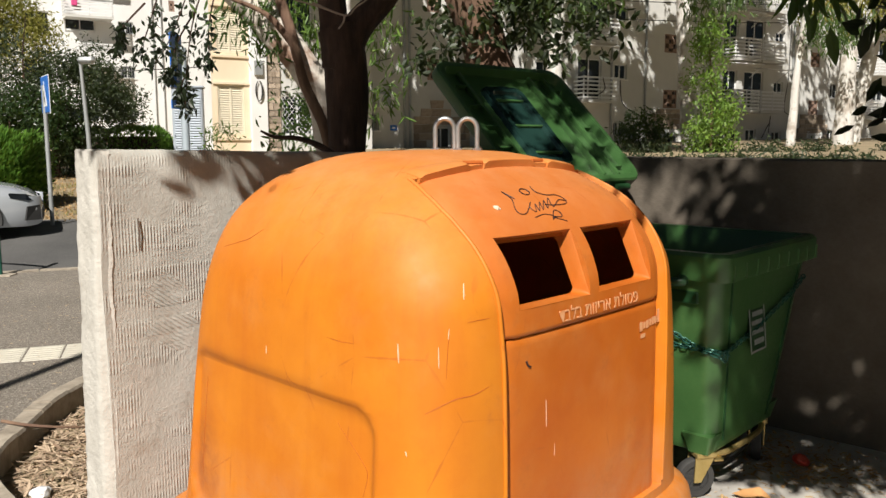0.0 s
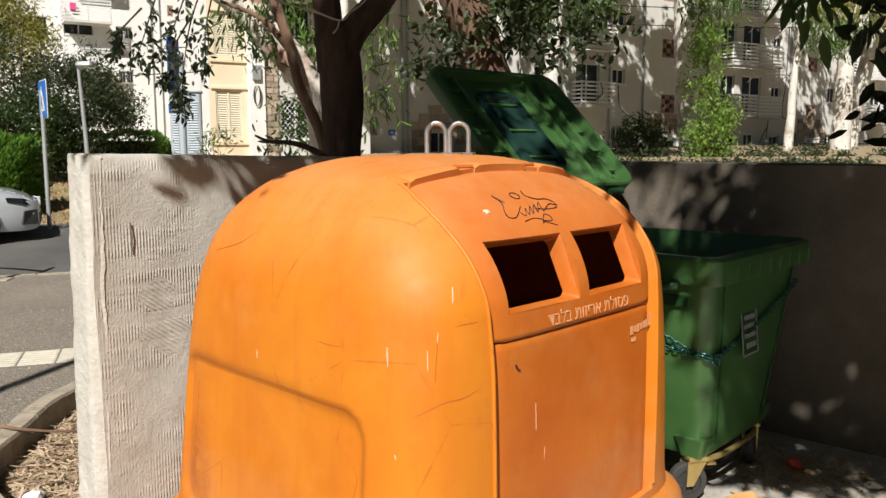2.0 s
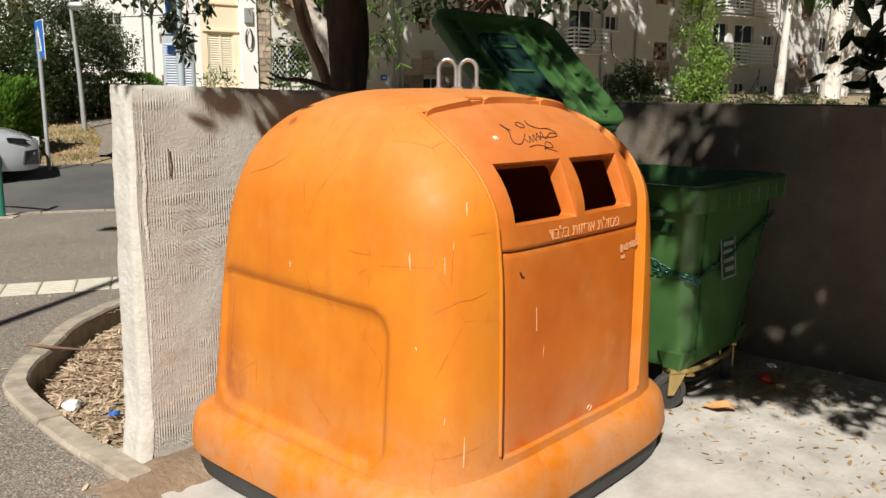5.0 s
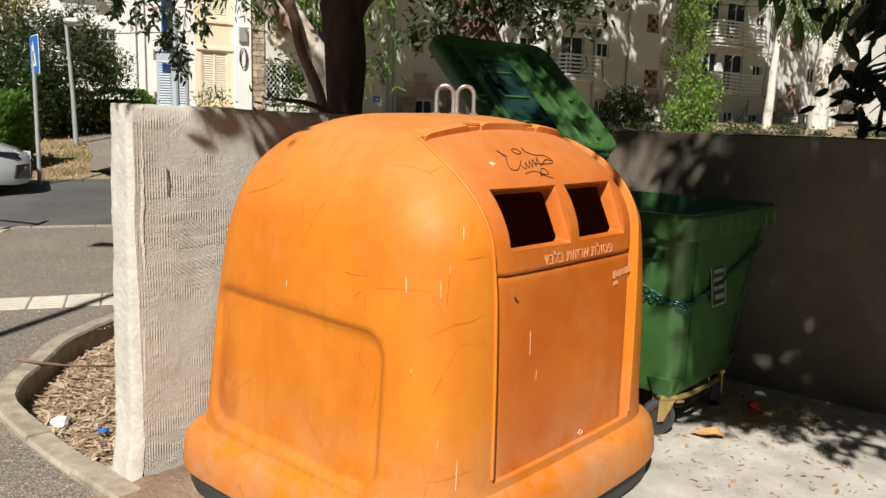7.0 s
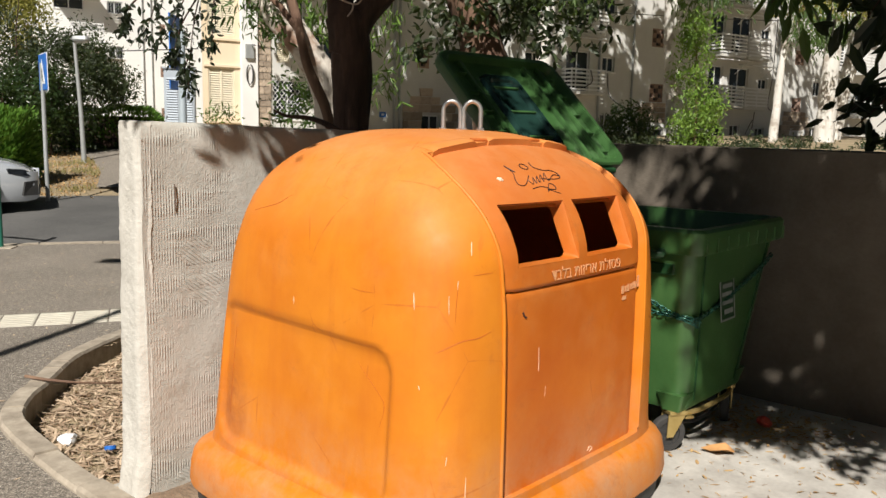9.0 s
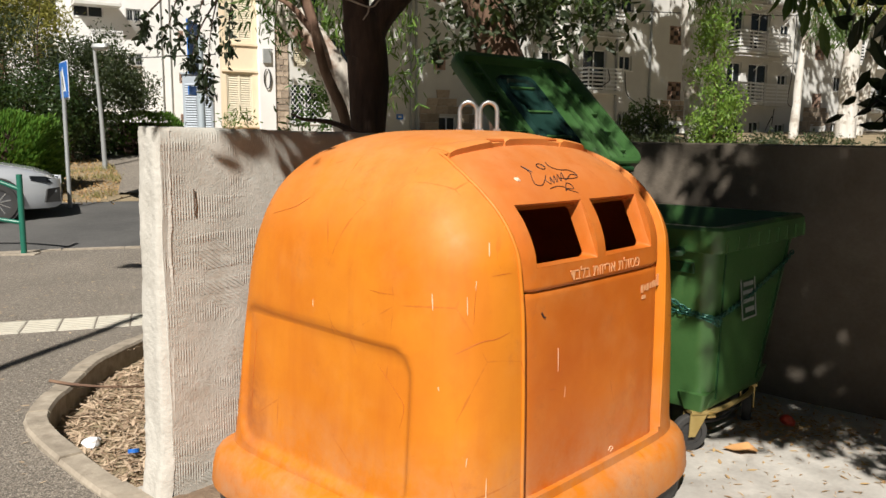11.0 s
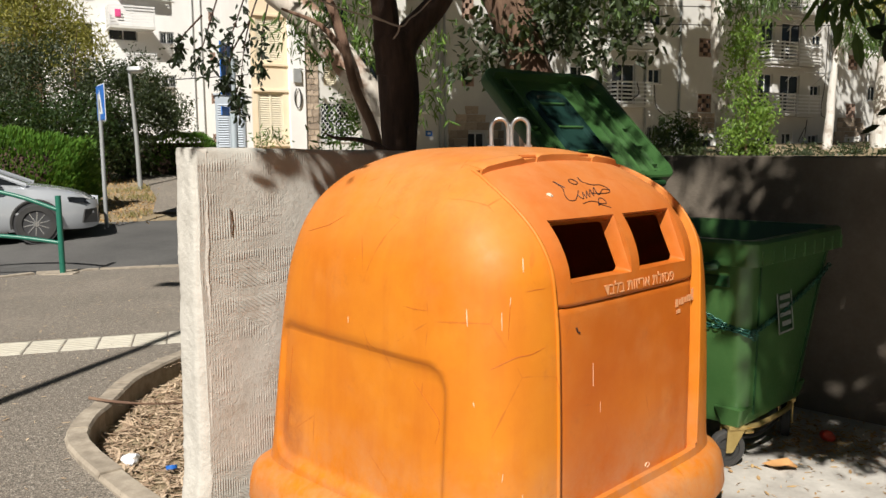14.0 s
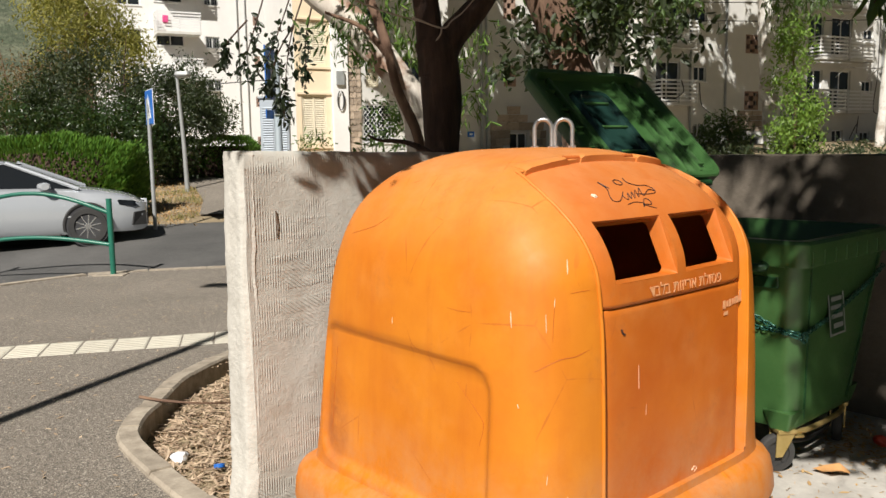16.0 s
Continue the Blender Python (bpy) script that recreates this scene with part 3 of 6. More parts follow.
# ---- the orange collection bin ----
BIN_PROFILE = [  # height, half width, depth to the front, depth to the back, squareness
    (0.30, 0.844, 0.743, 0.701, 5.15), (0.335, 0.838, 0.740, 0.694, 5.15), (0.40, 0.831, 0.738, 0.685, 5.17), (0.60, 0.819, 0.740, 0.661, 5.10), (0.80, 0.807, 0.740, 0.638, 5.04),
    (1.00, 0.795, 0.739, 0.611, 4.80), (1.12, 0.784, 0.736, 0.594, 4.62), (1.22, 0.767, 0.728, 0.570, 4.48), (1.32, 0.737, 0.690, 0.545, 4.25), (1.41, 0.691, 0.628, 0.514, 3.95),
    (1.48, 0.630, 0.553, 0.471, 3.68), (1.54, 0.550, 0.458, 0.416, 3.39), (1.58, 0.465, 0.383, 0.353, 3.13), (1.61, 0.372, 0.282, 0.284, 3.03), (1.63, 0.249, 0.166, 0.191, 2.80), (1.637, 0.02, 0.015, 0.015, 2.0)]


def bin_at(s):
    """Height, half width, front and back depth and squareness at the profile place s from 0 to 1."""
    k = s * (len(BIN_PROFILE) - 1)
    i = min(int(k), len(BIN_PROFILE) - 2)
    t = k - i
    p = [np.array(BIN_PROFILE[min(max(j, 0), len(BIN_PROFILE) - 1)]) for j in (i - 1, i, i + 1, i + 2)]
    v = 0.5 * (2 * p[1] + (p[2] - p[0]) * t + (2 * p[0] - 5 * p[1] + 4 * p[2] - p[3]) * t * t + (3 * p[1] - p[0] - 3 * p[2] + p[3]) * t ** 3)
    return v


def bin_s(z):
    lo, hi = 0.0, 1.0
    for _ in range(40):
        mid = (lo + hi) / 2
        lo, hi = (mid, hi) if bin_at(mid)[0] < z else (lo, mid)
    return lo


def bin_front(x, s, depth=0.0):
    """A place on the bin's front, depth metres inside its skin."""
    z, a, b, _, n = bin_at(s)
    z2, _, b2, _, _ = bin_at(min(s + 0.004, 1))
    y = -b * max(1 - abs(x / a) ** n, 0.0) ** (1 / n)
    t = Vector((0, b - b2, z2 - z)).normalized()
    inward = Vector((0, t.z, -t.y))
    return Vector((x, y, z)) + inward * depth


DOOR = 0.482
HOOD_TOP = bin_s(1.547)
HOOD_ARCH = bin_s(1.593) - HOOD_TOP
HOOD_LOW = bin_s(1.080)
OPEN_S = (bin_s(1.161), bin_s(1.386))
OPENINGS = ((-0.405, -0.028), (0.028, 0.395))


def hood_depth(s):
    """The hood rises towards its hinge, a step below the skin."""
    return 0.018 - 0.008 * max(0.0, min(1.0, (s - OPEN_S[1]) / (HOOD_TOP - OPEN_S[1])))


def door_half(s):
    """Half the width of door and hood: wider at the shoulder, drawn in at the hinge."""
    return float(np.interp(bin_at(s)[0], (0.3, 1.0, 1.22, 1.35, 1.41, 1.46, 1.50, 1.547, 1.58, 1.61, 1.637), (0.476, 0.482, 0.492, 0.502, 0.508, 0.507, 0.495, 0.466, 0.39, 0.30, 0.01)))


def arched(x, s):
    """Carries a place of the hood up, so that its hinge line arches over the dome."""
    lift = (s - OPEN_S[1]) / (HOOD_TOP - OPEN_S[1]) if s < HOOD_TOP else (1 - s) / (1 - HOOD_TOP)
    h = door_half(min(s, HOOD_TOP))
    return s + HOOD_ARCH * max(0.0, min(1.0, lift)) * max(0.0, 1 - (x / h) ** 2)


def panel_recess(y, z):
    """How far the rounded side panel lies behind the skin."""
    gy, gz = abs(y - 0.02) - 0.40, abs(z - 0.03 * y - 0.62) - 0.19
    gap = math.hypot(max(gy, 0), max(gz, 0)) + min(max(gy, gz), 0) - 0.09
    d = max(0.0, min(1.0, 0.5 - gap / 0.040))
    return 0.022 * d * d * (3 - 2 * d)


def on_skin(x, y, z, lift=0.0005):
    """The place of the shell nearest to x, y at the height z."""
    _, a, front, rear, n = bin_at(bin_s(z))
    b, n = (front, n) if y < 0 else (rear, n + 1.8)
    k = (abs(x / a) ** n + abs(y / b) ** n) ** (1 / n)
    p = Vector((x / k, y / k, z))
    out = Vector((math.copysign(abs(p.x / a) ** (n - 1) / a, p.x), math.copysign(abs(p.y / b) ** (n - 1) / b, p.y), 0)).normalized()
    p += out * lift
    p.x -= math.copysign(panel_recess(p.y, z), x) if abs(x) > 0.4 * a else 0
    return p


def build_bin():
    ob = thing("packaging_bin", yard(2.32, 2.17), "big domed orange plastic packaging bin with two slots", "recycling bin")
    # base ring and skirt
    def ring(a, b, n, z, count=120):
        out = []
        for k in range(count):
            t = 2 * math.pi * k / count
            c, s = math.cos(t), math.sin(t)
            m, e = (n, b) if s < 0 else (n + 2.2, b - 0.035)
            out.append((a * math.copysign(abs(c) ** (2 / m), c), e * math.copysign(abs(s) ** (2 / m), s), z))
        return out
    part("base", loft([ring(0.845, 0.745, 4.8, 0.004), ring(0.890, 0.790, 4.8, 0.02), ring(0.895, 0.795, 4.8, 0.115), ring(0.865, 0.765, 4.8, 0.125)]), BLACKPL, ob, "black rubber base", True)
    part("skirt", loft([ring(0.865, 0.765, 4.8, 0.105), ring(0.913, 0.813, 4.8, 0.11), ring(0.917, 0.817, 4.8, 0.13), ring(0.913, 0.811, 4.8, 0.20), ring(0.903, 0.801, 4.8, 0.25),
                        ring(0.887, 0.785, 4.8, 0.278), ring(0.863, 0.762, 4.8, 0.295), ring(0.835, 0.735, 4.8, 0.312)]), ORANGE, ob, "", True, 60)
    # shell
    bm = bmesh.new()
    S = sorted(set(list(np.linspace(0, 1, 110)) + [HOOD_TOP - 0.003, HOOD_TOP + 0.003, *OPEN_S, bin_s(0.335), bin_s(0.343), bin_s(0.905), bin_s(0.885), bin_s(0.40), bin_s(0.42)]))
    rows = []
    for s in S:
        z, a, b, rear, n = bin_at(s)
        h = door_half(s)
        fa, fb = (math.asin(min(((h + e) / a), 0.999) ** (n / 2)) for e in (-0.004, 0.006))
        half = list(np.linspace(0, fa, 40)) + list(np.linspace(fb, math.pi, 150))
        row = []
        for f in [-f for f in half[:0:-1]] + half[:-1]:
            sx, cy = math.sin(f), -math.cos(f)
            m = n if cy < 0 else n + 1.8
            x, y = a * math.copysign(abs(sx) ** (2 / m), sx), (b if cy < 0 else rear) * math.copysign(abs(cy) ** (2 / m), cy)
            p = Vector((x, y, z))
            if y < 0 and abs(x) < h and 0.34 < z and s < HOOD_TOP:
                p = bin_front(x, arched(x, s), 0.05)
            elif y < 0 and abs(x) < h and HOOD_TOP <= s < 0.985:
                p = bin_front(x, arched(x, s))
            elif abs(x) > 0.4 * a and 0.3 < z < 1.0:
                p.x -= math.copysign(panel_recess(y, z), x)
            row.append(bm.verts.new(p))
        rows.append(row)
    for s, a, b in zip(S, rows, rows[1:]):
        n = len(a)
        for i in range(n):
            j = (i + 1) % n
            c = (a[i].co + b[j].co) / 2
            if c.y < 0 and OPEN_S[0] < s + 0.002 and s + 0.004 < OPEN_S[1] and any(x0 - 0.01 < c.x < x1 + 0.01 for x0, x1 in OPENINGS):
                continue
            bm.faces.new((a[i], a[j], b[j], b[i]))
    bm.faces.new(rows[-1])
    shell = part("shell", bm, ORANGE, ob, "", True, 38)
    # lower door and slotted hood, set back into the front
    def panel(s0, s1, depth, holes=(), edge=0.012, ns=40):
        bm = bmesh.new()
        ss = list(np.linspace(s0, s1, ns))
        xs = set(np.linspace(-1, 1, 33))
        for x0, x1 in holes:
            xs |= {x0 / DOOR, x1 / DOOR}
        xs = sorted(xs)
        if holes:
            ss = sorted(set(ss) | set(OPEN_S) | {bin_s(1.080 + d) for d in (0.003, 0.008, 0.015, 0.024, 0.035)})
        grid = []
        for s in ss:
            hw = door_half(s) - 0.012
            if holes:
                low = max(0.0, 0.035 - (bin_at(s)[0] - 1.080))
                hw -= 0.035 - math.sqrt(max(0.0, 0.035 ** 2 - low ** 2))
            e = edge * (1 - min(1, min(s - s0, s1 - s) / 0.006)) * 0.5
            grid.append([bm.verts.new(bin_front(x * hw, arched(x * hw, s) if holes else s, (hood_depth(s) if holes else depth) + e + (edge * 0.6 if abs(x) == 1 else 0))) for x in xs])
        for k, (a, b) in enumerate(zip(grid, grid[1:])):
            for i in range(len(xs) - 1):
                cx = (xs[i] + xs[i + 1]) / 2 * DOOR
                if holes and OPEN_S[0] - 1e-6 <= ss[k] and ss[k + 1] <= OPEN_S[1] + 1e-6 and any(x0 < cx < x1 for x0, x1 in holes):
                    continue
                bm.faces.new((a[i], a[i + 1], b[i + 1], b[i]))
        edges = [e for e in bm.edges if e.is_boundary]
        made = bmesh.ops.extrude_edge_only(bm, edges=edges)["geom"]
        for v in made:
            if isinstance(v, bmesh.types.BMVert):
                v.co.y += 0.03
                v.co.z -= 0.012
        return bm
    part("door", panel(bin_s(0.335), HOOD_LOW - 0.003, 0.025), REDDIMORANGE, ob, "reddish orange door", True, 35)
    hood = part("hood", panel(HOOD_LOW, HOOD_TOP, 0.020, OPENINGS), REDDIMORANGE, ob, "reddish orange hood with two slots", True, 35)
    # slot tunnels: shallow funnels that lead inwards
    for x0, x1 in OPENINGS:
        bm = bmesh.new()
        rings = []
        for depth, drop, shrink, round_x in ((0.021, 0.0, 0.0, 0.001), (0.030, -0.006, 0.003, 0.012), (0.055, -0.014, 0.006, 0.022), (0.085, -0.024, 0.010, 0.026)):
            ring = []
            round_s = round_x / 0.25 * (OPEN_S[1] - OPEN_S[0])
            left, right = x0 + shrink * 0.08 + round_x, x1 - shrink * 0.7 - round_x
            low, high = OPEN_S[0] + round_s, OPEN_S[1] - round_s
            for cx, cs, t0 in ((left, low, 180), (right, low, 270), (right, high, 0), (left, high, 90)):
                for k in range(6):
                    t = radians(t0 + 18 * k)
                    x, s = cx + round_x * math.cos(t), cs + round_s * math.sin(t)
                    up = (s - OPEN_S[0]) / (OPEN_S[1] - OPEN_S[0])
                    ring.append(bin_front(x / DOOR * (door_half(s) - 0.012), s, 0.0195) + Vector((0, depth - 0.021, drop * up)))
            rings.append(ring)
        loft(rings, bm, (False, False))
        part("slot_funnel", bm, REDDIMORANGE, ob, "", True, 50)
    # raised hinge ledge over the hood, with two notches
    stained = plain("darker_orange", (0.40, 0.09, 0.015), (0.58, 0.16, 0.03), 20, 0.6)
    for x0, x1, high in ((-0.455, -0.235, 0.012), (-0.150, 0.135, 0.012), (0.215, 0.40, 0.012)):
        bm = bmesh.new()
        rings = []
        for x in np.linspace(x0, x1, 14):
            e = min(1.0, (x - x0) / 0.012, (x1 - x) / 0.012)
            base = arched(x, HOOD_TOP)
            rings.append([bin_front(x, base + d, k * (0.3 + 0.7 * e) if k < 0 else k) for d, k in ((-0.006, 0.02), (-0.004, -high), (0.004, -high - 0.003), (0.022, -high * 0.8), (0.040, -0.001), (0.046, 0.02))])
        part("hinge_ledge", loft(rings, bm), ORANGE, ob, "", True, 40)
    # pins in the two notches, in a darker orange than the ledge
    for x in (-0.192, 0.175):
        s = arched(x, HOOD_TOP)
        pts = [bin_front(x + d, s + 0.010, -0.003) for d in (-0.040, 0.040)]
        part("hinge_pin", tube(pts, 0.008, 8), stained, ob, "darker orange hinge pin", True)
    # lifting hoops
    for dx in (-0.031, 0.031):
        c = Vector((dx + 0.05, -dx - 0.05, 1.615))
        pts = [c + Vector((-0.026, 0.026, 0.10 * k / 4)) for k in range(5)]
        pts += [c + Vector((-0.026 * math.cos(math.pi * k / 10), 0.026 * math.cos(math.pi * k / 10), 0.10 + 0.040 * math.sin(math.pi * k / 10))) for k in range(1, 10)]
        pts += [c + Vector((0.026, -0.026, 0.10 - 0.10 * k / 4)) for k in range(5)]
        hoop = part("lifting_hoop", tube(pts, 0.0095, 12), STEEL, ob, "galvanised steel hoop", True)
        for e in (-0.026, 0.026):
            bm = bmesh.new()
            bmesh.ops.create_cone(bm, cap_ends=True, segments=6, radius1=0.018, radius2=0.018, depth=0.018, matrix=Matrix.Translation(c + Vector((e, -e, 0.018))))
            part("nut", bm, STEEL, hoop)
    # faded print on the hood, right to left
    def stamp(bm, x_mid, z_mid, name, mat, parent, depth):
        xs = [v.co.x for v in bm.verts]
        ys = [v.co.y for v in bm.verts]
        mx, my = (min(xs) + max(xs)) / 2, (min(ys) + max(ys)) / 2
        for v in bm.verts:
            x, h = x_mid + v.co.x - mx, v.co.y - my
            v.co = bin_front(x, bin_s(z_mid + h), depth - 0.0025 - v.co.z)
        return part(name, bm, mat, parent)
    words = "פסולת אריזות בלבד"
    stamp(text_mesh(words[::-1], 0.062), 0.035, 1.118, "print", FADED, hood, 0.018)
    # small worn mark under the hood, as bars
    for x, z, w, h in ((0.31, 0.975, 0.022, 0.034), (0.338, 0.982, 0.016, 0.024), (0.360, 0.980, 0.020, 0.030), (0.388, 0.985, 0.016, 0.024), (0.41, 0.985, 0.016, 0.028), (0.43, 0.985, 0.02, 0.028), (0.455, 0.985, 0.026, 0.05), (0.318, 0.948, 0.034, 0.016)):
        stamp(box(0, w, 0, h, 0, 0.0008), x + w / 2, z + h / 2, "print", FADED, ob.children[3], 0.025)
    # scrawled marker line
    def scrawl(points, r=0.0015):
        pts = []
        for x, z in points:
            s = bin_s(z)
            pts.append(bin_front(x, s, hood_depth(s) - 0.001))
        return tube(smooth_path(pts, 5), r, 5, bmesh.new())
    loop = [(-0.115 + 0.022 * math.cos(a), 1.508 + 0.009 * math.sin(a)) for a in np.linspace(0, 6.5, 12)]
    for pts in ([(-0.20, 1.490), (-0.225, 1.512), (-0.215, 1.490), (-0.240, 1.462), (-0.238, 1.447), (-0.205, 1.446), (-0.165, 1.464), (-0.14, 1.477), (-0.165, 1.462), (-0.150, 1.448), (-0.125, 1.470), (-0.128, 1.450), (-0.095, 1.474), (-0.105, 1.452), (-0.065, 1.478), (-0.075, 1.455), (-0.03, 1.484), (-0.04, 1.458), (0.02, 1.476), (0.06, 1.471)],
                loop, [(-0.055, 1.522), (-0.060, 1.506), (-0.02, 1.494), (0.03, 1.492), (0.058, 1.478), (0.045, 1.464), (-0.02, 1.462), (-0.075, 1.466)],
                [(-0.175, 1.432), (-0.12, 1.438), (-0.075, 1.430), (-0.09, 1.420), (-0.055, 1.446), (-0.03, 1.440), (-0.035, 1.425), (-0.085, 1.428), (-0.02, 1.410)]):
        part("scrawl", scrawl(pts), INK, hood, "dark marker scrawl")
    bm = tube([bin_front(x, bin_s(z), hood_depth(bin_s(z)) - 0.0005) for x, z in ((-0.325, 1.472), (-0.315, 1.467), (-0.305, 1.464))], [0.004, 0.008, 0.003], 6)
    part("paint_chip", bm, plain("bare_plastic", (0.72, 0.55, 0.40), (0.8, 0.68, 0.55), 60, 0.7, bump=0), hood)
    # raised beads beside the hood and door
    for sgn in (-1, 1):
        pts = [bin_front(sgn * (door_half(k) + 0.012), k, -0.001) for k in np.linspace(bin_s(0.36), HOOD_TOP, 60)]
        part("seam_bead", tube(pts, 0.007, 8), ORANGE, ob, "", True, 70)
    # scratches, cracks and scuffs
    scratch = plain("pale_scratch", (0.78, 0.45, 0.26), (0.84, 0.66, 0.50), 60, 0.7, bump=0)
    crease = plain("dark_crease", (0.38, 0.085, 0.010), (0.47, 0.115, 0.012), 30, 0.6, bump=0)
    for mat, r, pts in (
            (scratch, 0.0022, ((-0.708, -0.511, 1.096), (-0.718, -0.522, 1.041))), (scratch, 0.0018, ((-0.535, -0.589, 1.263), (-0.552, -0.606, 1.218))),
            (scratch, 0.0014, ((-0.779, 0.031, 1.004), (-0.782, 0.029, 0.978))), (scratch, 0.0014, ((-0.646, -0.603, 1.09), (-0.652, -0.61, 1.03))), (scratch, 0.0012, ((-0.612, -0.61, 1.14), (-0.615, -0.61, 1.11))),
            (scratch, 0.0020, ((-0.735, -0.560, 0.79), (-0.737, -0.566, 0.775))), (scratch, 0.0016, ((-0.61, -0.66, 0.47), (-0.612, -0.66, 0.40), (-0.615, -0.66, 0.36))), (scratch, 0.0014, ((-0.66, -0.62, 0.55), (-0.665, -0.62, 0.52))),
            (crease, 0.0014, ((-0.765, -0.264, 1.080), (-0.760, -0.32, 1.076), (-0.754, -0.375, 1.078))), (crease, 0.0022, ((-0.69, 0.33, 1.30), (-0.691, 0.241, 1.324), (-0.68, 0.19, 1.34), (-0.664, 0.134, 1.374))),
            (crease, 0.0024, ((-0.70, -0.60, 0.90), (-0.63, -0.645, 0.938), (-0.58, -0.67, 0.945), (-0.53, -0.685, 0.962))), (crease, 0.0016, ((-0.80, -0.30, 0.82), (-0.764, -0.392, 0.719), (-0.765, -0.407, 0.678), (-0.771, -0.393, 0.615))),
            (crease, 0.0016, ((-0.563, -0.63, 1.154), (-0.53, -0.64, 1.158), (-0.501, -0.654, 1.16))), (crease, 0.0014, ((-0.612, -0.61, 1.128), (-0.625, -0.615, 1.06), (-0.641, -0.627, 0.999))), (crease, 0.0014, ((-0.80, 0.42, 0.82), (-0.80, 0.43, 0.6), (-0.80, 0.43, 0.45)))):
        line = smooth_path([on_skin(*p) for p in pts], 5)
        line = [on_skin(p.x, p.y, p.z) for p in line]
        part("scratch" if mat is scratch else "crease", tube(line, list((r if mat is scratch else 0.6 * r) * (0.35 + 0.65 * np.sin(np.linspace(0.3, 2.9, len(line))))), 4), mat, shell)
    door = next(c for c in ob.children if c.name.startswith("door"))
    for pts, r in ((((-0.27, 0.855), (-0.268, 0.80), (-0.267, 0.768)), 0.0009), (((-0.22, 0.70), (-0.222, 0.66)), 0.0006), (((0.10, 0.36), (0.12, 0.372), (0.135, 0.36), (0.115, 0.352)), 0.0018), (((-0.37, 1.0), (-0.362, 0.985), (-0.35, 0.98)), 0.004)):
        line = [bin_front(x, bin_s(z), 0.0238) for x, z in pts]
        part("scratch", tube(smooth_path(line, 4), r, 4), scratch if r < 0.003 else INK, door)
    # rubbish seen through the slots
    bm = bmesh.new()
    bmesh.ops.create_icosphere(bm, subdivisions=4, radius=0.3)
    for v in bm.verts:
        v.co *= 1 + 0.35 * noise.noise(v.co * 5) + 0.15 * noise.noise(v.co * 16)
        v.co.z *= 0.7
        v.co += Vector((-0.15, -0.15, 0.98))
    bag = link("rubbish_bag", bm, plain("dull_bag", (0.10, 0.075, 0.07), (0.22, 0.18, 0.17), 9, 0.5, bump=0.3), True, 40)
    bag.matrix_world = ob.matrix_world
    tagged(bag, "dull brown rubbish bag inside the orange bin", "rubbish")


build_bin()


# ---- the green wheeled bin ----
def round_rect(a0, a1, b0, b1, r, z, n=6):
    out = []
    for cx, cy, t0 in ((a1 - r, b0 + r, -90), (a1 - r, b1 - r, 0), (a0 + r, b1 - r, 90), (a0 + r, b0 + r, 180)):
        for k in range(n):
            t = radians(t0 + 90 * k / (n - 1))
            out.append((cx + r * math.cos(t), cy + r * math.sin(t), z))
    return out


def build_caster(parent, x, y, turn):
    m = pose(x, y, 0, 0, 0, turn)
    fork = bmesh.new()
    box(-0.05, 0.05, -0.05, 0.05, 0.205, 0.225, 0.004, fork)
    for sy in (-1, 1):
        loft([[(-0.05, sy * 0.033, 0.21), (0.05, sy * 0.033, 0.21), (0.05, sy * 0.039, 0.21), (-0.05, sy * 0.039, 0.21)][::sy],
              [(-0.055, sy * 0.033, 0.085), (-0.02, sy * 0.033, 0.085), (-0.02, sy * 0.039, 0.085), (-0.055, sy * 0.039, 0.085)][::sy]], fork)
    box(0.05, 0.10, -0.03, 0.03, 0.175, 0.19, 0.004, fork)
    fork.transform(m)
    f = part("caster_fork", fork, BRASSY, parent, "yellow zinc caster fork")
    t = disc(0.095, -0.024, 0.024, 36, None, 0.062)
    t.transform(m @ Matrix.Translation((-0.035, 0, 0.0985)))
    part("tyre", t, BLACKPL, f, "black rubber tyre", True)
    h = disc(0.064, -0.014, 0.014, 24)
    for k in range(5):
        box(-0.007, 0.007, -0.018, 0.018, 0.015, 0.06, 0, h)
        bmesh.ops.rotate(h, verts=h.verts[-8:], cent=(0, 0, 0), matrix=Matrix.Rotation(k * 2 * math.pi / 5, 3, "Y"))
    h.transform(m @ Matrix.Translation((-0.035, 0, 0.0985)))
    part("hub", h, BLACKPL, f, "dark plastic hub")


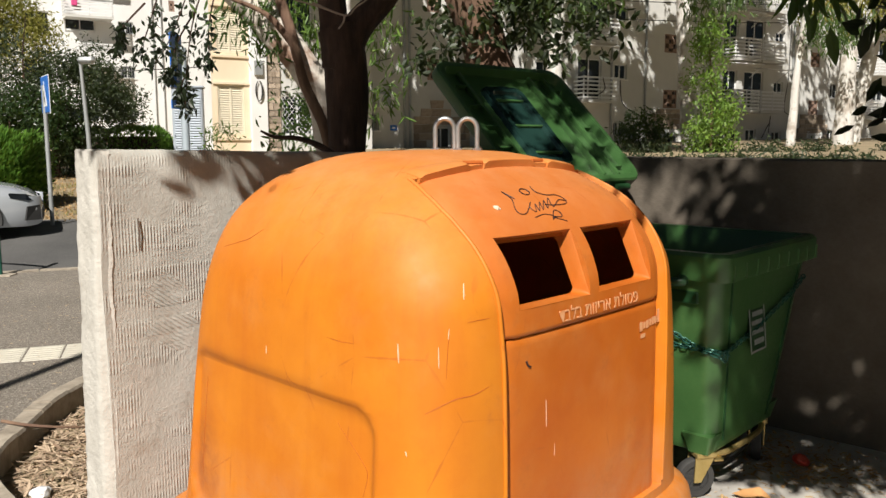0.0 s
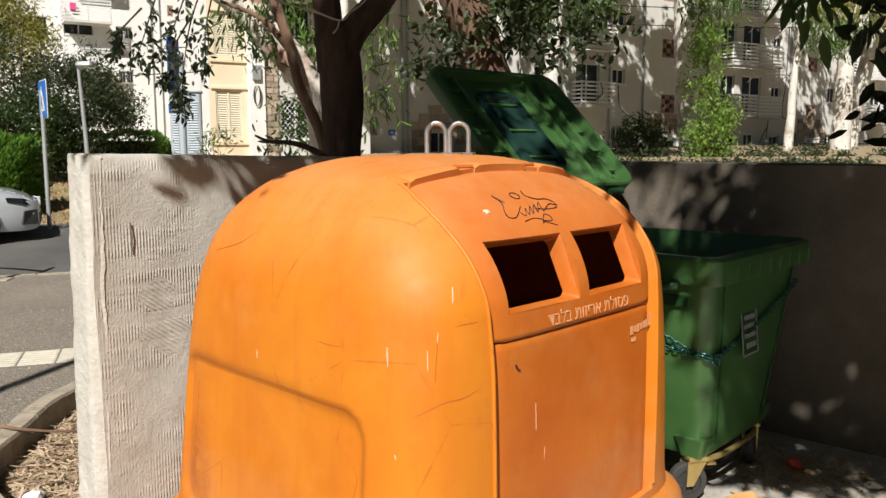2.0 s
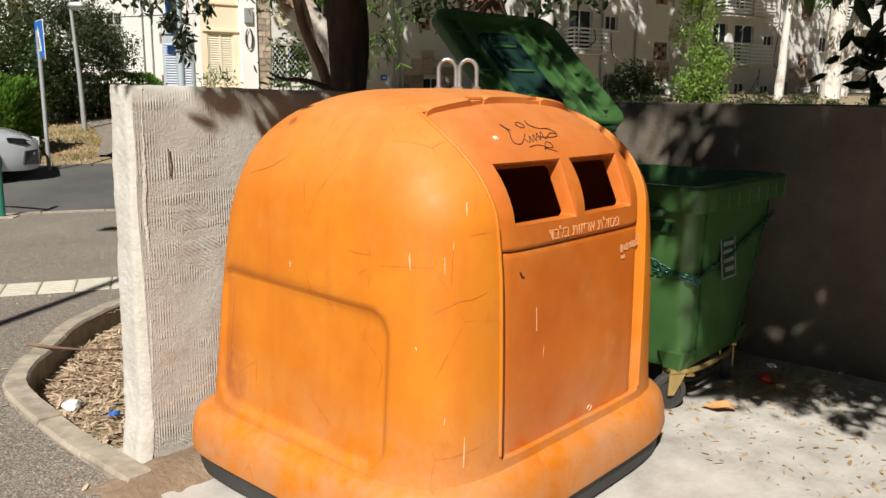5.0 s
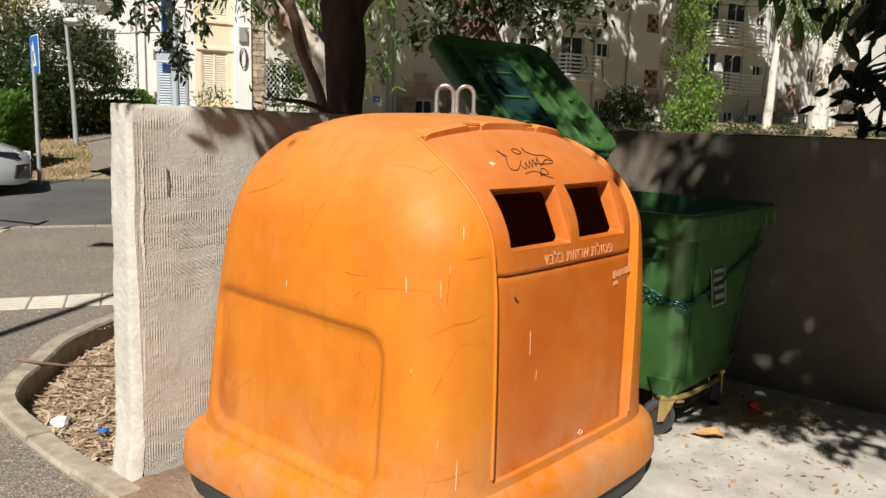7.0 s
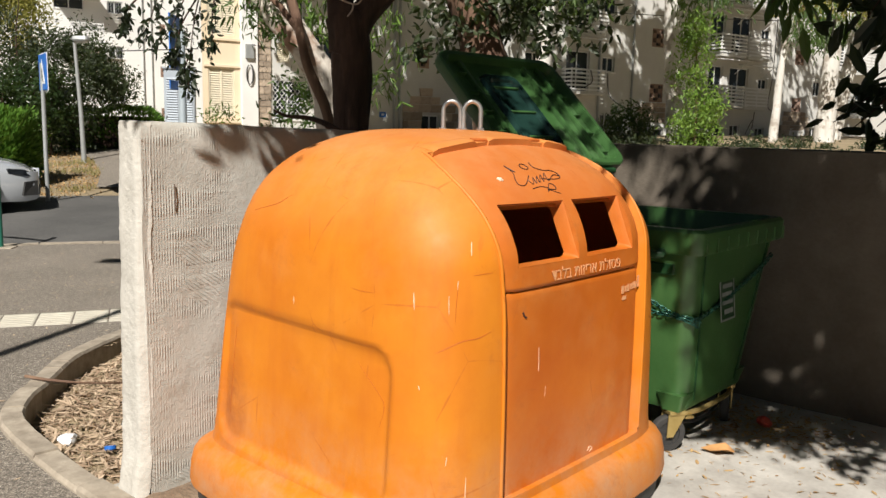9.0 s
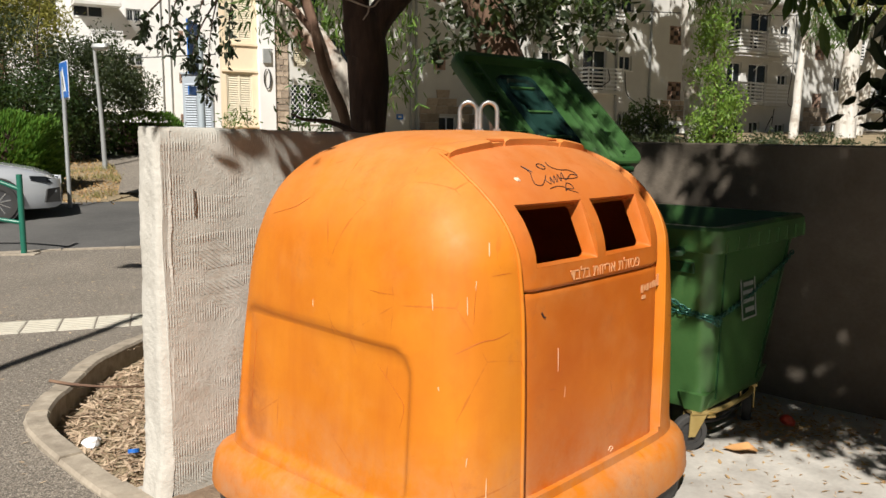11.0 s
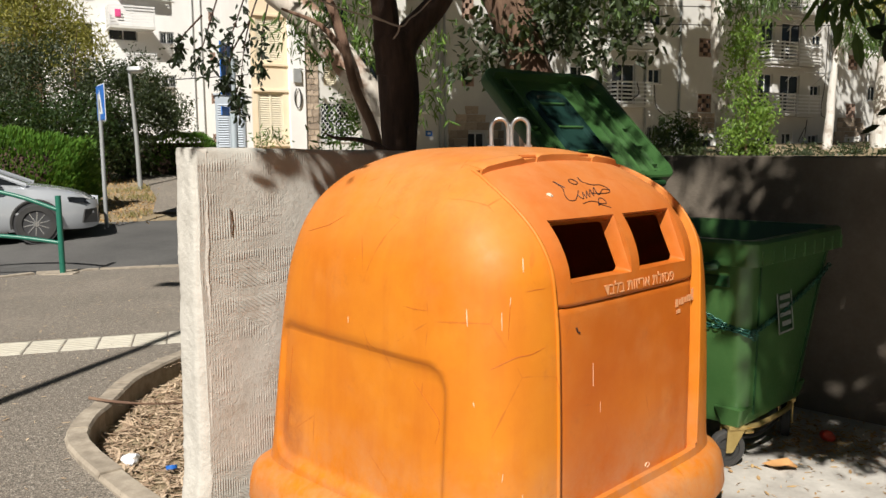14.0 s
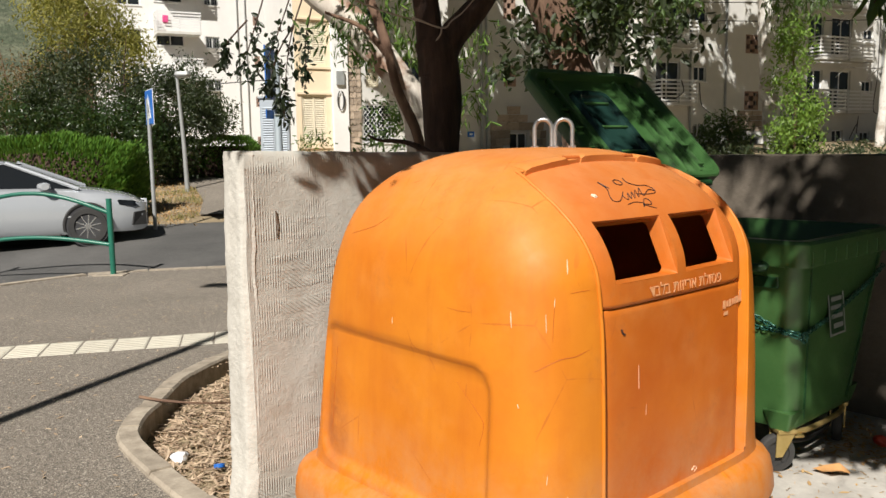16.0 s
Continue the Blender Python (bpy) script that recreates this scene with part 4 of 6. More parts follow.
def build_green_bin():
    """Long side to the yard's opening; local x along the wall, y towards it."""
    ob = thing("wheeled_bin", yard(3.857, 1.969), "large green plastic wheeled bin with its lid thrown open", "waste bin")
    X, Y = 0.56, 0.55
    bm = bmesh.new()
    outer = [(0.225, 0.352, 0.412, 0.05), (0.24, 0.360, 0.420, 0.06), (0.27, 0.368, 0.425, 0.07), (0.60, 0.433, 0.458, 0.08), (0.95, 0.502, 0.493, 0.08), (1.06, 0.522, 0.505, 0.07)]
    rings = [round_rect(-a, a, -b, b, r, z) for z, a, b, r in outer]
    rings += [round_rect(-a, a, -b, b, 0.06, z) for z, a, b in ((1.065, X - 0.008, Y - 0.008), (1.085, X, Y), (1.172, X, Y), (1.188, X - 0.012, Y - 0.012), (1.188, X - 0.05, Y - 0.05), (1.172, X - 0.06, Y - 0.06))]
    rings += [round_rect(-a, a, -b, b, 0.05, z) for z, a, b in ((1.0, 0.485, 0.47), (0.3, 0.345, 0.40))]
    part("body", loft(rings, bm), GREENPL, ob, "", True, 35)
    # ribs, fold lines, feet and pockets
    for k in (-1, 1):
        a, b = k * 0.255, k * 0.405
        part("rib", loft([[(a - 0.006, -0.432, 0.27), (a + 0.006, -0.432, 0.27), (a + 0.004, -0.42, 0.27), (a - 0.004, -0.42, 0.27)],
                          [(b - 0.006, -0.511, 1.05), (b + 0.006, -0.511, 1.05), (b + 0.004, -0.495, 1.05), (b - 0.004, -0.495, 1.05)]]), GREENDK, ob)
    for x in (-0.33, 0.33):
        for y in (-0.36, 0.36):
            part("foot", loft([round_rect(x - 0.05, x + 0.05, y - 0.05, y + 0.05, 0.012, 0.225), round_rect(x - 0.075, x + 0.075, y - 0.075, y + 0.075, 0.015, 0.32)]), GREENPL, ob, "", True)
            build_caster(ob, x, y, -35 if x < 0 else 20)
    for sgn in (-1, 1):
        bm = tube(smooth_path([(sgn * (X - 0.02), -0.34, 1.075), (sgn * (X + 0.045), -0.31, 1.06), (sgn * (X + 0.045), 0.31, 1.06), (sgn * (X - 0.02), 0.34, 1.075)]), 0.02, 10)
        part("side_handle", bm, GREENDK, ob, "", True)
        # dark strip on the side paints the shade of the hand recess
        part("hand_recess", box(sgn * 0.505 - 0.014, sgn * 0.505 + 0.014, -0.40, 0.40, 0.955, 1.01, 0.006), GREENDK, ob)
    for k in range(9):
        part("rim_rib", box(-0.50 + k * 0.125, -0.485 + k * 0.125, -Y - 0.006, -Y + 0.02, 1.07, 1.14, 0.003), GREENPL, ob)
    # tow bar under the long side
    part("tow_bar", tube(smooth_path([(-0.30, -0.36, 0.20), (-0.18, -0.42, 0.195), (0.2, -0.42, 0.195), (0.36, -0.36, 0.20)]), 0.014, 8), BRASSY, ob, "dull brass-coloured bar", True)
    part("tow_bar", tube(smooth_path([(-0.34, -0.30, 0.16), (-0.1, -0.36, 0.10), (0.2, -0.36, 0.11), (0.36, -0.30, 0.17)]), 0.010, 8), BLACKPL, ob, "", True)
    # sticker with plain bars
    st = part("sticker", box(-0.105, 0.075, -0.001, 0.001, -0.17, 0.17), GREENDK, ob, "black sticker with white print")
    st.matrix_parent_inverse = Matrix()
    st.matrix_local = pose(-0.06, -0.489, 0.85, -5.75, 0, 0)
    for x0, x1, z0, z1 in ((-0.105, -0.095, -0.17, 0.17), (0.065, 0.075, -0.17, 0.17), (-0.105, 0.075, 0.16, 0.17), (-0.105, 0.075, -0.17, -0.16), (-0.06, 0.02, 0.09, 0.145),
                           (-0.08, 0.05, 0.045, 0.07), (-0.07, 0.05, 0.0, 0.022), (-0.08, 0.04, -0.04, -0.02), (-0.08, 0.05, -0.085, -0.065), (-0.06, 0.05, -0.135, -0.11)):
        p = part("print", box(x0, x1, -0.0022, 0.0, z0, z1), PALEPRINT, st)
    # lid, thrown back over the wall, seen from its inside
    lid_x = Vector((1.0, -0.09, 0)).normalized()
    lid_y = Vector((0.113, 0.90, 0.877))
    lid_y = (lid_y - lid_x * lid_y.dot(lid_x)).normalized()
    lid_m = Matrix.Translation((0.653, 0.574, 1.407)) @ Matrix((lid_x, lid_y, lid_x.cross(lid_y))).transposed().to_4x4()
    W, H = 1.09, 0.98
    bm = loft([round_rect(-W, 0, 0, H, 0.10, -0.015), round_rect(-W - 0.01, 0.01, -0.01, H + 0.01, 0.11, 0.0), round_rect(-W - 0.01, 0.01, -0.01, H + 0.01, 0.11, 0.055), round_rect(-W, 0, 0, H, 0.10, 0.065),
               round_rect(-W + 0.035, -0.035, 0.035, H - 0.035, 0.08, 0.065), round_rect(-W + 0.045, -0.045, 0.045, H - 0.045, 0.08, 0.012)])
    lid = part("lid", bm, GREENPL, ob, "open lid seen from its ribbed inside", True, 35)
    lid.matrix_local = lid_m
    def on_lid(name, bm, mat=GREENPL, smooth=True):
        return part(name, bm, mat, lid, "", smooth, 35)
    on_lid("inner_panel", loft([round_rect(-W + 0.28, -0.46, 0.16, H - 0.16, 0.06, 0.012), round_rect(-W + 0.29, -0.47, 0.17, H - 0.17, 0.06, 0.04), round_rect(-W + 0.33, -0.51, 0.21, H - 0.21, 0.05, 0.04), round_rect(-W + 0.34, -0.52, 0.22, H - 0.22, 0.05, 0.02)]), LIDPANEL)
    for x in (-W + 0.18, -0.30, -0.16):
        on_lid("lid_rib", box(x - 0.012, x + 0.012, 0.06, H - 0.06, 0.01, 0.045, 0.005))
    for k in range(3):
        y = 0.26 + k * 0.22
        on_lid("lid_rib", box(-W + 0.30, -0.47, y - 0.008, y + 0.008, 0.012, 0.034, 0.003))
    for x in (-W + 0.12, -0.12):
        for k in range(5):
            on_lid("lid_rib", box(x - 0.05, x + 0.05, 0.12 + k * 0.17, 0.13 + k * 0.17, 0.012, 0.04, 0.002))
    for x in (-W + 0.20, -0.20):
        on_lid("hinge", tube([(x - 0.06, -0.03, 0.02), (x + 0.06, -0.03, 0.02)], 0.02, 10), GREENDK)
    for x in (-0.30, 0.30):
        part("hinge_arm", box(x - 0.03, x + 0.03, 0.50, 0.60, 1.12, 1.39, 0.01), GREENDK, ob)
    # chain
    base = yard(3.857, 1.969)
    chain = thing("chain", base, "dull green steel chain looped round the wheeled bin", "chain")
    path = smooth_path([(-0.50, 0.02, 0.93), (-0.492, -0.10, 0.88), (-0.482, -0.24, 0.82), (-0.472, -0.36, 0.765), (-0.45, -0.455, 0.74), (-0.40, -0.486, 0.735), (-0.2, -0.488, 0.765), (0.05, -0.495, 0.83), (0.30, -0.508, 0.91), (0.47, -0.512, 0.98)], 14)
    knot = smooth_path([(-0.475, -0.12, 0.755), (-0.473, -0.26, 0.75), (-0.465, -0.39, 0.742), (-0.44, -0.468, 0.72), (-0.40, -0.492, 0.69), (-0.42, -0.490, 0.75), (-0.37, -0.492, 0.71)], 10)
    link_bm = bmesh.new()
    ring = [(0.011 * math.cos(t) + math.copysign(0.007, math.cos(t)), 0.010 * math.sin(t), 0) for t in np.linspace(0, 2 * math.pi, 13)[:-1]]
    tube(ring + ring[:1], 0.0034, 5, link_bm)
    me = None
    for line in (path, knot):
        dist, i = 0.0, 0
        last = line[0]
        for p in line[1:]:
            while (p - last).length >= 0.0235:
                d = (p - last).normalized()
                nxt = last + d * 0.0235
                if me is None:
                    o = part("chain_link", link_bm, plain("green_chain", (0.012, 0.06, 0.045), (0.03, 0.13, 0.10), 30, 0.4, 0.4, 0), chain, "", True)
                    me = o.data
                else:
                    o = new("chain_link", me)
                    o.parent = chain
                o.matrix_local = Matrix.Translation((last + nxt) / 2) @ d.to_track_quat("X", "Z").to_matrix().to_4x4() @ pose(0, 0, 0, 45 + 90 * (i % 2), 0, 0)
                last, i = nxt, i + 1


build_green_bin()


# ---- trees and bushes ----
def build_tree(name, label, trunks, bark, crown, mat, size, slim=0.42, droop=0.3, seed=1, place=(0, 0, 0), high=()):
    """trunks: lines of (x, y, z, radius); crown and high: clump ellipsoids (centre, radii, clumps, leaves each,
    spread), high ones of larger leaf sprays, out of view, added to shade the flats.
    """
    ob = thing(name, Matrix.Translation(place), label, "tree" if "tree" in name else "bush")
    bm = bmesh.new()
    for line in trunks:
        pts = smooth_path([p[:3] for p in line], 5)
        rad = list(np.interp(np.linspace(0, 1, len(pts)), np.linspace(0, 1, len(line)), [p[3] for p in line]))
        tube(pts, rad, 14, bm, 0.25)
    if trunks:
        part("trunk", bm, bark, ob, "", True, 60)
    spots = [clumps(*c, seed=seed + 7 * k) for k, c in enumerate(crown)]
    if spots:
        leaves("crown", np.concatenate(spots), size, mat, ob, slim, droop, seed)
    if high:
        leaves("high_crown", np.concatenate([clumps(*c, seed=seed + 3 + 5 * k) for k, c in enumerate(high)]), 0.46, mat, ob, 0.5, droop, seed + 1)
    return ob


def twig_cluster(name, label, stems, count, size, mat, slim, seed, droop=0.6):
    """A hanging spray: thin stems with leaves along their last half."""
    rng = np.random.default_rng(seed)
    ob = thing(name, Matrix(), label, "branch")
    bm = bmesh.new()
    spots = []
    for line in stems:
        pts = smooth_path(line, 6)
        tube(pts, list(np.linspace(0.012, 0.003, len(pts))), 6, bm)
        for _ in range(count):
            k = rng.uniform(0.3, 1) * (len(pts) - 1)
            a, b = pts[int(k)], pts[min(int(k) + 1, len(pts) - 1)]
            spots.append(np.array(a.lerp(b, k % 1)) + rng.normal(size=3) * size * 0.45)
    part("twig", bm, BARKDARK, ob, "", True)
    leaves("foliage", spots, size, mat, ob, slim, droop, seed)
    return ob


def build_shade_tree():
    """The tree over the camera whose crown dapples the yard."""
    ob = thing("shade_tree", Matrix.Translation((3.4, -3.4, 0)), "broad-leaved tree that shades the bin yard", "tree")
    bm = bmesh.new()
    limbs = [[(0, 0, 0, 0.22), (0.05, 0.1, 1.6, 0.18), (-0.3, 0.3, 3.2, 0.15)], [(-0.3, 0.3, 3.2, 0.12), (-1.6, 0.8, 6.4, 0.08), (-3.9, 1.4, 8.2, 0.03)], [(-0.3, 0.3, 3.2, 0.12), (-0.2, 1.0, 6.0, 0.07), (-0.8, 1.8, 8.4, 0.03)],
             [(-0.3, 0.3, 3.2, 0.12), (0.8, 0.6, 6.0, 0.07), (1.0, 1.2, 9.2, 0.03)], [(-1.6, 0.8, 6.4, 0.06), (-2.6, 0.2, 8.6, 0.04), (-4.4, 0.6, 10.3, 0.02)]]
    for line in limbs:
        pts = smooth_path([p[:3] for p in line], 5)
        tube(pts, list(np.interp(np.linspace(0, 1, len(pts)), np.linspace(0, 1, len(line)), [p[3] for p in line])), 10, bm, 0.2)
    part("trunk", bm, BARKDARK, ob, "", True, 60)
    rng = np.random.default_rng(31)
    tan = math.tan(SUN_EL)
    along, across = np.array([-SUN_AZ.x, -SUN_AZ.y]), np.array([-SUN_AZ.y, SUN_AZ.x])
    dense, airy = [], []
    while len(dense) < 7600:
        q, c, v = rng.uniform(-3.0, 3.6), rng.uniform(-1.0, 1.5), rng.uniform(3.4, 9.0)
        low = float(np.interp(q, (-3.0, -1.7, -1.5, -1.38, -1.28, -0.14, -0.05, 0.06, 0.25, 0.48, 0.6, 0.85, 1.0, 3.6), (4.72, 4.72, 4.66, 4.50, 5.22, 5.22, 4.85, 4.60, 4.44, 4.38, 4.24, 4.16, 3.85, 3.65)))
        edge = low + 0.07 * math.sin(q * 3.1) + 0.06 * math.sin(q * 7.3 + 1)
        z = v - c * tan
        if v < edge or z < 2.4:
            continue
        xy = along * c + across * q
        place = (xy[0] - 3.4, xy[1] + 3.4, z)
        # the unseen crown is opened where sun spots should land on bins, lid and walls
        open_crown = (-0.1 < q < 0.5 and v < 5.0) or (0.05 < q < 0.75 and 6.3 < v < 6.95) or (-0.80 < q < 0.45 and 5.8 < v < 7.4) or (1.0 < q < 1.4 and 5.2 < v < 5.45) or (q > 0.85 and v < 4.25)
        if open_crown:
            f = 3.8 if v > 5.1 else 5.0
            if noise.noise(Vector((q * f, v * f, 9.0))) + 0.6 * noise.noise(Vector((q * 2.3 * f, v * 2.3 * f, 2.0))) > (0.26 if v > 5.1 or q > 0.6 else 0.20):
                airy.append(place)
        elif q > 0.5 or noise.noise(Vector((q * 2.2, v * 2.2, 3.0))) > -0.46:
            dense.append(place)
    # leaves added out of view, to the side and behind, cut sky light over the yard's open end
    for _ in range(4200):
        q, c, z = rng.uniform(2.2, 8.5), rng.uniform(-4.5, 4.5), rng.uniform(3.0, 7.5)
        xy = along * c + across * q
        dense.append((xy[0] - 3.4, xy[1] + 3.4, z))
    dense, airy = np.array(dense), np.array(airy)
    dense = (dense[:, None] + rng.normal(size=(len(dense), 9, 3)) * 0.11).reshape(-1, 3)
    airy = (airy[:, None] + rng.normal(size=(len(airy), 8, 3)) * 0.032).reshape(-1, 3)
    leaves("crown", dense, 0.11, LEAFDARK, ob, 0.48, 0.3, 12)
    leaves("outer_crown", airy, 0.085, LEAFDARK, ob, 0.48, 0.3, 13)


build_shade_tree()

# unseen tree, added so that its dense crown keeps sky light off the yard
build_tree("overhanging_tree", "unseen dense dark tree behind the cross wall, added to shade the yard", [
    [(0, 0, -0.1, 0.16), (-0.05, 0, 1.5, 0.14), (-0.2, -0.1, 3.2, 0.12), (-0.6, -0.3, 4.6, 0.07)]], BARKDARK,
    [((-1.2, 0.2, 5.2), (2.8, 2.6, 1.5), 620, 26, 0.17), ((-2.6, 1.4, 5.6), (1.8, 1.6, 1.2), 260, 26, 0.16), ((1.5, -1.5, 4.6), (2.6, 2.6, 1.6), 420, 26, 0.18)], LEAFSHADED, 0.17, 0.42, 0.3, 33, (5.6, 5.4, 0))
# behind the long wall
build_tree("dark_tree", "tree with a dark brown forked trunk behind the wall", [
    [(0, 0, -0.1, 0.17), (0.0, 0, 1.0, 0.145), (0.04, 0.05, 1.7, 0.135), (0.05, 0.08, 2.2, 0.15), (0.0, 0.1, 2.45, 0.16)],
    [(0.0, 0.08, 2.15, 0.13), (0.12, 0.1, 2.45, 0.11), (0.36, 0.15, 2.75, 0.09), (0.7, 0.3, 3.4, 0.06), (1.0, 0.5, 4.2, 0.03)],
    [(0.0, 0.08, 2.2, 0.12), (-0.06, 0.1, 2.7, 0.10), (-0.15, 0.2, 3.4, 0.07), (-0.3, 0.4, 4.4, 0.03)]], BARKDARK,
    [((0.2, 0.6, 4.9), (1.8, 1.6, 1.0), 60, 30, 0.16)], LEAFDARK, 0.10, seed=3, place=(-0.74, 5.72, 0))
build_tree("eucalyptus_tree", "leaning eucalyptus tree with mottled pale bark", [
    [(0.26, 0, -0.1, 0.16), (0.14, 0, 1.6, 0.15), (0.08, 0, 2.08, 0.15), (-0.16, 0, 2.46, 0.145), (-0.45, 0.0, 2.8, 0.14), (-0.80, 0.0, 3.12, 0.135), (-1.4, 0.1, 3.7, 0.11)]], BARKPALE,
    [((-0.15, 0.6, 2.85), (0.45, 0.4, 0.4), 26, 24, 0.11), ((-1.2, 0.3, 4.3), (1.4, 1.0, 0.5), 40, 26, 0.16), ((0.55, 0.5, 2.5), (0.3, 0.3, 0.5), 12, 20, 0.1)], LEAFLIGHT, 0.12, 0.18, 0.8, 5, (-1.2, 7.55, 0))
build_tree("slender_tree", "slender dark brown trunk beside the eucalyptus", [
    [(0.16, 0, -0.1, 0.065), (0.14, 0, 1.2, 0.052), (0.08, 0, 1.75, 0.046), (-0.10, 0, 2.2, 0.044), (-0.22, 0, 2.7, 0.042), (-0.5, 0.05, 3.4, 0.04)], [(-0.18, 0, 2.5, 0.03), (-0.4, 0, 2.75, 0.022), (-0.75, 0, 2.9, 0.012)]], BARKRED,
    [((-0.55, 0.2, 2.75), (0.3, 0.2, 0.22), 12, 22, 0.08), ((-0.2, 0.3, 3.5), (0.7, 0.5, 0.4), 22, 24, 0.12)], LEAFMID, 0.10, 0.22, 0.8, 6, (-1.12, 7.1, 0))
build_tree("reddish_tree", "tree with a ridged reddish trunk behind the yard", [
    [(0.42, 0, 0, 0.26), (0.36, 0, 2.0, 0.24), (0.2, 0, 2.7, 0.24), (-0.05, 0, 3.4, 0.23), (-0.4, 0.1, 4.6, 0.16)]], BARKRED,
    [((0.75, -0.3, 2.95), (0.75, 0.5, 0.38), 34, 26, 0.11), ((-0.3, 0.0, 2.75), (0.35, 0.3, 0.35), 12, 18, 0.08), ((0.4, 0.2, 4.4), (1.6, 1.2, 0.7), 40, 26, 0.18)], LEAFSHRUB, 0.11, 0.5, 0.3, 9, (0.2, 8.7, 0))
# pale trunks before the far flats
for k, (x, y, pts, crown) in enumerate((
        (8.9, 30.6, [(0.25, 0, 0.5, 0.42), (0.15, 0, 2.2, 0.36), (-0.1, 0, 4.5, 0.30), (-0.3, 0, 7.5, 0.26), (-0.5, 0.2, 11, 0.18), (-0.6, 0.2, 16, 0.06)], [((-2.0, 0, 15), (5.5, 3.0, 3.8), 78, 90, 0.40), ((0.6, -1.0, 7.4), (0.9, 0.7, 1.6), 26, 30, 0.3), ((-3.0, -1.5, 8.8), (2.6, 1.2, 1.0), 44, 34, 0.32)]),
        (14.3, 34.4, [(0.0, 0, 0.5, 0.22), (0.1, 0, 2.5, 0.18), (0.2, 0, 4.8, 0.14), (0.5, 0, 8, 0.12), (0.6, 0, 15, 0.05)], [((0, 0, 15), (5.0, 3.0, 3.8), 68, 90, 0.40), ((1.4, -0.5, 6.3), (1.3, 0.8, 0.8), 30, 30, 0.3), ((-2.4, -1, 8.2), (2.2, 1, 1.0), 40, 30, 0.3)]),
        (17.5, 36.5, [(0, 0, 0.5, 0.48), (0.05, 0, 3, 0.40), (0.1, 0, 6, 0.36), (0.3, 0, 10, 0.25), (0.4, 0, 16, 0.06)], [((1.5, 0, 15.5), (5.5, 3.0, 3.8), 56, 90, 0.40), ((-1.0, -0.5, 7.8), (1.6, 0.8, 1.3), 40, 30, 0.3), ((2.4, 0, 8.0), (2.2, 0.8, 1.5), 40, 30, 0.3)]),
        (20.3, 41.0, [(-0.3, 0, 0.5, 0.45), (0.0, 0, 3.2, 0.38), (0.6, 0, 6.5, 0.32), (0.9, 0, 9.5, 0.2)], [((0.5, 0, 8.6), (2.5, 1, 1.4), 40, 30, 0.35)]),
        (2.6, 19.5, [(0, 0, 0, 0.24), (-0.1, 0, 2.5, 0.2), (0.05, 0, 5, 0.16), (0.3, 0, 8, 0.1), (0.3, 0, 14, 0.05)], [((0, 2, 13), (4.8, 2.6, 3.6), 74, 90, 0.38), ((0.3, 0.0, 5.3), (1.3, 0.8, 0.6), 36, 34, 0.2), ((-1.2, 0.3, 5.5), (1.0, 0.8, 0.5), 24, 30, 0.2)]))):
    build_tree("gum_tree", "tall gum tree with smooth whitish trunk", [pts], BARKWHITE, [c for c in crown if c[0][2] < 12], LEAFMID if k != 2 else LEAFYEL, 0.26, 0.26, 1.0, 40 + k, (x, y, 0), [c for c in crown if c[0][2] >= 12])
build_tree("climber_bush", "bright green creeper hanging by a pale trunk", [[(0.1, 0, 0.4, 0.05), (0.2, 0, 2.2, 0.04), (0, 0, 5.5, 0.02)]], BARKRED, [((0, 0, 4.6), (0.55, 0.4, 1.7), 40, 40, 0.20), ((0.3, 0, 2.3), (0.75, 0.5, 1.4), 70, 40, 0.2)], LEAFCLIMB, 0.15, 0.4, 0.5, 61, (8.95, 28.5, 0))
build_tree("dark_bush", "round dark green bush before the flats", [], None, [((0, 0, 1.8), (1.05, 0.8, 0.85), 70, 40, 0.16)], LEAFDARK, 0.14, 0.4, 0.2, 62, (7.1, 30.2, 0))
for k, x in enumerate((7.0, 9.2, 11.3, 13.2, 15.8)):
    build_tree("low_bush", "low dark bush along the flats", [[(0, 0, 0.8, 0.05), (0.1, 0, 1.3, 0.03)]], BARKDARK, [((0, 0, 1.15), (1.0, 0.6, 0.5), 40, 40, 0.16)], LEAFSHRUB, 0.16, 0.35, 0.2, 100 + k, (x, 29.0, 0))
# added gum tree behind the dark trunk; only its high crown matters, shading the flats
build_tree("gum_tree", "tall gum tree with smooth whitish trunk", [[(0, 0, 0.5, 0.22), (0, 0, 4, 0.18), (-0.1, 0, 8, 0.14), (-0.2, 0, 14, 0.05)]], BARKWHITE, [], LEAFMID, 0.30, 0.24, 1.0, 49, (-3.0, 25.5, 0), [((-0.5, 0, 13.0), (4.5, 2.6, 3.4), 70, 90, 0.38)])
for k, x in enumerate((4.6, 6.0, 7.3, 8.7, 10.0)):
    build_tree("low_bush", "dark leafy bush just behind the cross wall", [[(0, 0, 0.7, 0.04), (0.05, 0, 1.1, 0.02)]], BARKDARK, [((0, 0.4 * math.sin(x * 3), 1.12), (0.85, 0.5, 0.16 + 0.06 * math.sin(x * 5)), 40, 32, 0.10)], LEAFSHRUB, 0.13, 0.35, 0.0, 110 + k, (x, 21.0, 0))
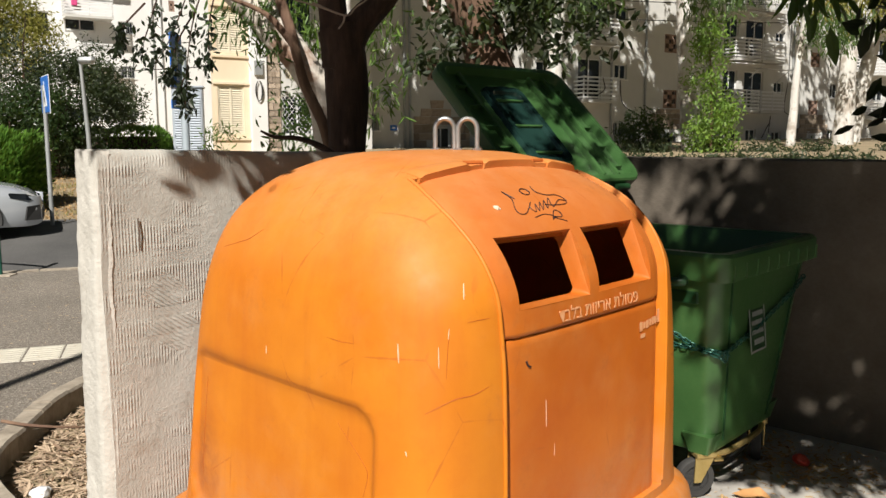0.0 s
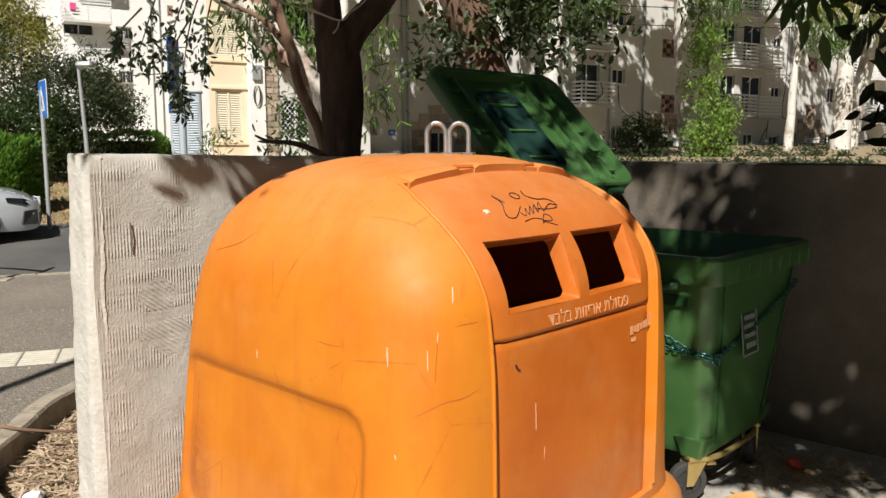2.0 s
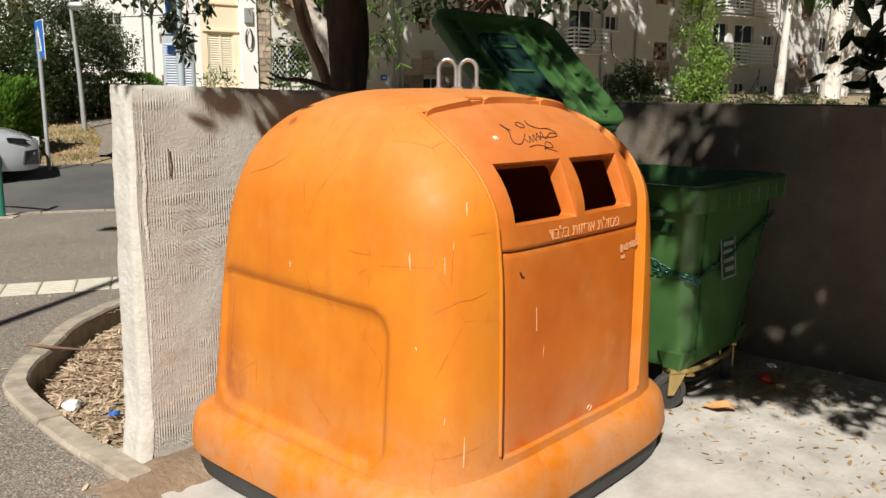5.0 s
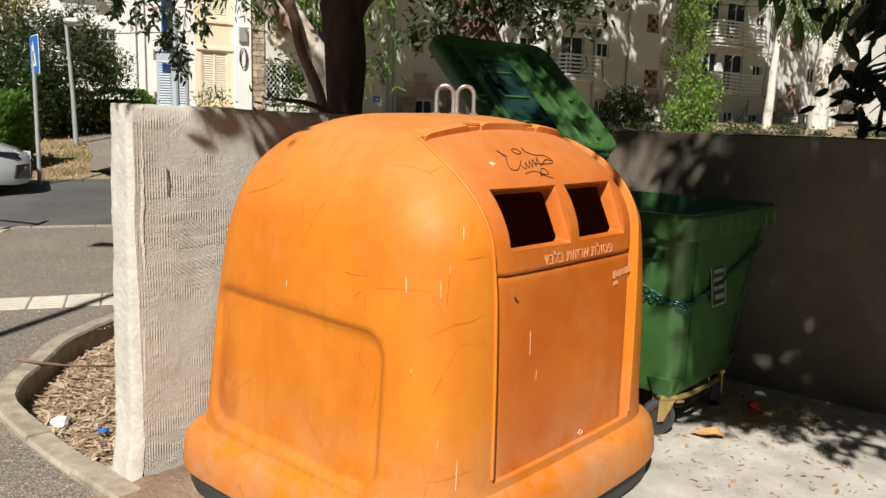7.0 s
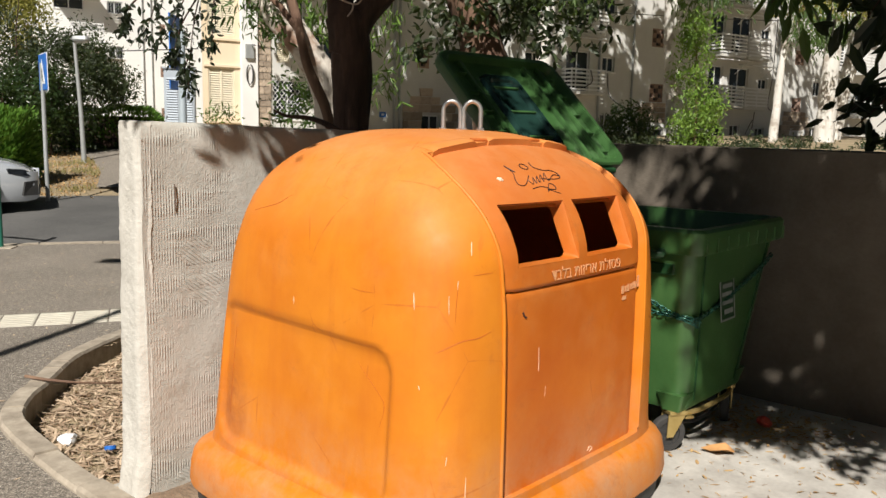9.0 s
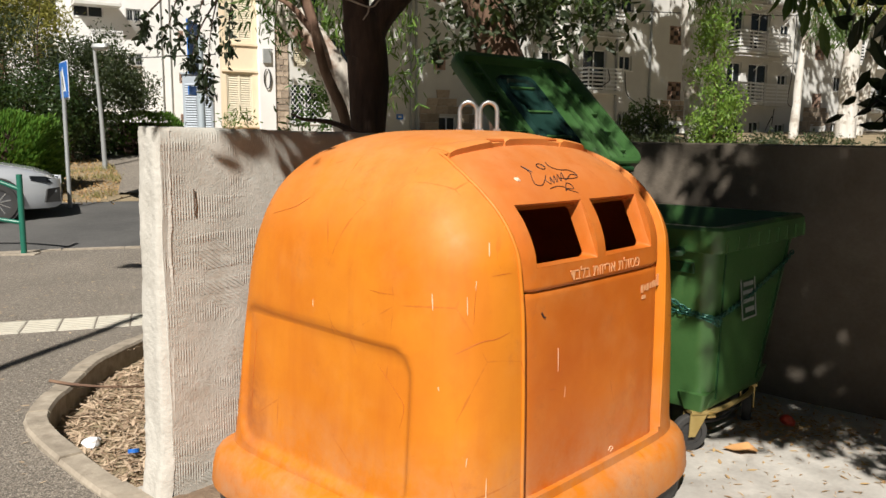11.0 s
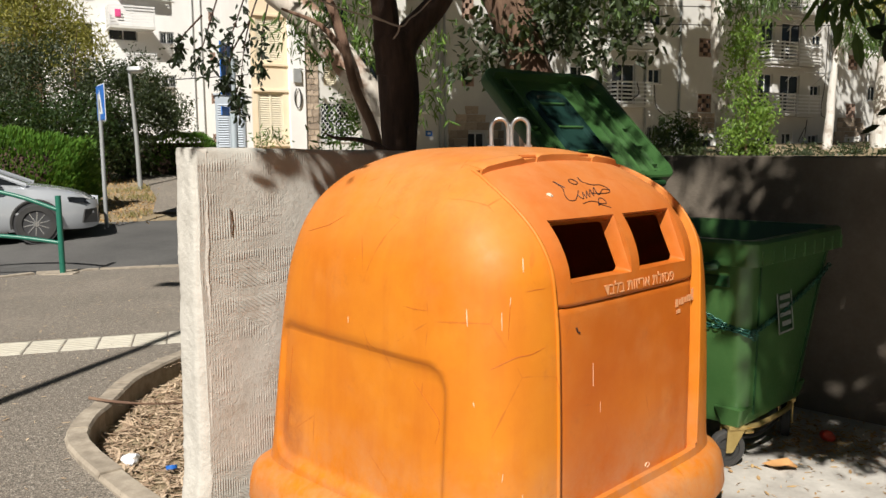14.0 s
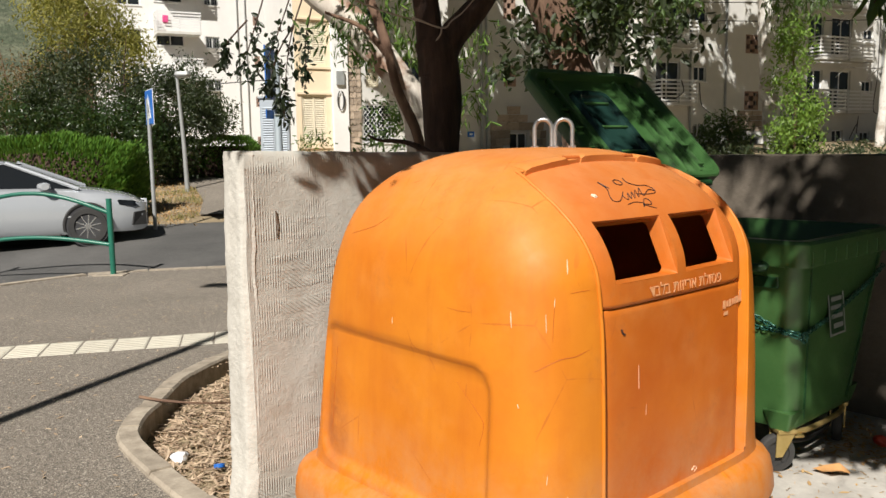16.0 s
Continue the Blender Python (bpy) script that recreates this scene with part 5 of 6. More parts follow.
# across the road
build_tree("tall_shrub", "dense dark green and brown shrub thicket", [[(0.2, 0, 0.5, 0.10), (0.4, 0, 1.8, 0.08), (0.6, 0, 3.2, 0.04)], [(0.9, 0, 0.5, 0.09), (0.8, 0, 1.6, 0.07), (1.3, 0, 3.0, 0.04)], [(-0.9, 0, 0.5, 0.06), (-0.7, 0, 2.2, 0.04), (-0.9, 0, 4.6, 0.012)], [(0.3, 0, 2.0, 0.03), (0.1, 0, 3.6, 0.02), (0.25, 0, 4.9, 0.008)]], BARKDARK,
           [((-1.2, 0, 3.0), (1.5, 1.0, 1.6), 170, 70, 0.20), ((1.2, 0.4, 3.0), (1.3, 0.9, 1.0), 120, 70, 0.18), ((0.2, 0.2, 1.7), (1.3, 0.8, 1.0), 100, 60, 0.18), ((2.3, 0.3, 2.7), (0.7, 0.6, 0.5), 44, 60, 0.14)], LEAFSHRUB, 0.105, 0.4, 0.3, 71, (-10.9, 21.2, 0))
build_tree("brown_shrub", "half-dry reddish brown shrub", [[(0, 0, 0.5, 0.08), (0.1, 0, 2, 0.06), (0.3, 0, 4.8, 0.02)], [(-0.6, 0, 0.6, 0.05), (-0.9, 0, 2.6, 0.03), (-1.3, 0, 4.9, 0.01)]], BARKRED, [((-0.2, 0, 3.4), (1.9, 0.9, 1.2), 130, 60, 0.22)], LEAFBROWN, 0.10, 0.35, 0.2, 72, (-14.2, 23.0, 0))
build_tree("green_shrub", "dark green shrubs behind the hedge", [[(0.3, 0, 0.4, 0.08), (-0.7, 0, 1.6, 0.05), (-1.2, 0, 2.6, 0.02)], [(0.3, 0, 0.4, 0.08), (1.7, 0, 1.5, 0.04), (1.9, 0, 2.4, 0.02)]], BARKDARK, [((-1.0, 0, 2.4), (2.2, 0.9, 1.0), 150, 60, 0.22), ((2.0, 0, 2.2), (1.5, 0.8, 0.8), 100, 60, 0.2), ((-3.6, 0, 3.0), (1.6, 0.8, 1.2), 80, 60, 0.22)], LEAFDARK, 0.11, 0.4, 0.2, 73, (-12.8, 20.6, 0))
build_tree("yellow_tree", "tall yellow-green tree behind the shrubs", [[(0, 0, 0.5, 0.3), (0.2, 0, 4, 0.22), (0.4, 0, 8, 0.1)]], BARKRED, [((0, 0, 7.4), (2.2, 1.6, 1.9), 150, 70, 0.32), ((1.8, 0, 5.9), (1.2, 1, 1.0), 50, 60, 0.28), ((-1.2, 0.3, 5.6), (1.0, 0.8, 0.8), 36, 60, 0.26)], LEAFYEL, 0.17, 0.35, 0.3, 74, (-18.9, 33.8, 0))


def build_hedge(name, label, x0, x1, y0, y1, z0, z1, n, size, mat, seed, rot=0.0):
    """A clipped hedge: a dark twiggy core under a skin of leaves."""
    rng = np.random.default_rng(seed)
    cx, cy = (x0 + x1) / 2, (y0 + y1) / 2
    ob = thing(name, pose(cx, cy, 0, 0, 0, rot), label, "hedge")
    hx, hy = (x1 - x0) / 2, (y1 - y0) / 2
    bm = loft([round_rect(-hx * 0.86, hx * 0.86, -hy * 0.74, hy * 0.74, hy * 0.5, z0), round_rect(-hx * 0.90, hx * 0.90, -hy * 0.8, hy * 0.8, hy * 0.5, z0 + (z1 - z0) * 0.55), round_rect(-hx * 0.80, hx * 0.80, -hy * 0.6, hy * 0.6, hy * 0.4, z0 + (z1 - z0) * 0.84)])
    part("hedge_core", bm, BARKDARK, ob, "dark twiggy inside")
    d = rng.normal(size=(n, 3))
    p = d / np.abs(d).max(axis=1)[:, None]
    p *= np.minimum(1, 1.3 / np.linalg.norm(p, axis=1))[:, None] * rng.uniform(0.90, 1.03, (n, 1))
    p = p * np.array([hx, hy, (z1 - z0) / 2]) + np.array([0, 0, (z0 + z1) / 2])
    p[:, 2] += 0.06 * np.sin(p[:, 0] * 3.1) + 0.04 * np.sin(p[:, 0] * 7.7)
    leaves("foliage", p, size, mat, ob, 0.42, -0.5, seed)


build_hedge("hedge", "broad bright green hedge beside the parked car", -16.5, -8.3, 15.4, 17.2, 0.3, 2.0, 36000, 0.11, HEDGE, 81)
build_hedge("far_hedge", "low clipped green hedge before the white flats", -10.6, -7.85, 22.6, 23.8, 0.9, 2.08, 9000, 0.10, HEDGE, 82)

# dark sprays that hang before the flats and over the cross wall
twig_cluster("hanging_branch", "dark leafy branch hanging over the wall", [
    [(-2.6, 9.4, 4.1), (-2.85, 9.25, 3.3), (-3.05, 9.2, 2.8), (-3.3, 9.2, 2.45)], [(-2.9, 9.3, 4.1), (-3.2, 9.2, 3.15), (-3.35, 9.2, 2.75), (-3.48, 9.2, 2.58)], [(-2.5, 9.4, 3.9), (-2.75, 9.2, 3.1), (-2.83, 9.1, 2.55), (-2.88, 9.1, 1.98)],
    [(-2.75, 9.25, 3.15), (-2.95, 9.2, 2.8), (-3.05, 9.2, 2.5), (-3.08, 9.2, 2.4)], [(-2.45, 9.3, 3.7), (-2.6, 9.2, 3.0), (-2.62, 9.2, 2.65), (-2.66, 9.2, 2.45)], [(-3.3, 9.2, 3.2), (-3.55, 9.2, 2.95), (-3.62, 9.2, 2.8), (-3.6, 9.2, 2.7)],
    [(-2.83, 9.15, 2.5), (-2.92, 9.15, 2.3), (-2.9, 9.15, 2.15), (-2.86, 9.15, 2.05)]], 78, 0.095, LEAFSHADED, 0.46, 21)
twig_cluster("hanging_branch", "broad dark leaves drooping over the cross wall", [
    [(3.4, 5.2, 2.25), (3.05, 5.1, 2.1), (2.8, 5.05, 1.92), (2.55, 5.03, 1.74)], [(3.3, 5.2, 2.2), (3.0, 5.1, 1.98), (2.8, 5.05, 1.8), (2.68, 5.03, 1.7)], [(3.4, 5.2, 2.3), (3.1, 5.1, 2.2), (2.9, 5.08, 2.1), (2.78, 5.06, 2.0)], [(3.3, 5.2, 2.0), (3.1, 5.1, 1.9), (2.95, 5.06, 1.8), (2.85, 5.04, 1.72)]], 17, 0.20, LEAFSHADED, 0.40, 22, 0.35)
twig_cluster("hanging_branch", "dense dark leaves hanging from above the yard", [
    [(3.0, 4.9, 2.9), (2.8, 4.8, 2.65), (2.65, 4.75, 2.5), (2.55, 4.72, 2.36)], [(3.1, 4.9, 2.8), (2.85, 4.8, 2.55), (2.72, 4.75, 2.42), (2.62, 4.72, 2.3)], [(2.9, 4.9, 2.9), (2.7, 4.8, 2.62), (2.5, 4.75, 2.5), (2.42, 4.72, 2.4)]], 26, 0.19, LEAFSHADED, 0.42, 25, 0.5)
twig_cluster("hanging_branch", "fresh green leaves hanging from above the yard", [
    [(2.7, 5.1, 3.0), (2.45, 5.0, 2.75), (2.28, 4.96, 2.58), (2.2, 4.95, 2.47)], [(2.5, 5.1, 3.0), (2.3, 5.0, 2.75), (2.12, 4.96, 2.58), (2.05, 4.95, 2.48)]], 16, 0.19, LEAFMID, 0.32, 23, 1.0)
for pts in ([(-0.82, 5.148, 2.52), (-0.62, 5.139, 2.44), (-0.55, 5.14, 2.49), (-0.46, 5.15, 2.56), (-0.3, 5.15, 2.75)], [(-1.2, 5.15, 2.64), (-1.0, 5.15, 2.56), (-0.8, 5.148, 2.50), (-0.62, 5.139, 2.44)], [(-0.62, 5.139, 2.44), (-0.63, 5.14, 2.40), (-0.66, 5.14, 2.36)]):
    tagged(link("bare_twig", tube(smooth_path(pts, 5), [0.0065 - 0.00015 * k for k in range(len(pts) * 5 - 4)], 7, None, 0.3), plain("pale_twig", (0.34, 0.26, 0.21), (0.5, 0.4, 0.33), 20, 0.85), True), "bare pale twig hanging before the dark trunk", "twig")
tagged(link("broken_branch", tube(smooth_path([(-1.06, 4.7, 1.735), (-0.98, 4.7, 1.70), (-0.84, 4.68, 1.69), (-0.70, 4.66, 1.64), (-0.55, 4.66, 1.52)], 5), [0.006 + 0.001 * k for k in range(21)], 7, None, 0.3), BARKDARK, True), "dark broken branch leaning behind the wall", "branch")

# grass and litter across the road, weeds behind the wall
PATH_LINE = ((-5.9, 16.2), (-6.6, 18.2), (-7.6, 20.2), (-9.0, 22.4), (-10.6, 25.0), (-12.2, 28.7))


def off_path(x, y):
    return np.abs(x - np.interp(y, [p[1] for p in PATH_LINE], [p[0] for p in PATH_LINE])) > 0.95


rng = np.random.default_rng(55)
gx, gy = rng.uniform(-10.5, -4.0, 9000), rng.uniform(15.6, 21.5, 9000)
keep = np.array([noise.noise(Vector((x * 0.9, y * 0.9, 0))) > 0.16 for x, y in zip(gx, gy)]) & off_path(gx, gy)
tagged(leaves("dry_grass", np.stack([gx, gy, np.array([ground_z(y) for y in gy])], 1)[keep], 0.13, GRASS, None, 0.09, -1.4, 56), "dry pale grass tufts beside the road", "grass")
lx, ly = rng.uniform(-11, -3.5, 9000), rng.uniform(14.8, 22, 9000)
clear = off_path(lx, ly) | (rng.random(9000) < 0.06)
lit = leaves("roadside_litter", np.stack([lx, ly, np.array([ground_z(y) + 0.02 for y in ly])], 1)[clear], 0.065, TANLIT, None, 0.4, 0.0, 57, 0.15)
tagged(lit, "fallen dry leaves beside the road", "litter")
build_tree("weeds_bush", "bright green feathery weeds behind the wall", [], None, [((0, 0, 1.68), (0.26, 0.2, 0.20), 14, 16, 0.05)], LEAFLIGHT, 0.08, 0.22, -0.3, 64, (-2.85, 10.3, 0))
build_tree("shade_bush", "green bush behind the leaning trunk", [], None, [((0, 0, 1.75), (0.5, 0.3, 0.55), 34, 26, 0.10)], LEAFMID, 0.10, 0.3, 0.0, 65, (-1.5, 9.6, 0))


# ---- buildings ----
def facade(s0, s1, z0, z1, holes, thick=0.3):
    """A wall in the local plane y = 0 with openings cut through it."""
    xs = sorted({s0, s1, *(min(max(v, s0), s1) for h in holes for v in h[:2])})
    zs = sorted({z0, z1, *(min(max(v, z0), z1) for h in holes for v in h[2:4])})
    bm = bmesh.new()
    vs = {}
    def vert(x, y, z):
        k = (round(x, 3), y, round(z, 3))
        if k not in vs:
            vs[k] = bm.verts.new((x, y, z))
        return vs[k]
    solid = {}
    for i, (xa, xb) in enumerate(zip(xs, xs[1:])):
        for j, (za, zb) in enumerate(zip(zs, zs[1:])):
            cx, cz = (xa + xb) / 2, (za + zb) / 2
            solid[i, j] = not any(h[0] < cx < h[1] and h[2] < cz < h[3] for h in holes)
    for (i, j), on in solid.items():
        if not on:
            continue
        xa, xb, za, zb = xs[i], xs[i + 1], zs[j], zs[j + 1]
        bm.faces.new((vert(xa, 0, za), vert(xb, 0, za), vert(xb, 0, zb), vert(xa, 0, zb)))
        bm.faces.new((vert(xa, thick, zb), vert(xb, thick, zb), vert(xb, thick, za), vert(xa, thick, za)))
        for di, dj, (p, q) in ((-1, 0, ((xa, zb), (xa, za))), (1, 0, ((xb, za), (xb, zb))), (0, -1, ((xa, za), (xb, za))), (0, 1, ((xb, zb), (xa, zb)))):
            if not solid.get((i + di, j + dj), False):
                bm.faces.new((vert(p[0], 0, p[1]), vert(p[0], thick, p[1]), vert(q[0], thick, q[1]), vert(q[0], 0, q[1])))
    return bm


def frame_bars(x0, x1, z0, z1, y, t=0.06, mid=1):
    bm = bmesh.new()
    box(x0, x1, y, y + 0.06, z1 - t, z1, 0, bm), box(x0, x1, y, y + 0.06, z0, z0 + t, 0, bm)
    box(x0, x0 + t, y, y + 0.06, z0 + t, z1 - t, 0, bm), box(x1 - t, x1, y, y + 0.06, z0 + t, z1 - t, 0, bm)
    for k in range(mid):
        c = x0 + (x1 - x0) * (k + 1) / (mid + 1)
        box(c - t / 2, c + t / 2, y, y + 0.06, z0 + t, z1 - t, 0, bm)
    return bm


def add_window(house, x0, x1, z0, z1, kind="plain"):
    if kind == "lattice":
        w = part("lattice_window", frame_bars(x0, x1, z0, z1, 0.02, 0.07, 0), BRICK, house, "red brick lattice")
        cols, rows = 3, 4
        for i in range(cols):
            for j in range(rows):
                if (i + j) % 2 == 0:
                    cx, cz, dx, dz = x0 + (x1 - x0) * (i + 0.5) / cols, z0 + (z1 - z0) * (j + 0.5) / rows, (x1 - x0) / cols / 2, (z1 - z0) / rows / 2
                    part("brick", box(cx - dx, cx + dx, 0.03, 0.2, cz - dz, cz + dz), BRICK, w)
        part("backing", box(x0, x1, 0.2, 0.24, z0, z1), SHADEDARK, w)
        return
    if kind == "shutter":
        w = part("window", frame_bars(x0, x1, z0, z1, 0.03, 0.06, 1), SHUT, house, "closed cream slatted shutters")
        n = max(6, int((z1 - z0) / 0.085))
        for half in ((x0 + 0.06, (x0 + x1) / 2 - 0.03), ((x0 + x1) / 2 + 0.03, x1 - 0.06)):
            me = None
            for k in range(n):
                za, zb = z0 + 0.06 + (z1 - z0 - 0.12) * k / n, z0 + 0.06 + (z1 - z0 - 0.12) * (k + 1) / n
                part("slat", loft([[(half[0], 0.06, za), (half[1], 0.06, za)], [(half[0], 0.04, za + 0.012), (half[1], 0.04, za + 0.012)], [(half[0], 0.075, zb), (half[1], 0.075, zb)]], closed=False), SHUT, w)
        return
    w = part("window", frame_bars(x0, x1, z0, z1, 0.10, 0.06, 0 if kind == "door" else 1), WHITEMET, house)
    part("pane", box(x0 + 0.05, x1 - 0.05, 0.125, 0.135, z0 + 0.05, z1 - 0.05), GLASS, w)
    part("sill", box(x0 - 0.06, x1 + 0.06, -0.05, 0.1, z0 - 0.06, z0), WHITEP, w)
    if kind == "barred":
        for k in range(6):
            c = x0 + (x1 - x0) * (k + 0.5) / 6
            part("bar", box(c - 0.014, c + 0.014, -0.03, 0.0, z0, z1), POLE, w)
    if kind == "grille":
        bm = bmesh.new()
        n = 7
        for sgn in (1, -1):
            for k in range(-n, n):
                xa = x0 + (x1 - x0) * k / n
                xb = xa + (x1 - x0)
                lo, hi = max(x0, xa), min(x1, xb)
                if hi - lo > 0.02:
                    f = lambda x: z0 + (z1 - z0) * ((x - xa) / (xb - xa))
                    g = (lambda z: z) if sgn == 1 else (lambda z: z0 + z1 - z)
                    tube([(lo, -0.03, g(f(lo))), (hi, -0.03, g(f(hi)))], 0.011, 4, bm)
        part("grille", bm, WHITEMET, w, "white diamond grille")


def add_balcony(house, x0, x1, z0, z1, out=0.7):
    b = part("balcony", box(x0, x1, -out, 0.0, z0 - 0.14, z0), GREYP, house, "balcony with white slatted rail")
    n = max(5, int((z1 - z0) / 0.16))
    for k in range(n):
        z = z0 + 0.05 + (z1 - z0 - 0.05) * k / (n - 0.4)
        part("slat", box(x0, x1, -out - 0.03, -out, z, z + 0.085), WHITEMET, b)
        part("slat", box(x0 - 0.03, x0, -out, -0.02, z, z + 0.085), WHITEMET, b)
    for x in (x0, (x0 + x1) / 2, x1 - 0.05):
        part("post", box(x, x + 0.05, -out, -out + 0.05, z0, z1), WHITEMET, b)


def add_pipe(house, x, z0, z1, r=0.055):
    part("downpipe", tube([(x, -0.08, z0), (x, -0.08, z1)], r, 8), POLE, house, "", True)


def add_stones(house, x0, x1, z0, z1, seed, keep=lambda x, z: True, size=0.42):
    rng = random.Random(seed)
    shapes = []
    for _ in range(4):
        bm = box(-0.5, 0.5, -0.06, 0.02, -0.5, 0.5)
        for v in bm.verts:
            v.co += Vector((rng.uniform(-0.05, 0.05), rng.uniform(-0.02, 0.01), rng.uniform(-0.05, 0.05)))
        me = bpy.data.meshes.new("stone")
        bm.to_mesh(me)
        bm.free()
        me.materials.append(STONE)
        shapes.append(me)
    z, row = z0, 0
    while z < z1 - 0.1:
        h = size * 0.62 * rng.uniform(0.85, 1.2)
        x = x0 - (size / 2 if row % 2 else 0)
        while x < x1:
            w = size * rng.uniform(0.7, 1.35)
            xa, xb = max(x, x0), min(x + w, x1)
            if xb - xa > 0.08 and keep((xa + xb) / 2, z + h / 2):
                o = new("stone", rng.choice(shapes))
                o.parent = house
                o.location = ((xa + xb) / 2, 0, z + h / 2)
                o.scale = (xb - xa - 0.02, 1, h - 0.02)
            x += w
        z += h
        row += 1


def house(name, origin, s0, s1, z0, z1, depth, mat, label, holes):
    ob = thing(name, pose(origin[0], origin[1], 0, 0, 0, 32.75), label, "apartment building")
    part("front_wall", facade(s0, s1, z0, z1, holes), mat, ob)
    part("side_wall", box(s0, s0 + 0.3, 0.302, depth, z0, z1), mat, ob)
    part("side_wall", box(s1 - 0.3, s1, 0.302, depth, z0, z1), mat, ob)
    part("back_wall", box(s0 + 0.302, s1 - 0.302, depth - 0.3, depth, z0, z1), mat, ob)
    # upright dark sheet behind the front wall stands in for unlit rooms
    part("floor_slab", box(s0 + 0.31, s1 - 0.31, 0.9, 1.0, z0, z1), SHADEDARK, ob, "dark panel that stands for unlit rooms")
    part("roof", box(s0 - 0.2, s1 + 0.2, -0.25, depth + 0.2, z1 + 0.002, z1 + 0.3, 0.02), mat, ob)
    return ob


def build_grey_flats():
    ST = 2.78
    wins = []
    for k in (-1, 0, 1, 2):
        dz = ST * k
        if k >= 0:
            wins += [(-0.32, 0.68, 3.43 + dz, 4.35 + dz, "lattice"), (11.95, 12.85, 3.28 + dz, 4.12 + dz, "lattice"), (-14.41, -13.8, 4.30 + dz, 5.18 + dz, "lattice")]
            wins += [(-6.1, -4.6, 3.72 + dz, 5.65 + dz, "plain"), (4.23, 5.4, 3.5 + dz, 5.57 + dz, "plain"), (6.0, 7.65, 3.5 + dz, 5.56 + dz, "plain"), (15.6, 17.2, 3.4 + dz, 5.4 + dz, "plain"), (-12.0, -10.6, 4.4 + dz, 5.6 + dz, "plain"), (18.6, 19.8, 4.2 + dz, 5.3 + dz, "plain")]
        wins += [(-3.74, -2.92, 4.76 + dz, 5.48 + dz, "plain" if k >= 0 else "barred"), (8.6, 9.45, 4.38 + dz, 5.07 + dz, "plain"), (14.0, 14.8, 4.3 + dz, 5.2 + dz, "plain"), (-8.6, -7.6, 4.5 + dz, 5.4 + dz, "plain")]
    wins += [(-0.34, 0.9, 0.6, 2.07, "door"), (12.03, 13.15, 0.5, 1.84, "door"), (-14.15, -13.25, 1.46, 2.36, "plain"), (-17.1, -16.7, 2.2, 2.9, "barred"), (4.5, 5.6, 1.5, 2.5, "plain"), (6.3, 7.2, 1.5, 2.4, "plain")]
    ob = house("grey_flats", (11.33, 42.48), -19.2, 30.0, 0.2, 13.2, 9.0, GREYP, "aged pale grey block of flats with white slatted balconies", [w[:4] for w in wins])
    for w in wins:
        add_window(ob, *w)
    for x in (-0.5, 11.85):
        part("door_surround", frame_bars(x, x + 1.6, 0.55, 2.3, -0.06, 0.16, 0), WHITEP, ob)
    for k in (0, 1, 2):
        dz = ST * k * 0.98
        for x0, x1, z in ((-6.35, -4.13, 3.7), (4.3, 6.42, 3.44), (6.6, 8.62, 3.40), (15.3, 17.4, 3.3), (18.0, 20.0, 3.2)):
            add_balcony(ob, x0, x1, z + dz, z + 1.08 + dz)
    for x in (-15.55, -15.3, -1.7, 10.2, -4.0, 14.9):
        add_pipe(ob, x, 0.6, 13)
    add_stones(ob, -1.5, 1.5, 1.0, 3.42, 3, lambda x, z: abs(x - 0.2) < 1.7 - 0.55 * max(0, z - 2.3) and not (-0.55 < x < 1.1 and z < 2.3))
    add_stones(ob, 10.9, 13.9, 0.9, 3.25, 4, lambda x, z: abs(x - 12.4) < 1.6 - 0.6 * max(0, z - 2.2) and not (11.85 < x < 13.3 and z < 2.2))
    add_stones(ob, -15.1, -12.3, 0.9, 3.35, 5, lambda x, z: not (-14.25 < x < -13.15 and z < 2.45) and z < 3.4 - 0.5 * abs(x + 14), 0.5)
    for x0, x1, z in ((-6.3, -4.1, 6.25), (4.4, 6.4, 5.95), (6.7, 8.7, 5.75)):
        for k in (0, 1):
            frame_bm = tube([(x0, -0.05, z + 2.7 * k), (x0, -0.95, z - 0.12 + 2.7 * k), (x1, -0.95, z - 0.12 + 2.7 * k), (x1, -0.05, z + 2.7 * k)], 0.03, 6)
            tube([(x1, -0.9, z - 0.12 + 2.7 * k), (x1 - 0.02, -0.05, z - 0.75 + 2.7 * k)], 0.025, 6, frame_bm)
            part("awning_frame", frame_bm, WHITEMET, ob, "bare white awning frame")
    for pts in ([(9.9, -0.06, 8.5), (9.8, -0.08, 5.4), (9.5, -0.1, 3.6), (10.1, -0.1, 3.2)], [(7.2, -0.9, 3.1), (7.0, -0.95, 2.2), (7.5, -0.6, 2.7), (7.6, -0.1, 1.9)], [(-3.4, -0.05, 4.7), (-3.2, -0.06, 3.6), (-2.2, -0.06, 3.1), (-1.75, -0.06, 3.0)], [(-5.2, -0.75, 4.7), (-5.1, -0.78, 4.2), (-5.5, -0.76, 3.9)]):
        part("cable", tube(smooth_path(pts, 6), 0.022, 5), BLACKPL, ob, "black cable on the wall")
    # wall unit and a small blue plate with plain bars
    ac = part("air_conditioner", box(-16.9, -16.2, -0.4, -0.05, 3.1, 3.65, 0.03), WHITEMET, ob, "white outdoor cooling unit")
    f = disc(0.21, -0.42, -0.395, 20, None, 0.03)
    f.transform(Matrix.Translation((-16.6, 0, 3.37)))
    part("fan_grille", f, POLE, ac)
    pl = part("plate", box(-16.2, -15.9, -0.03, 0.0, 2.2, 2.42), BLUE, ob, "small blue plate")
    part("print", box(-16.12, -15.98, -0.034, -0.03, 2.27, 2.35), WHITESIGN, pl)


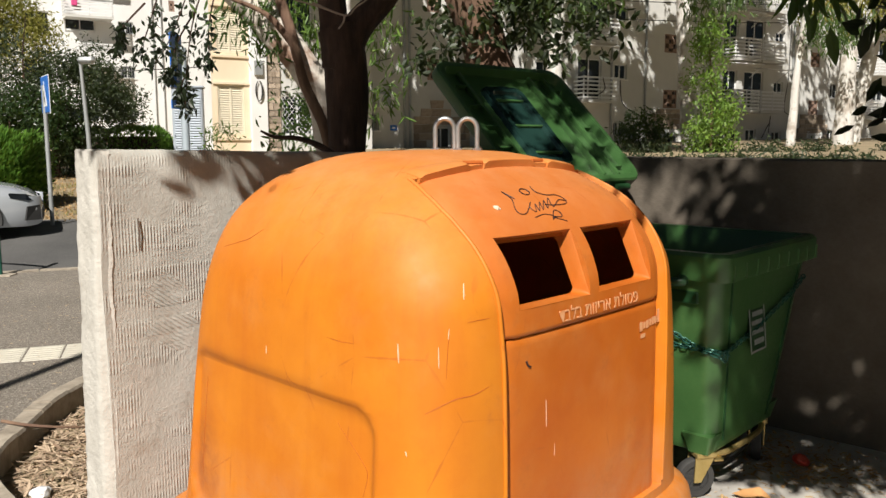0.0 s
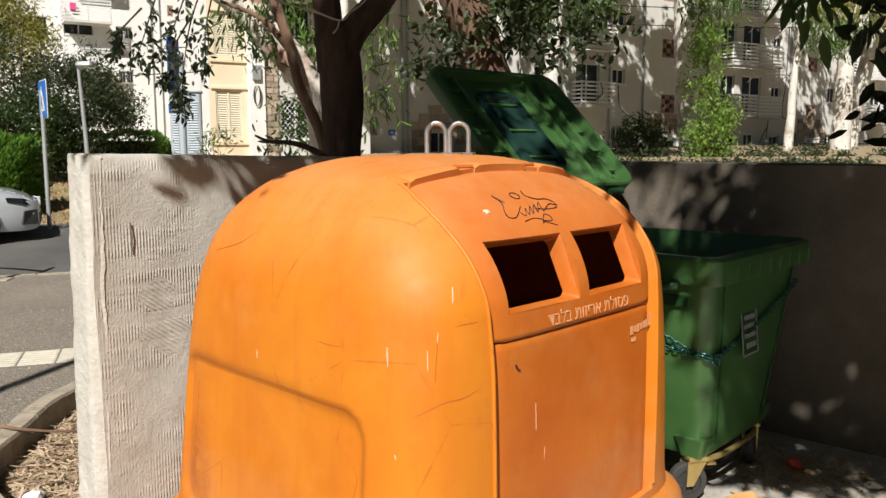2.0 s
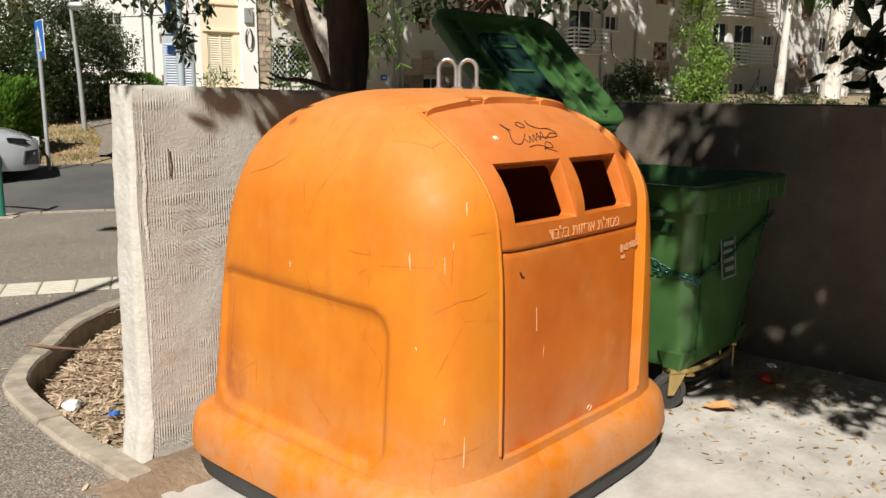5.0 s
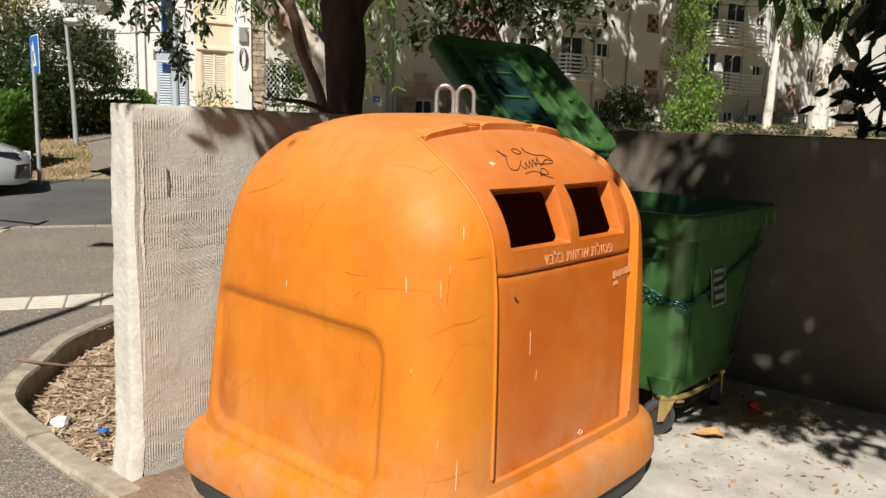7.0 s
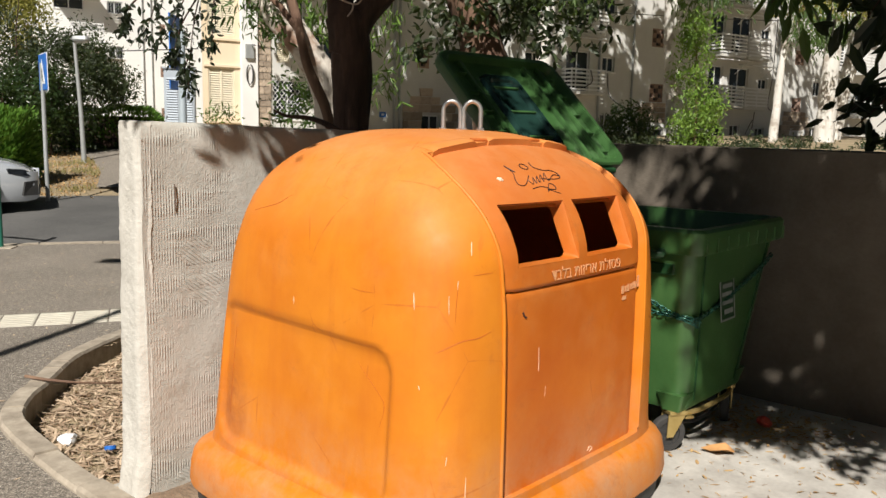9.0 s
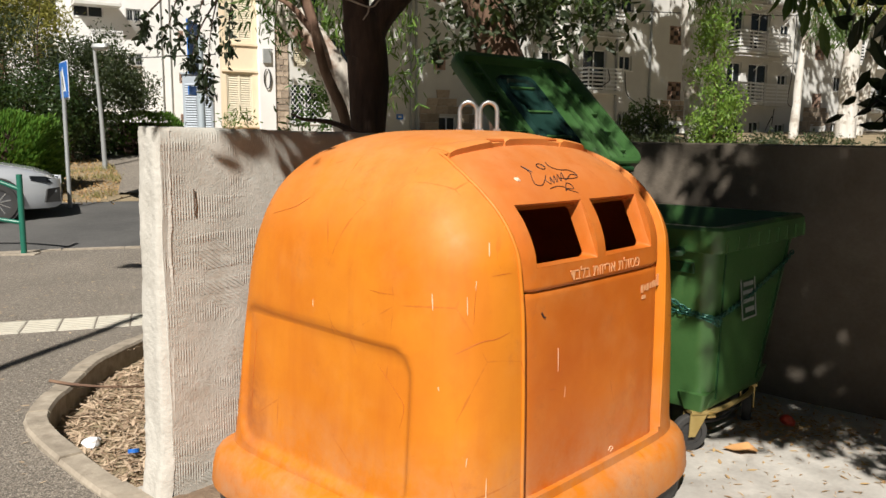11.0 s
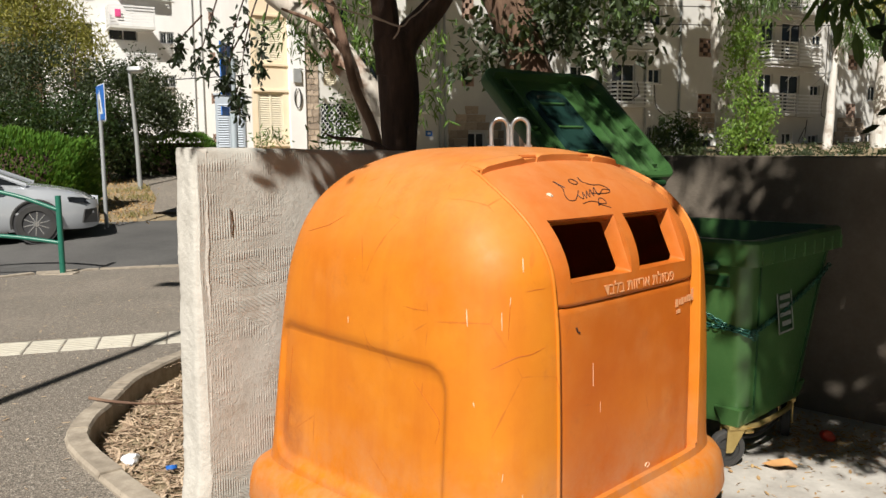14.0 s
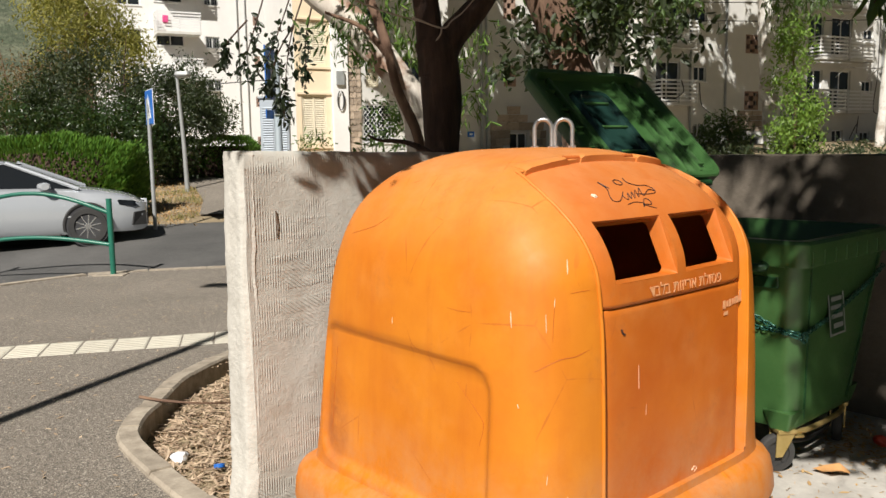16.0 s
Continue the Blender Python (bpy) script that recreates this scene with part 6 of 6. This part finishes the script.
def build_cream_house():
    o = (-10.638, 27.2)
    ob = thing("cream_house", pose(o[0], o[1], 0, 0, 0, 32.75), "white and cream block with closed shutters", "apartment building")
    front = [(3.16, 4.14, 4.85, 6.33, "shutter"), (3.16, 4.10, 2.03, 3.74, "shutter"), (3.16, 4.14, 7.7, 9.1, "shutter")]
    part("bay_wall", facade(3.02, 4.31, 0.8, 10.5, [w[:4] for w in front], 0.25), CREAMP, ob, "cream painted bay")
    part("bay_side", box(3.02, 3.2, 0.252, 4.0, 0.8, 10.5), WHITEP, ob, "white painted side")
    # dark sheet in place of the unlit room behind the shutters
    part("inside_wall", box(3.21, 4.3, 0.6, 0.7, 0.8, 10.4), SHADEDARK, ob)
    for w in front:
        add_window(ob, *w)
    for z in (1.85, 3.80, 4.72, 6.45, 7.5):
        part("ledge", box(2.98, 4.34, -0.06, 0.0, z - 0.05, z + 0.05, 0.01), CREAMP, ob)
    part("pillar", box(4.312, 4.93, -0.15, 3.0, 0.8, 10.5, 0.02), WHITEP, ob, "white pillar")
    rest = [(5.53, 6.75, 2.0, 3.45, "grille"), (5.69, 6.2, 4.04, 4.74, "shutter"), (7.2, 8.0, 4.2, 5.2, "plain"), (5.6, 6.8, 5.6, 7.0, "plain")]
    part("recessed_wall", facade(4.932, 9.2, 0.8, 10.5, [w[:4] for w in rest], 0.25), GREYP, ob)
    part("inside_wall", box(5.0, 9.1, 0.6, 0.7, 0.8, 10.4), SHADEDARK, ob)
    for w in rest:
        add_window(ob, *w)
    add_stones(ob, 4.95, 5.45, 0.9, 5.6, 12, lambda x, z: True, 0.36)
    part("roof", box(2.9, 9.3, -0.3, 5.0, 10.502, 10.8, 0.02), WHITEP, ob)
    # meter box and looped cables
    part("meter_box", box(4.45, 4.75, -0.25, -0.15, 4.1, 4.6, 0.01), POLE, ob, "grey meter box")
    bm = bmesh.new()
    for k in range(3):
        tube(smooth_path([(4.6 + 0.1 * math.sin(a) * (1 + 0.2 * k), -0.2 - 0.01 * k, 3.55 + 0.35 * math.cos(a)) for a in np.linspace(0.2, 6.0, 12)], 3), 0.012, 5, bm)
    part("cable", bm, BLACKPL, ob, "looped black cable")
    return ob


def build_white_flats():
    wins = []
    for k in range(-1, 4):
        dz = 2.55 * k
        wins += [(-0.25, 0.6, 5.55 + dz, 6.25 + dz, "barred"), (-3.1, -1.5, 5.6 + dz, 6.3 + dz, "plain"), (2.7, 3.05, 4.55 + 2.5 * k + 0.05, 5.19 + 2.5 * k + 0.05, "lattice"), (-5.3, -3.9, 5.3 + dz, 6.5 + dz, "plain"), (6.0, 7.2, 5.5 + dz, 6.5 + dz, "plain")]
    ob = house("white_flats", (-18.92, 48.9), -6.2, 14.0, 0.8, 16.0, 9.0, WHITEP, "sunlit white block of flats with barred windows", [w[:4] for w in wins])
    for w in wins:
        add_window(ob, *w)
    for z in (8.85, 11.6, 6.2):
        add_balcony(ob, -3.2, -0.7, z, z + 1.15, 1.2)
    for x in (1.7, 2.2, 5.2):
        add_pipe(ob, x, 1, 15.5, 0.03)
    fl = part("flower_pot", box(-2.9, -2.6, -1.45, -1.25, 9.3, 9.7, 0.03), plain("pink_bloom", (0.6, 0.05, 0.2), (0.75, 0.1, 0.3), 9, 0.7), ob, "pink flowers on a balcony")


build_grey_flats()
build_cream_house()
build_white_flats()


def build_hill():
    bm = bmesh.new()
    xs, ys = np.linspace(-420, -40, 40), np.linspace(150, 420, 24)
    g = [[bm.verts.new((x, y, 2 + 75 * math.exp(-((x + 210) / 120) ** 2) * min(1, (y - 150) / 130) + 5 * noise.noise(Vector((x / 25, y / 25, 0))))) for x in xs] for y in ys]
    for a, b in zip(g, g[1:]):
        for i in range(39):
            bm.faces.new((a[i], a[i + 1], b[i + 1], b[i]))
    n = Nodes("wooded_slope")
    col = n.mix(n.ramp(n.noise(0.12, 6, 0.7), 0.35, 0.65), (0.045, 0.065, 0.035), (0.17, 0.18, 0.12))
    n.bump(n.noise(0.2, 6, 0.7), 1.0, 3.0)
    tagged(link("backdrop_hill", bm, n.done(col, 0.95), True, 80), "distant wooded hillside", "hill", kind="structure")


build_hill()
path = bmesh.new()
rows = [[path.verts.new((x + dx, y, ground_z(y) + 0.05)) for dx in (-0.95, 0.95)] for x, y in PATH_LINE]
for a, b in zip(rows, rows[1:]):
    path.faces.new((a[0], a[1], b[1], b[0]))
tagged(link("path", path, ASPHALT), "narrow asphalt path up to the flats", "path", kind="structure")


# ---- street furniture ----
def build_signs():
    ob = thing("crossing_sign", pose(-6.95, 14.3, 0.26, 0, 0, 0), "blue and white crossing sign on a grey post", "road sign")
    part("post", tube([(0, 0, 0), (0, 0, 2.42)], 0.036, 14), POLE, ob, "", True)
    s = part("sign_plate", box(-0.31, 0.31, -0.012, 0.012, -0.31, 0.31, 0.01), BLUE, ob)
    s.matrix_local = pose(0.04, -0.05, 2.26, 0, 0, -55)
    part("triangle", prism([(-0.23, -0.2), (0.23, -0.2), (0.0, 0.23)], 0.013, 0.016), WHITESIGN, s).matrix_local = pose(0, 0, 0, 90, 0, 0)
    part("walker", prism([(-0.07, -0.17), (-0.03, -0.17), (0.0, -0.06), (0.05, -0.17), (0.09, -0.17), (0.03, -0.02), (0.03, 0.06), (-0.02, 0.06), (-0.03, -0.04)], 0.0165, 0.018), BLACKPL, s).matrix_local = pose(0, 0, 0, 90, 0, 0)
    part("border", box(-0.33, 0.33, 0.0125, 0.02, -0.33, 0.33), WHITESIGN, s)
    lamp = thing("street_lamp", pose(-8.68, 20.0, 0.70), "short grey street lamp with a flat head", "street lamp")
    part("post", tube([(0, 0, 0), (-0.03, 0.0, 1.2), (-0.12, 0.0, 2.95)], [0.062, 0.052, 0.038], 12), POLE, lamp, "", True)
    h = part("lamp_head", loft([round_rect(-0.14, 0.20, -0.10, 0.10, 0.06, 2.93), round_rect(-0.17, 0.24, -0.12, 0.12, 0.08, 2.97), round_rect(-0.15, 0.22, -0.10, 0.10, 0.08, 3.05)]), POLE, lamp, "", True)
    part("diffuser", box(-0.1, 0.17, -0.07, 0.07, 2.90, 2.932, 0.01), WHITEMET, h)
    p = thing("arrow_sign", pose(-4.1, 12.95, -0.05), "blue road sign seen edge-on on a pale blue pole", "road sign")
    part("post", tube([(0, 0, 0), (0, 0, 3.2)], 0.06, 14), plain("pale_blue_metal", (0.42, 0.50, 0.56), (0.52, 0.58, 0.62), 3, 0.45, 0.3, 0.05), p, "", True)
    s = part("sign_plate", box(-0.32, 0.32, -0.012, 0.012, -0.42, 0.42, 0.01), BLUE, p)
    s.matrix_local = pose(-0.09, -0.04, 3.0, 0, 0, 93)
    part("arrow", prism([(-0.04, -0.3), (0.04, -0.3), (0.04, 0.1), (0.14, 0.1), (0.0, 0.32), (-0.14, 0.1), (-0.04, 0.1)], 0.013, 0.016), WHITESIGN, s).matrix_local = pose(0, 0, 0, 90, 0, 0)
    s2 = part("small_plate", box(-0.2, 0.2, -0.01, 0.01, -0.07, 0.07, 0.005), BLUE, p)
    s2.matrix_local = pose(-0.1, -0.05, 2.33, 0, 0, 85)


def build_cabinet():
    ob = thing("utility_cabinet", pose(-7.3, 23.3, 0.95, 0, 0, 12), "blue-grey louvred metal utility cabinet", "cabinet")
    part("body", box(-0.42, 0.42, 0, 0.5, 0, 2.3, 0.015), GREYMET, ob)
    for x in (-0.2, 0.2):
        d = part("door", box(x - 0.19, x + 0.19, -0.025, 0.0, 0.08, 2.25, 0.006), GREYMET, ob)
        for k in range(26):
            part("louvre", loft([[(x - 0.15, -0.03, 0.25 + k * 0.07), (x + 0.15, -0.03, 0.25 + k * 0.07)], [(x - 0.15, -0.055, 0.26 + k * 0.07), (x + 0.15, -0.055, 0.26 + k * 0.07)], [(x - 0.15, -0.026, 0.305 + k * 0.07), (x + 0.15, -0.026, 0.305 + k * 0.07)]], closed=False), GREYMET, d)
    part("roof", box(-0.46, 0.46, -0.06, 0.56, 2.3, 2.35, 0.01), GREYMET, ob)


def build_rail():
    ob = thing("guard_rail", pose(-5.74, 10.32, 0, 0, 0, 5), "green painted tubular pavement guard rail", "railing")
    part("post", tube([(0, 0, -0.02), (0, 0, 1.06)], 0.038, 14), RAILGREEN, ob, "", True)
    part("post", tube([(-2.2, 0, -0.02), (-2.2, 0, 1.06)], 0.038, 14), RAILGREEN, ob, "", True)
    for z0, z1 in ((0.86, 0.34), (0.42, 0.14)):
        pts = [(-2.2 * t, 0, z0 + z1 * math.sin(math.pi * t) * 0.85) for t in np.linspace(0, 1, 16)]
        part("rail", tube(pts, 0.028, 10), RAILGREEN, ob, "", True)
    part("footing", box(-0.25, 0.18, -0.12, 0.12, -0.05, 0.016, 0.01), KERBMAT, ob, "pale concrete footing")


def build_car():
    ob = thing("parked_car", pose(-7.66, 13.33, 0.17, 0, 0, 25.0), "silver saloon car parked across the road", "car")
    def ring(x, top, half, low=0.20, belt=None):
        b = belt or top - 0.05
        pts = [(x, -half * 0.90, low), (x, -half * 0.97, low + 0.10), (x, -half, 0.48), (x, -half * 0.985, 0.68), (x, -half * 0.93, b), (x, -half * 0.80, top), (x, -half * 0.35, top + 0.02)]
        return pts + [(x, -y, z) for _, y, z in pts[::-1]]
    st = [(-4.05, 0.95, 0.74, 0.40), (-3.95, 1.04, 0.82, 0.28), (-3.4, 1.04, 0.88, 0.22), (-2.4, 0.98, 0.89, 0.18), (-1.2, 0.97, 0.89, 0.18), (-0.55, 0.97, 0.885, 0.18), (-0.2, 0.94, 0.88, 0.19), (0.2, 0.88, 0.87, 0.2),
          (0.5, 0.82, 0.84, 0.2), (0.72, 0.74, 0.78, 0.2), (0.86, 0.64, 0.70, 0.22), (0.93, 0.50, 0.62, 0.26)]
    bm = loft([ring(x, t, h, low) for x, t, h, low in st])
    bmesh.ops.recalc_face_normals(bm, faces=bm.faces)
    part("body", bm, CARPAINT, ob, "", True, 45)
    # cabin: glass below, roof above
    g = bmesh.new()
    loft([[(-3.55, -0.70, 1.02), (-0.15, -0.74, 0.95), (-0.15, 0.74, 0.95), (-3.55, 0.70, 1.02)], [(-2.85, -0.60, 1.36), (-1.2, -0.60, 1.385), (-1.2, 0.60, 1.385), (-2.85, 0.60, 1.36)]], g)
    part("greenhouse", g, CARGLASS, ob, "dark car windows")
    r = bmesh.new()
    loft([[(-3.0, -0.615, 1.335), (-1.12, -0.615, 1.365), (-1.12, 0.615, 1.365), (-3.0, 0.615, 1.335)], [(-2.8, -0.57, 1.40), (-1.35, -0.57, 1.42), (-1.35, 0.57, 1.42), (-2.8, 0.57, 1.40)], [(-2.6, -0.4, 1.435), (-1.6, -0.4, 1.445), (-1.6, 0.4, 1.445), (-2.6, 0.4, 1.435)]], r)
    part("roof", r, CARPAINT, ob, "", True, 60)
    for y in (-1, 1):
        part("pillar", tube([(-0.12, y * 0.755, 0.94), (-1.2, y * 0.615, 1.385)], 0.035, 8), CARPAINT, ob, "", True)
        part("pillar", tube([(-1.75, y * 0.755, 0.95), (-1.85, y * 0.615, 1.38)], 0.03, 8), BLACKPL, ob, "", True)
        part("mirror", loft([[(-0.62 + 0.1 * c, y * 0.80 + 0.02 * s, 0.985 + 0.055 * s) for c, s in ((math.cos(a), math.sin(a)) for a in np.linspace(0, 6.28, 13)[:-1])], [(-0.62 + 0.11 * c, y * 0.92, 0.995 + 0.07 * s) for c, s in ((math.cos(a), math.sin(a)) for a in np.linspace(0, 6.28, 13)[:-1])],
                             [(-0.60 + 0.07 * c, y * 1.0, 0.995 + 0.05 * s) for c, s in ((math.cos(a), math.sin(a)) for a in np.linspace(0, 6.28, 13)[:-1])]][::y]), CARPAINT, ob, "", True, 60)
    for x in (0.0, -2.70):
        for y in (-0.80, 0.80):
            t = disc(0.315, -0.1, 0.1, 40, None, 0.215)
            t.transform(Matrix.Translation((x, y, 0.315)))
            w = part("wheel", t, BLACKPL, ob, "black tyre", True)
            h = disc(0.225, -0.06, 0.06, 40, None, 0.19)
            for k in range(10):
                box(-0.012, 0.012, -0.085, 0.085, 0.03, 0.20, 0.004, h, 1)
                bmesh.ops.rotate(h, verts=h.verts[-24:], cent=(0, 0, 0), matrix=Matrix.Rotation(k * 2 * math.pi / 10 + 0.1, 3, "Y"))
            hub = disc(0.045, -0.09, 0.09, 16)
            hub.transform(Matrix.Translation((x, y, 0.315)))
            h.transform(Matrix.Translation((x, y, 0.315)))
            part("rim", h, CHROME, w, "ten-spoke alloy rim", False)
            part("hub_cap", hub, CHROME, w)
            # dark ring and disc paint the shade of the hollow round the wheel
            a = bmesh.new()
            pts = [(x + 0.365 * math.cos(t), y * 1.095, 0.33 + 0.365 * math.sin(t)) for t in np.linspace(-0.25, math.pi + 0.25, 24)]
            tube(pts, 0.026, 6, a)
            part("wheel_arch", a, BLACKPL, ob, "", True)
            dk = disc(0.35, -0.03, 0.03, 30)
            dk.transform(Matrix.Translation((x, y * 1.062, 0.33)))
            part("wheel_well", dk, SHADEDARK, ob)
    for y in (-1, 1):
        hl = bmesh.new()
        loft([[(0.50, y * 0.835, 0.66), (0.50, y * 0.82, 0.74), (0.46, y * 0.80, 0.72)], [(0.72, y * 0.80, 0.63), (0.72, y * 0.765, 0.72), (0.68, y * 0.75, 0.70)], [(0.89, y * 0.66, 0.59), (0.88, y * 0.64, 0.65), (0.84, y * 0.62, 0.64)]], hl)
        part("headlight", hl, CARGLASS, ob, "dark headlight")
        fg = bmesh.new()
        loft([[(0.70, y * 0.80, 0.30), (0.74, y * 0.80, 0.52), (0.72, y * 0.78, 0.52), (0.68, y * 0.78, 0.30)], [(0.92, y * 0.66, 0.30), (0.915, y * 0.66, 0.54), (0.88, y * 0.64, 0.54), (0.88, y * 0.64, 0.30)]], fg)
        part("bumper_vent", fg, BLACKPL, ob)
    part("grille", box(0.88, 0.945, -0.45, 0.45, 0.28, 0.46, 0.02), BLACKPL, ob)
    part("sill", box(-2.3, -0.42, -0.86, 0.86, 0.16, 0.20, 0.01), BLACKPL, ob)
    for x, z in ((-1.0, 0.80), ):
        for y in (-0.905, 0.905):
            part("door_handle", box(x - 0.95, x - 0.75, y - 0.012, y + 0.012, z, z + 0.03, 0.006), CARPAINT, ob)


def build_cables():
    for a, b, sag in (((-40, 26, 7.0), (-6.6, 29.6, 4.55), 1.4), ((-6.6, 29.6, 4.6), (-2.0, 34.0, 5.2), 0.3), ((-10, 36, 9.2), (30, 44, 9.0), 0.8), ((-10, 36, 8.5), (30, 44, 8.2), 0.9)):
        pts = [Vector(a).lerp(Vector(b), t) - Vector((0, 0, sag * 4 * t * (1 - t))) for t in np.linspace(0, 1, 16)]
        tagged(link("overhead_cable", tube(pts, 0.02, 5), BLACKPL, True), "thin black overhead cable", "cable")


def build_lamp_pole():
    ob = thing("lamp_pole", pose(-4.42, -0.45, 0.0), "tall slim steel lamp pole at the pavement edge", "street lamp")
    part("post", tube([(0, 0, 0), (0, 0, 4), (0, 0, 9.2)], [0.075, 0.06, 0.045], 14), POLE, ob, "", True)
    part("arm", tube(smooth_path([(0, 0, 9.1), (-0.3, 0.1, 9.5), (-1.2, 0.4, 9.7)]), 0.03, 8), POLE, ob, "", True)
    part("lamp_head", box(-1.8, -1.1, 0.3, 0.55, 9.64, 9.76, 0.03), POLE, ob)


build_signs()
build_lamp_pole()
build_cabinet()
build_rail()
build_car()
build_cables()


# ---- small things on the yard floor ----
def yard_xy(u, w):
    return (YARD @ Vector((u, w, 0))).to_2d()


def build_litter():
    rng = random.Random(77)
    spots = []
    for _ in range(900):
        u, w = rng.uniform(3.0, 4.7), rng.uniform(-1.0, 1.8)
        spots.append((*yard_xy(u, w), 0.02))
    for _ in range(900):
        u, w = rng.gauss(4.25, 0.2), rng.gauss(1.38, 0.22)
        if u < 4.68:
            spots.append((*yard_xy(u, w), 0.02))
    for name, mat, n, size, slim, label in (("dry_leaves", TANLIT, 0, 0.05, 0.35, "small brown leaves on the concrete"), ("yellow_leaves", STRAW, 1, 0.04, 0.2, "narrow yellow leaves on the concrete")):
        o = leaves(name, spots[n::2], size, mat, None, slim, 0.0, 90 + n, 0.3)
        for v in o.data.vertices:
            v.co.z = 0.006 + abs(v.co.z - 0.02) * 0.25
        tagged(o, label, "litter")
    # big fallen leaf
    bm = bmesh.new()
    out = [(0.0, -0.02), (0.05, -0.06), (0.13, -0.055), (0.20, 0.0), (0.14, 0.03), (0.10, 0.075), (0.05, 0.05), (0.0, 0.02)]
    c = bm.verts.new((0.09, 0, 0.02))
    vs = [bm.verts.new((x, y, 0.012 + 0.03 * abs(y) / 0.06 + 0.01 * math.sin(x * 40))) for x, y in out]
    for a, b in zip(vs, vs[1:] + vs[:1]):
        bm.faces.new((c, a, b))
    bmesh.ops.subdivide_edges(bm, edges=bm.edges, cuts=2, use_grid_fill=True)
    leaf = link("fallen_leaf", bm, plain("tan_leaf", (0.42, 0.20, 0.07), (0.58, 0.32, 0.13), 20, 0.7), True, 80)
    leaf.matrix_world = pose(1.50, 3.62, 0.005, 0, 0, 165) @ Matrix.Scale(0.85, 4)
    tagged(leaf, "large curled tan leaf on the concrete", "leaf")
    bm = bmesh.new()
    bmesh.ops.create_icosphere(bm, subdivisions=3, radius=0.04)
    for v in bm.verts:
        v.co += v.co * 0.4 * noise.noise(v.co * 28)
        v.co.z *= 0.75
    can = link("crushed_wrapper", bm, plain("red_foil", (0.50, 0.03, 0.02), (0.62, 0.10, 0.06), 18, 0.35), True, 30)
    can.location = (1.83, 4.05, 0.034)
    tagged(can, "crumpled red wrapper among dry leaves", "litter")


build_litter()
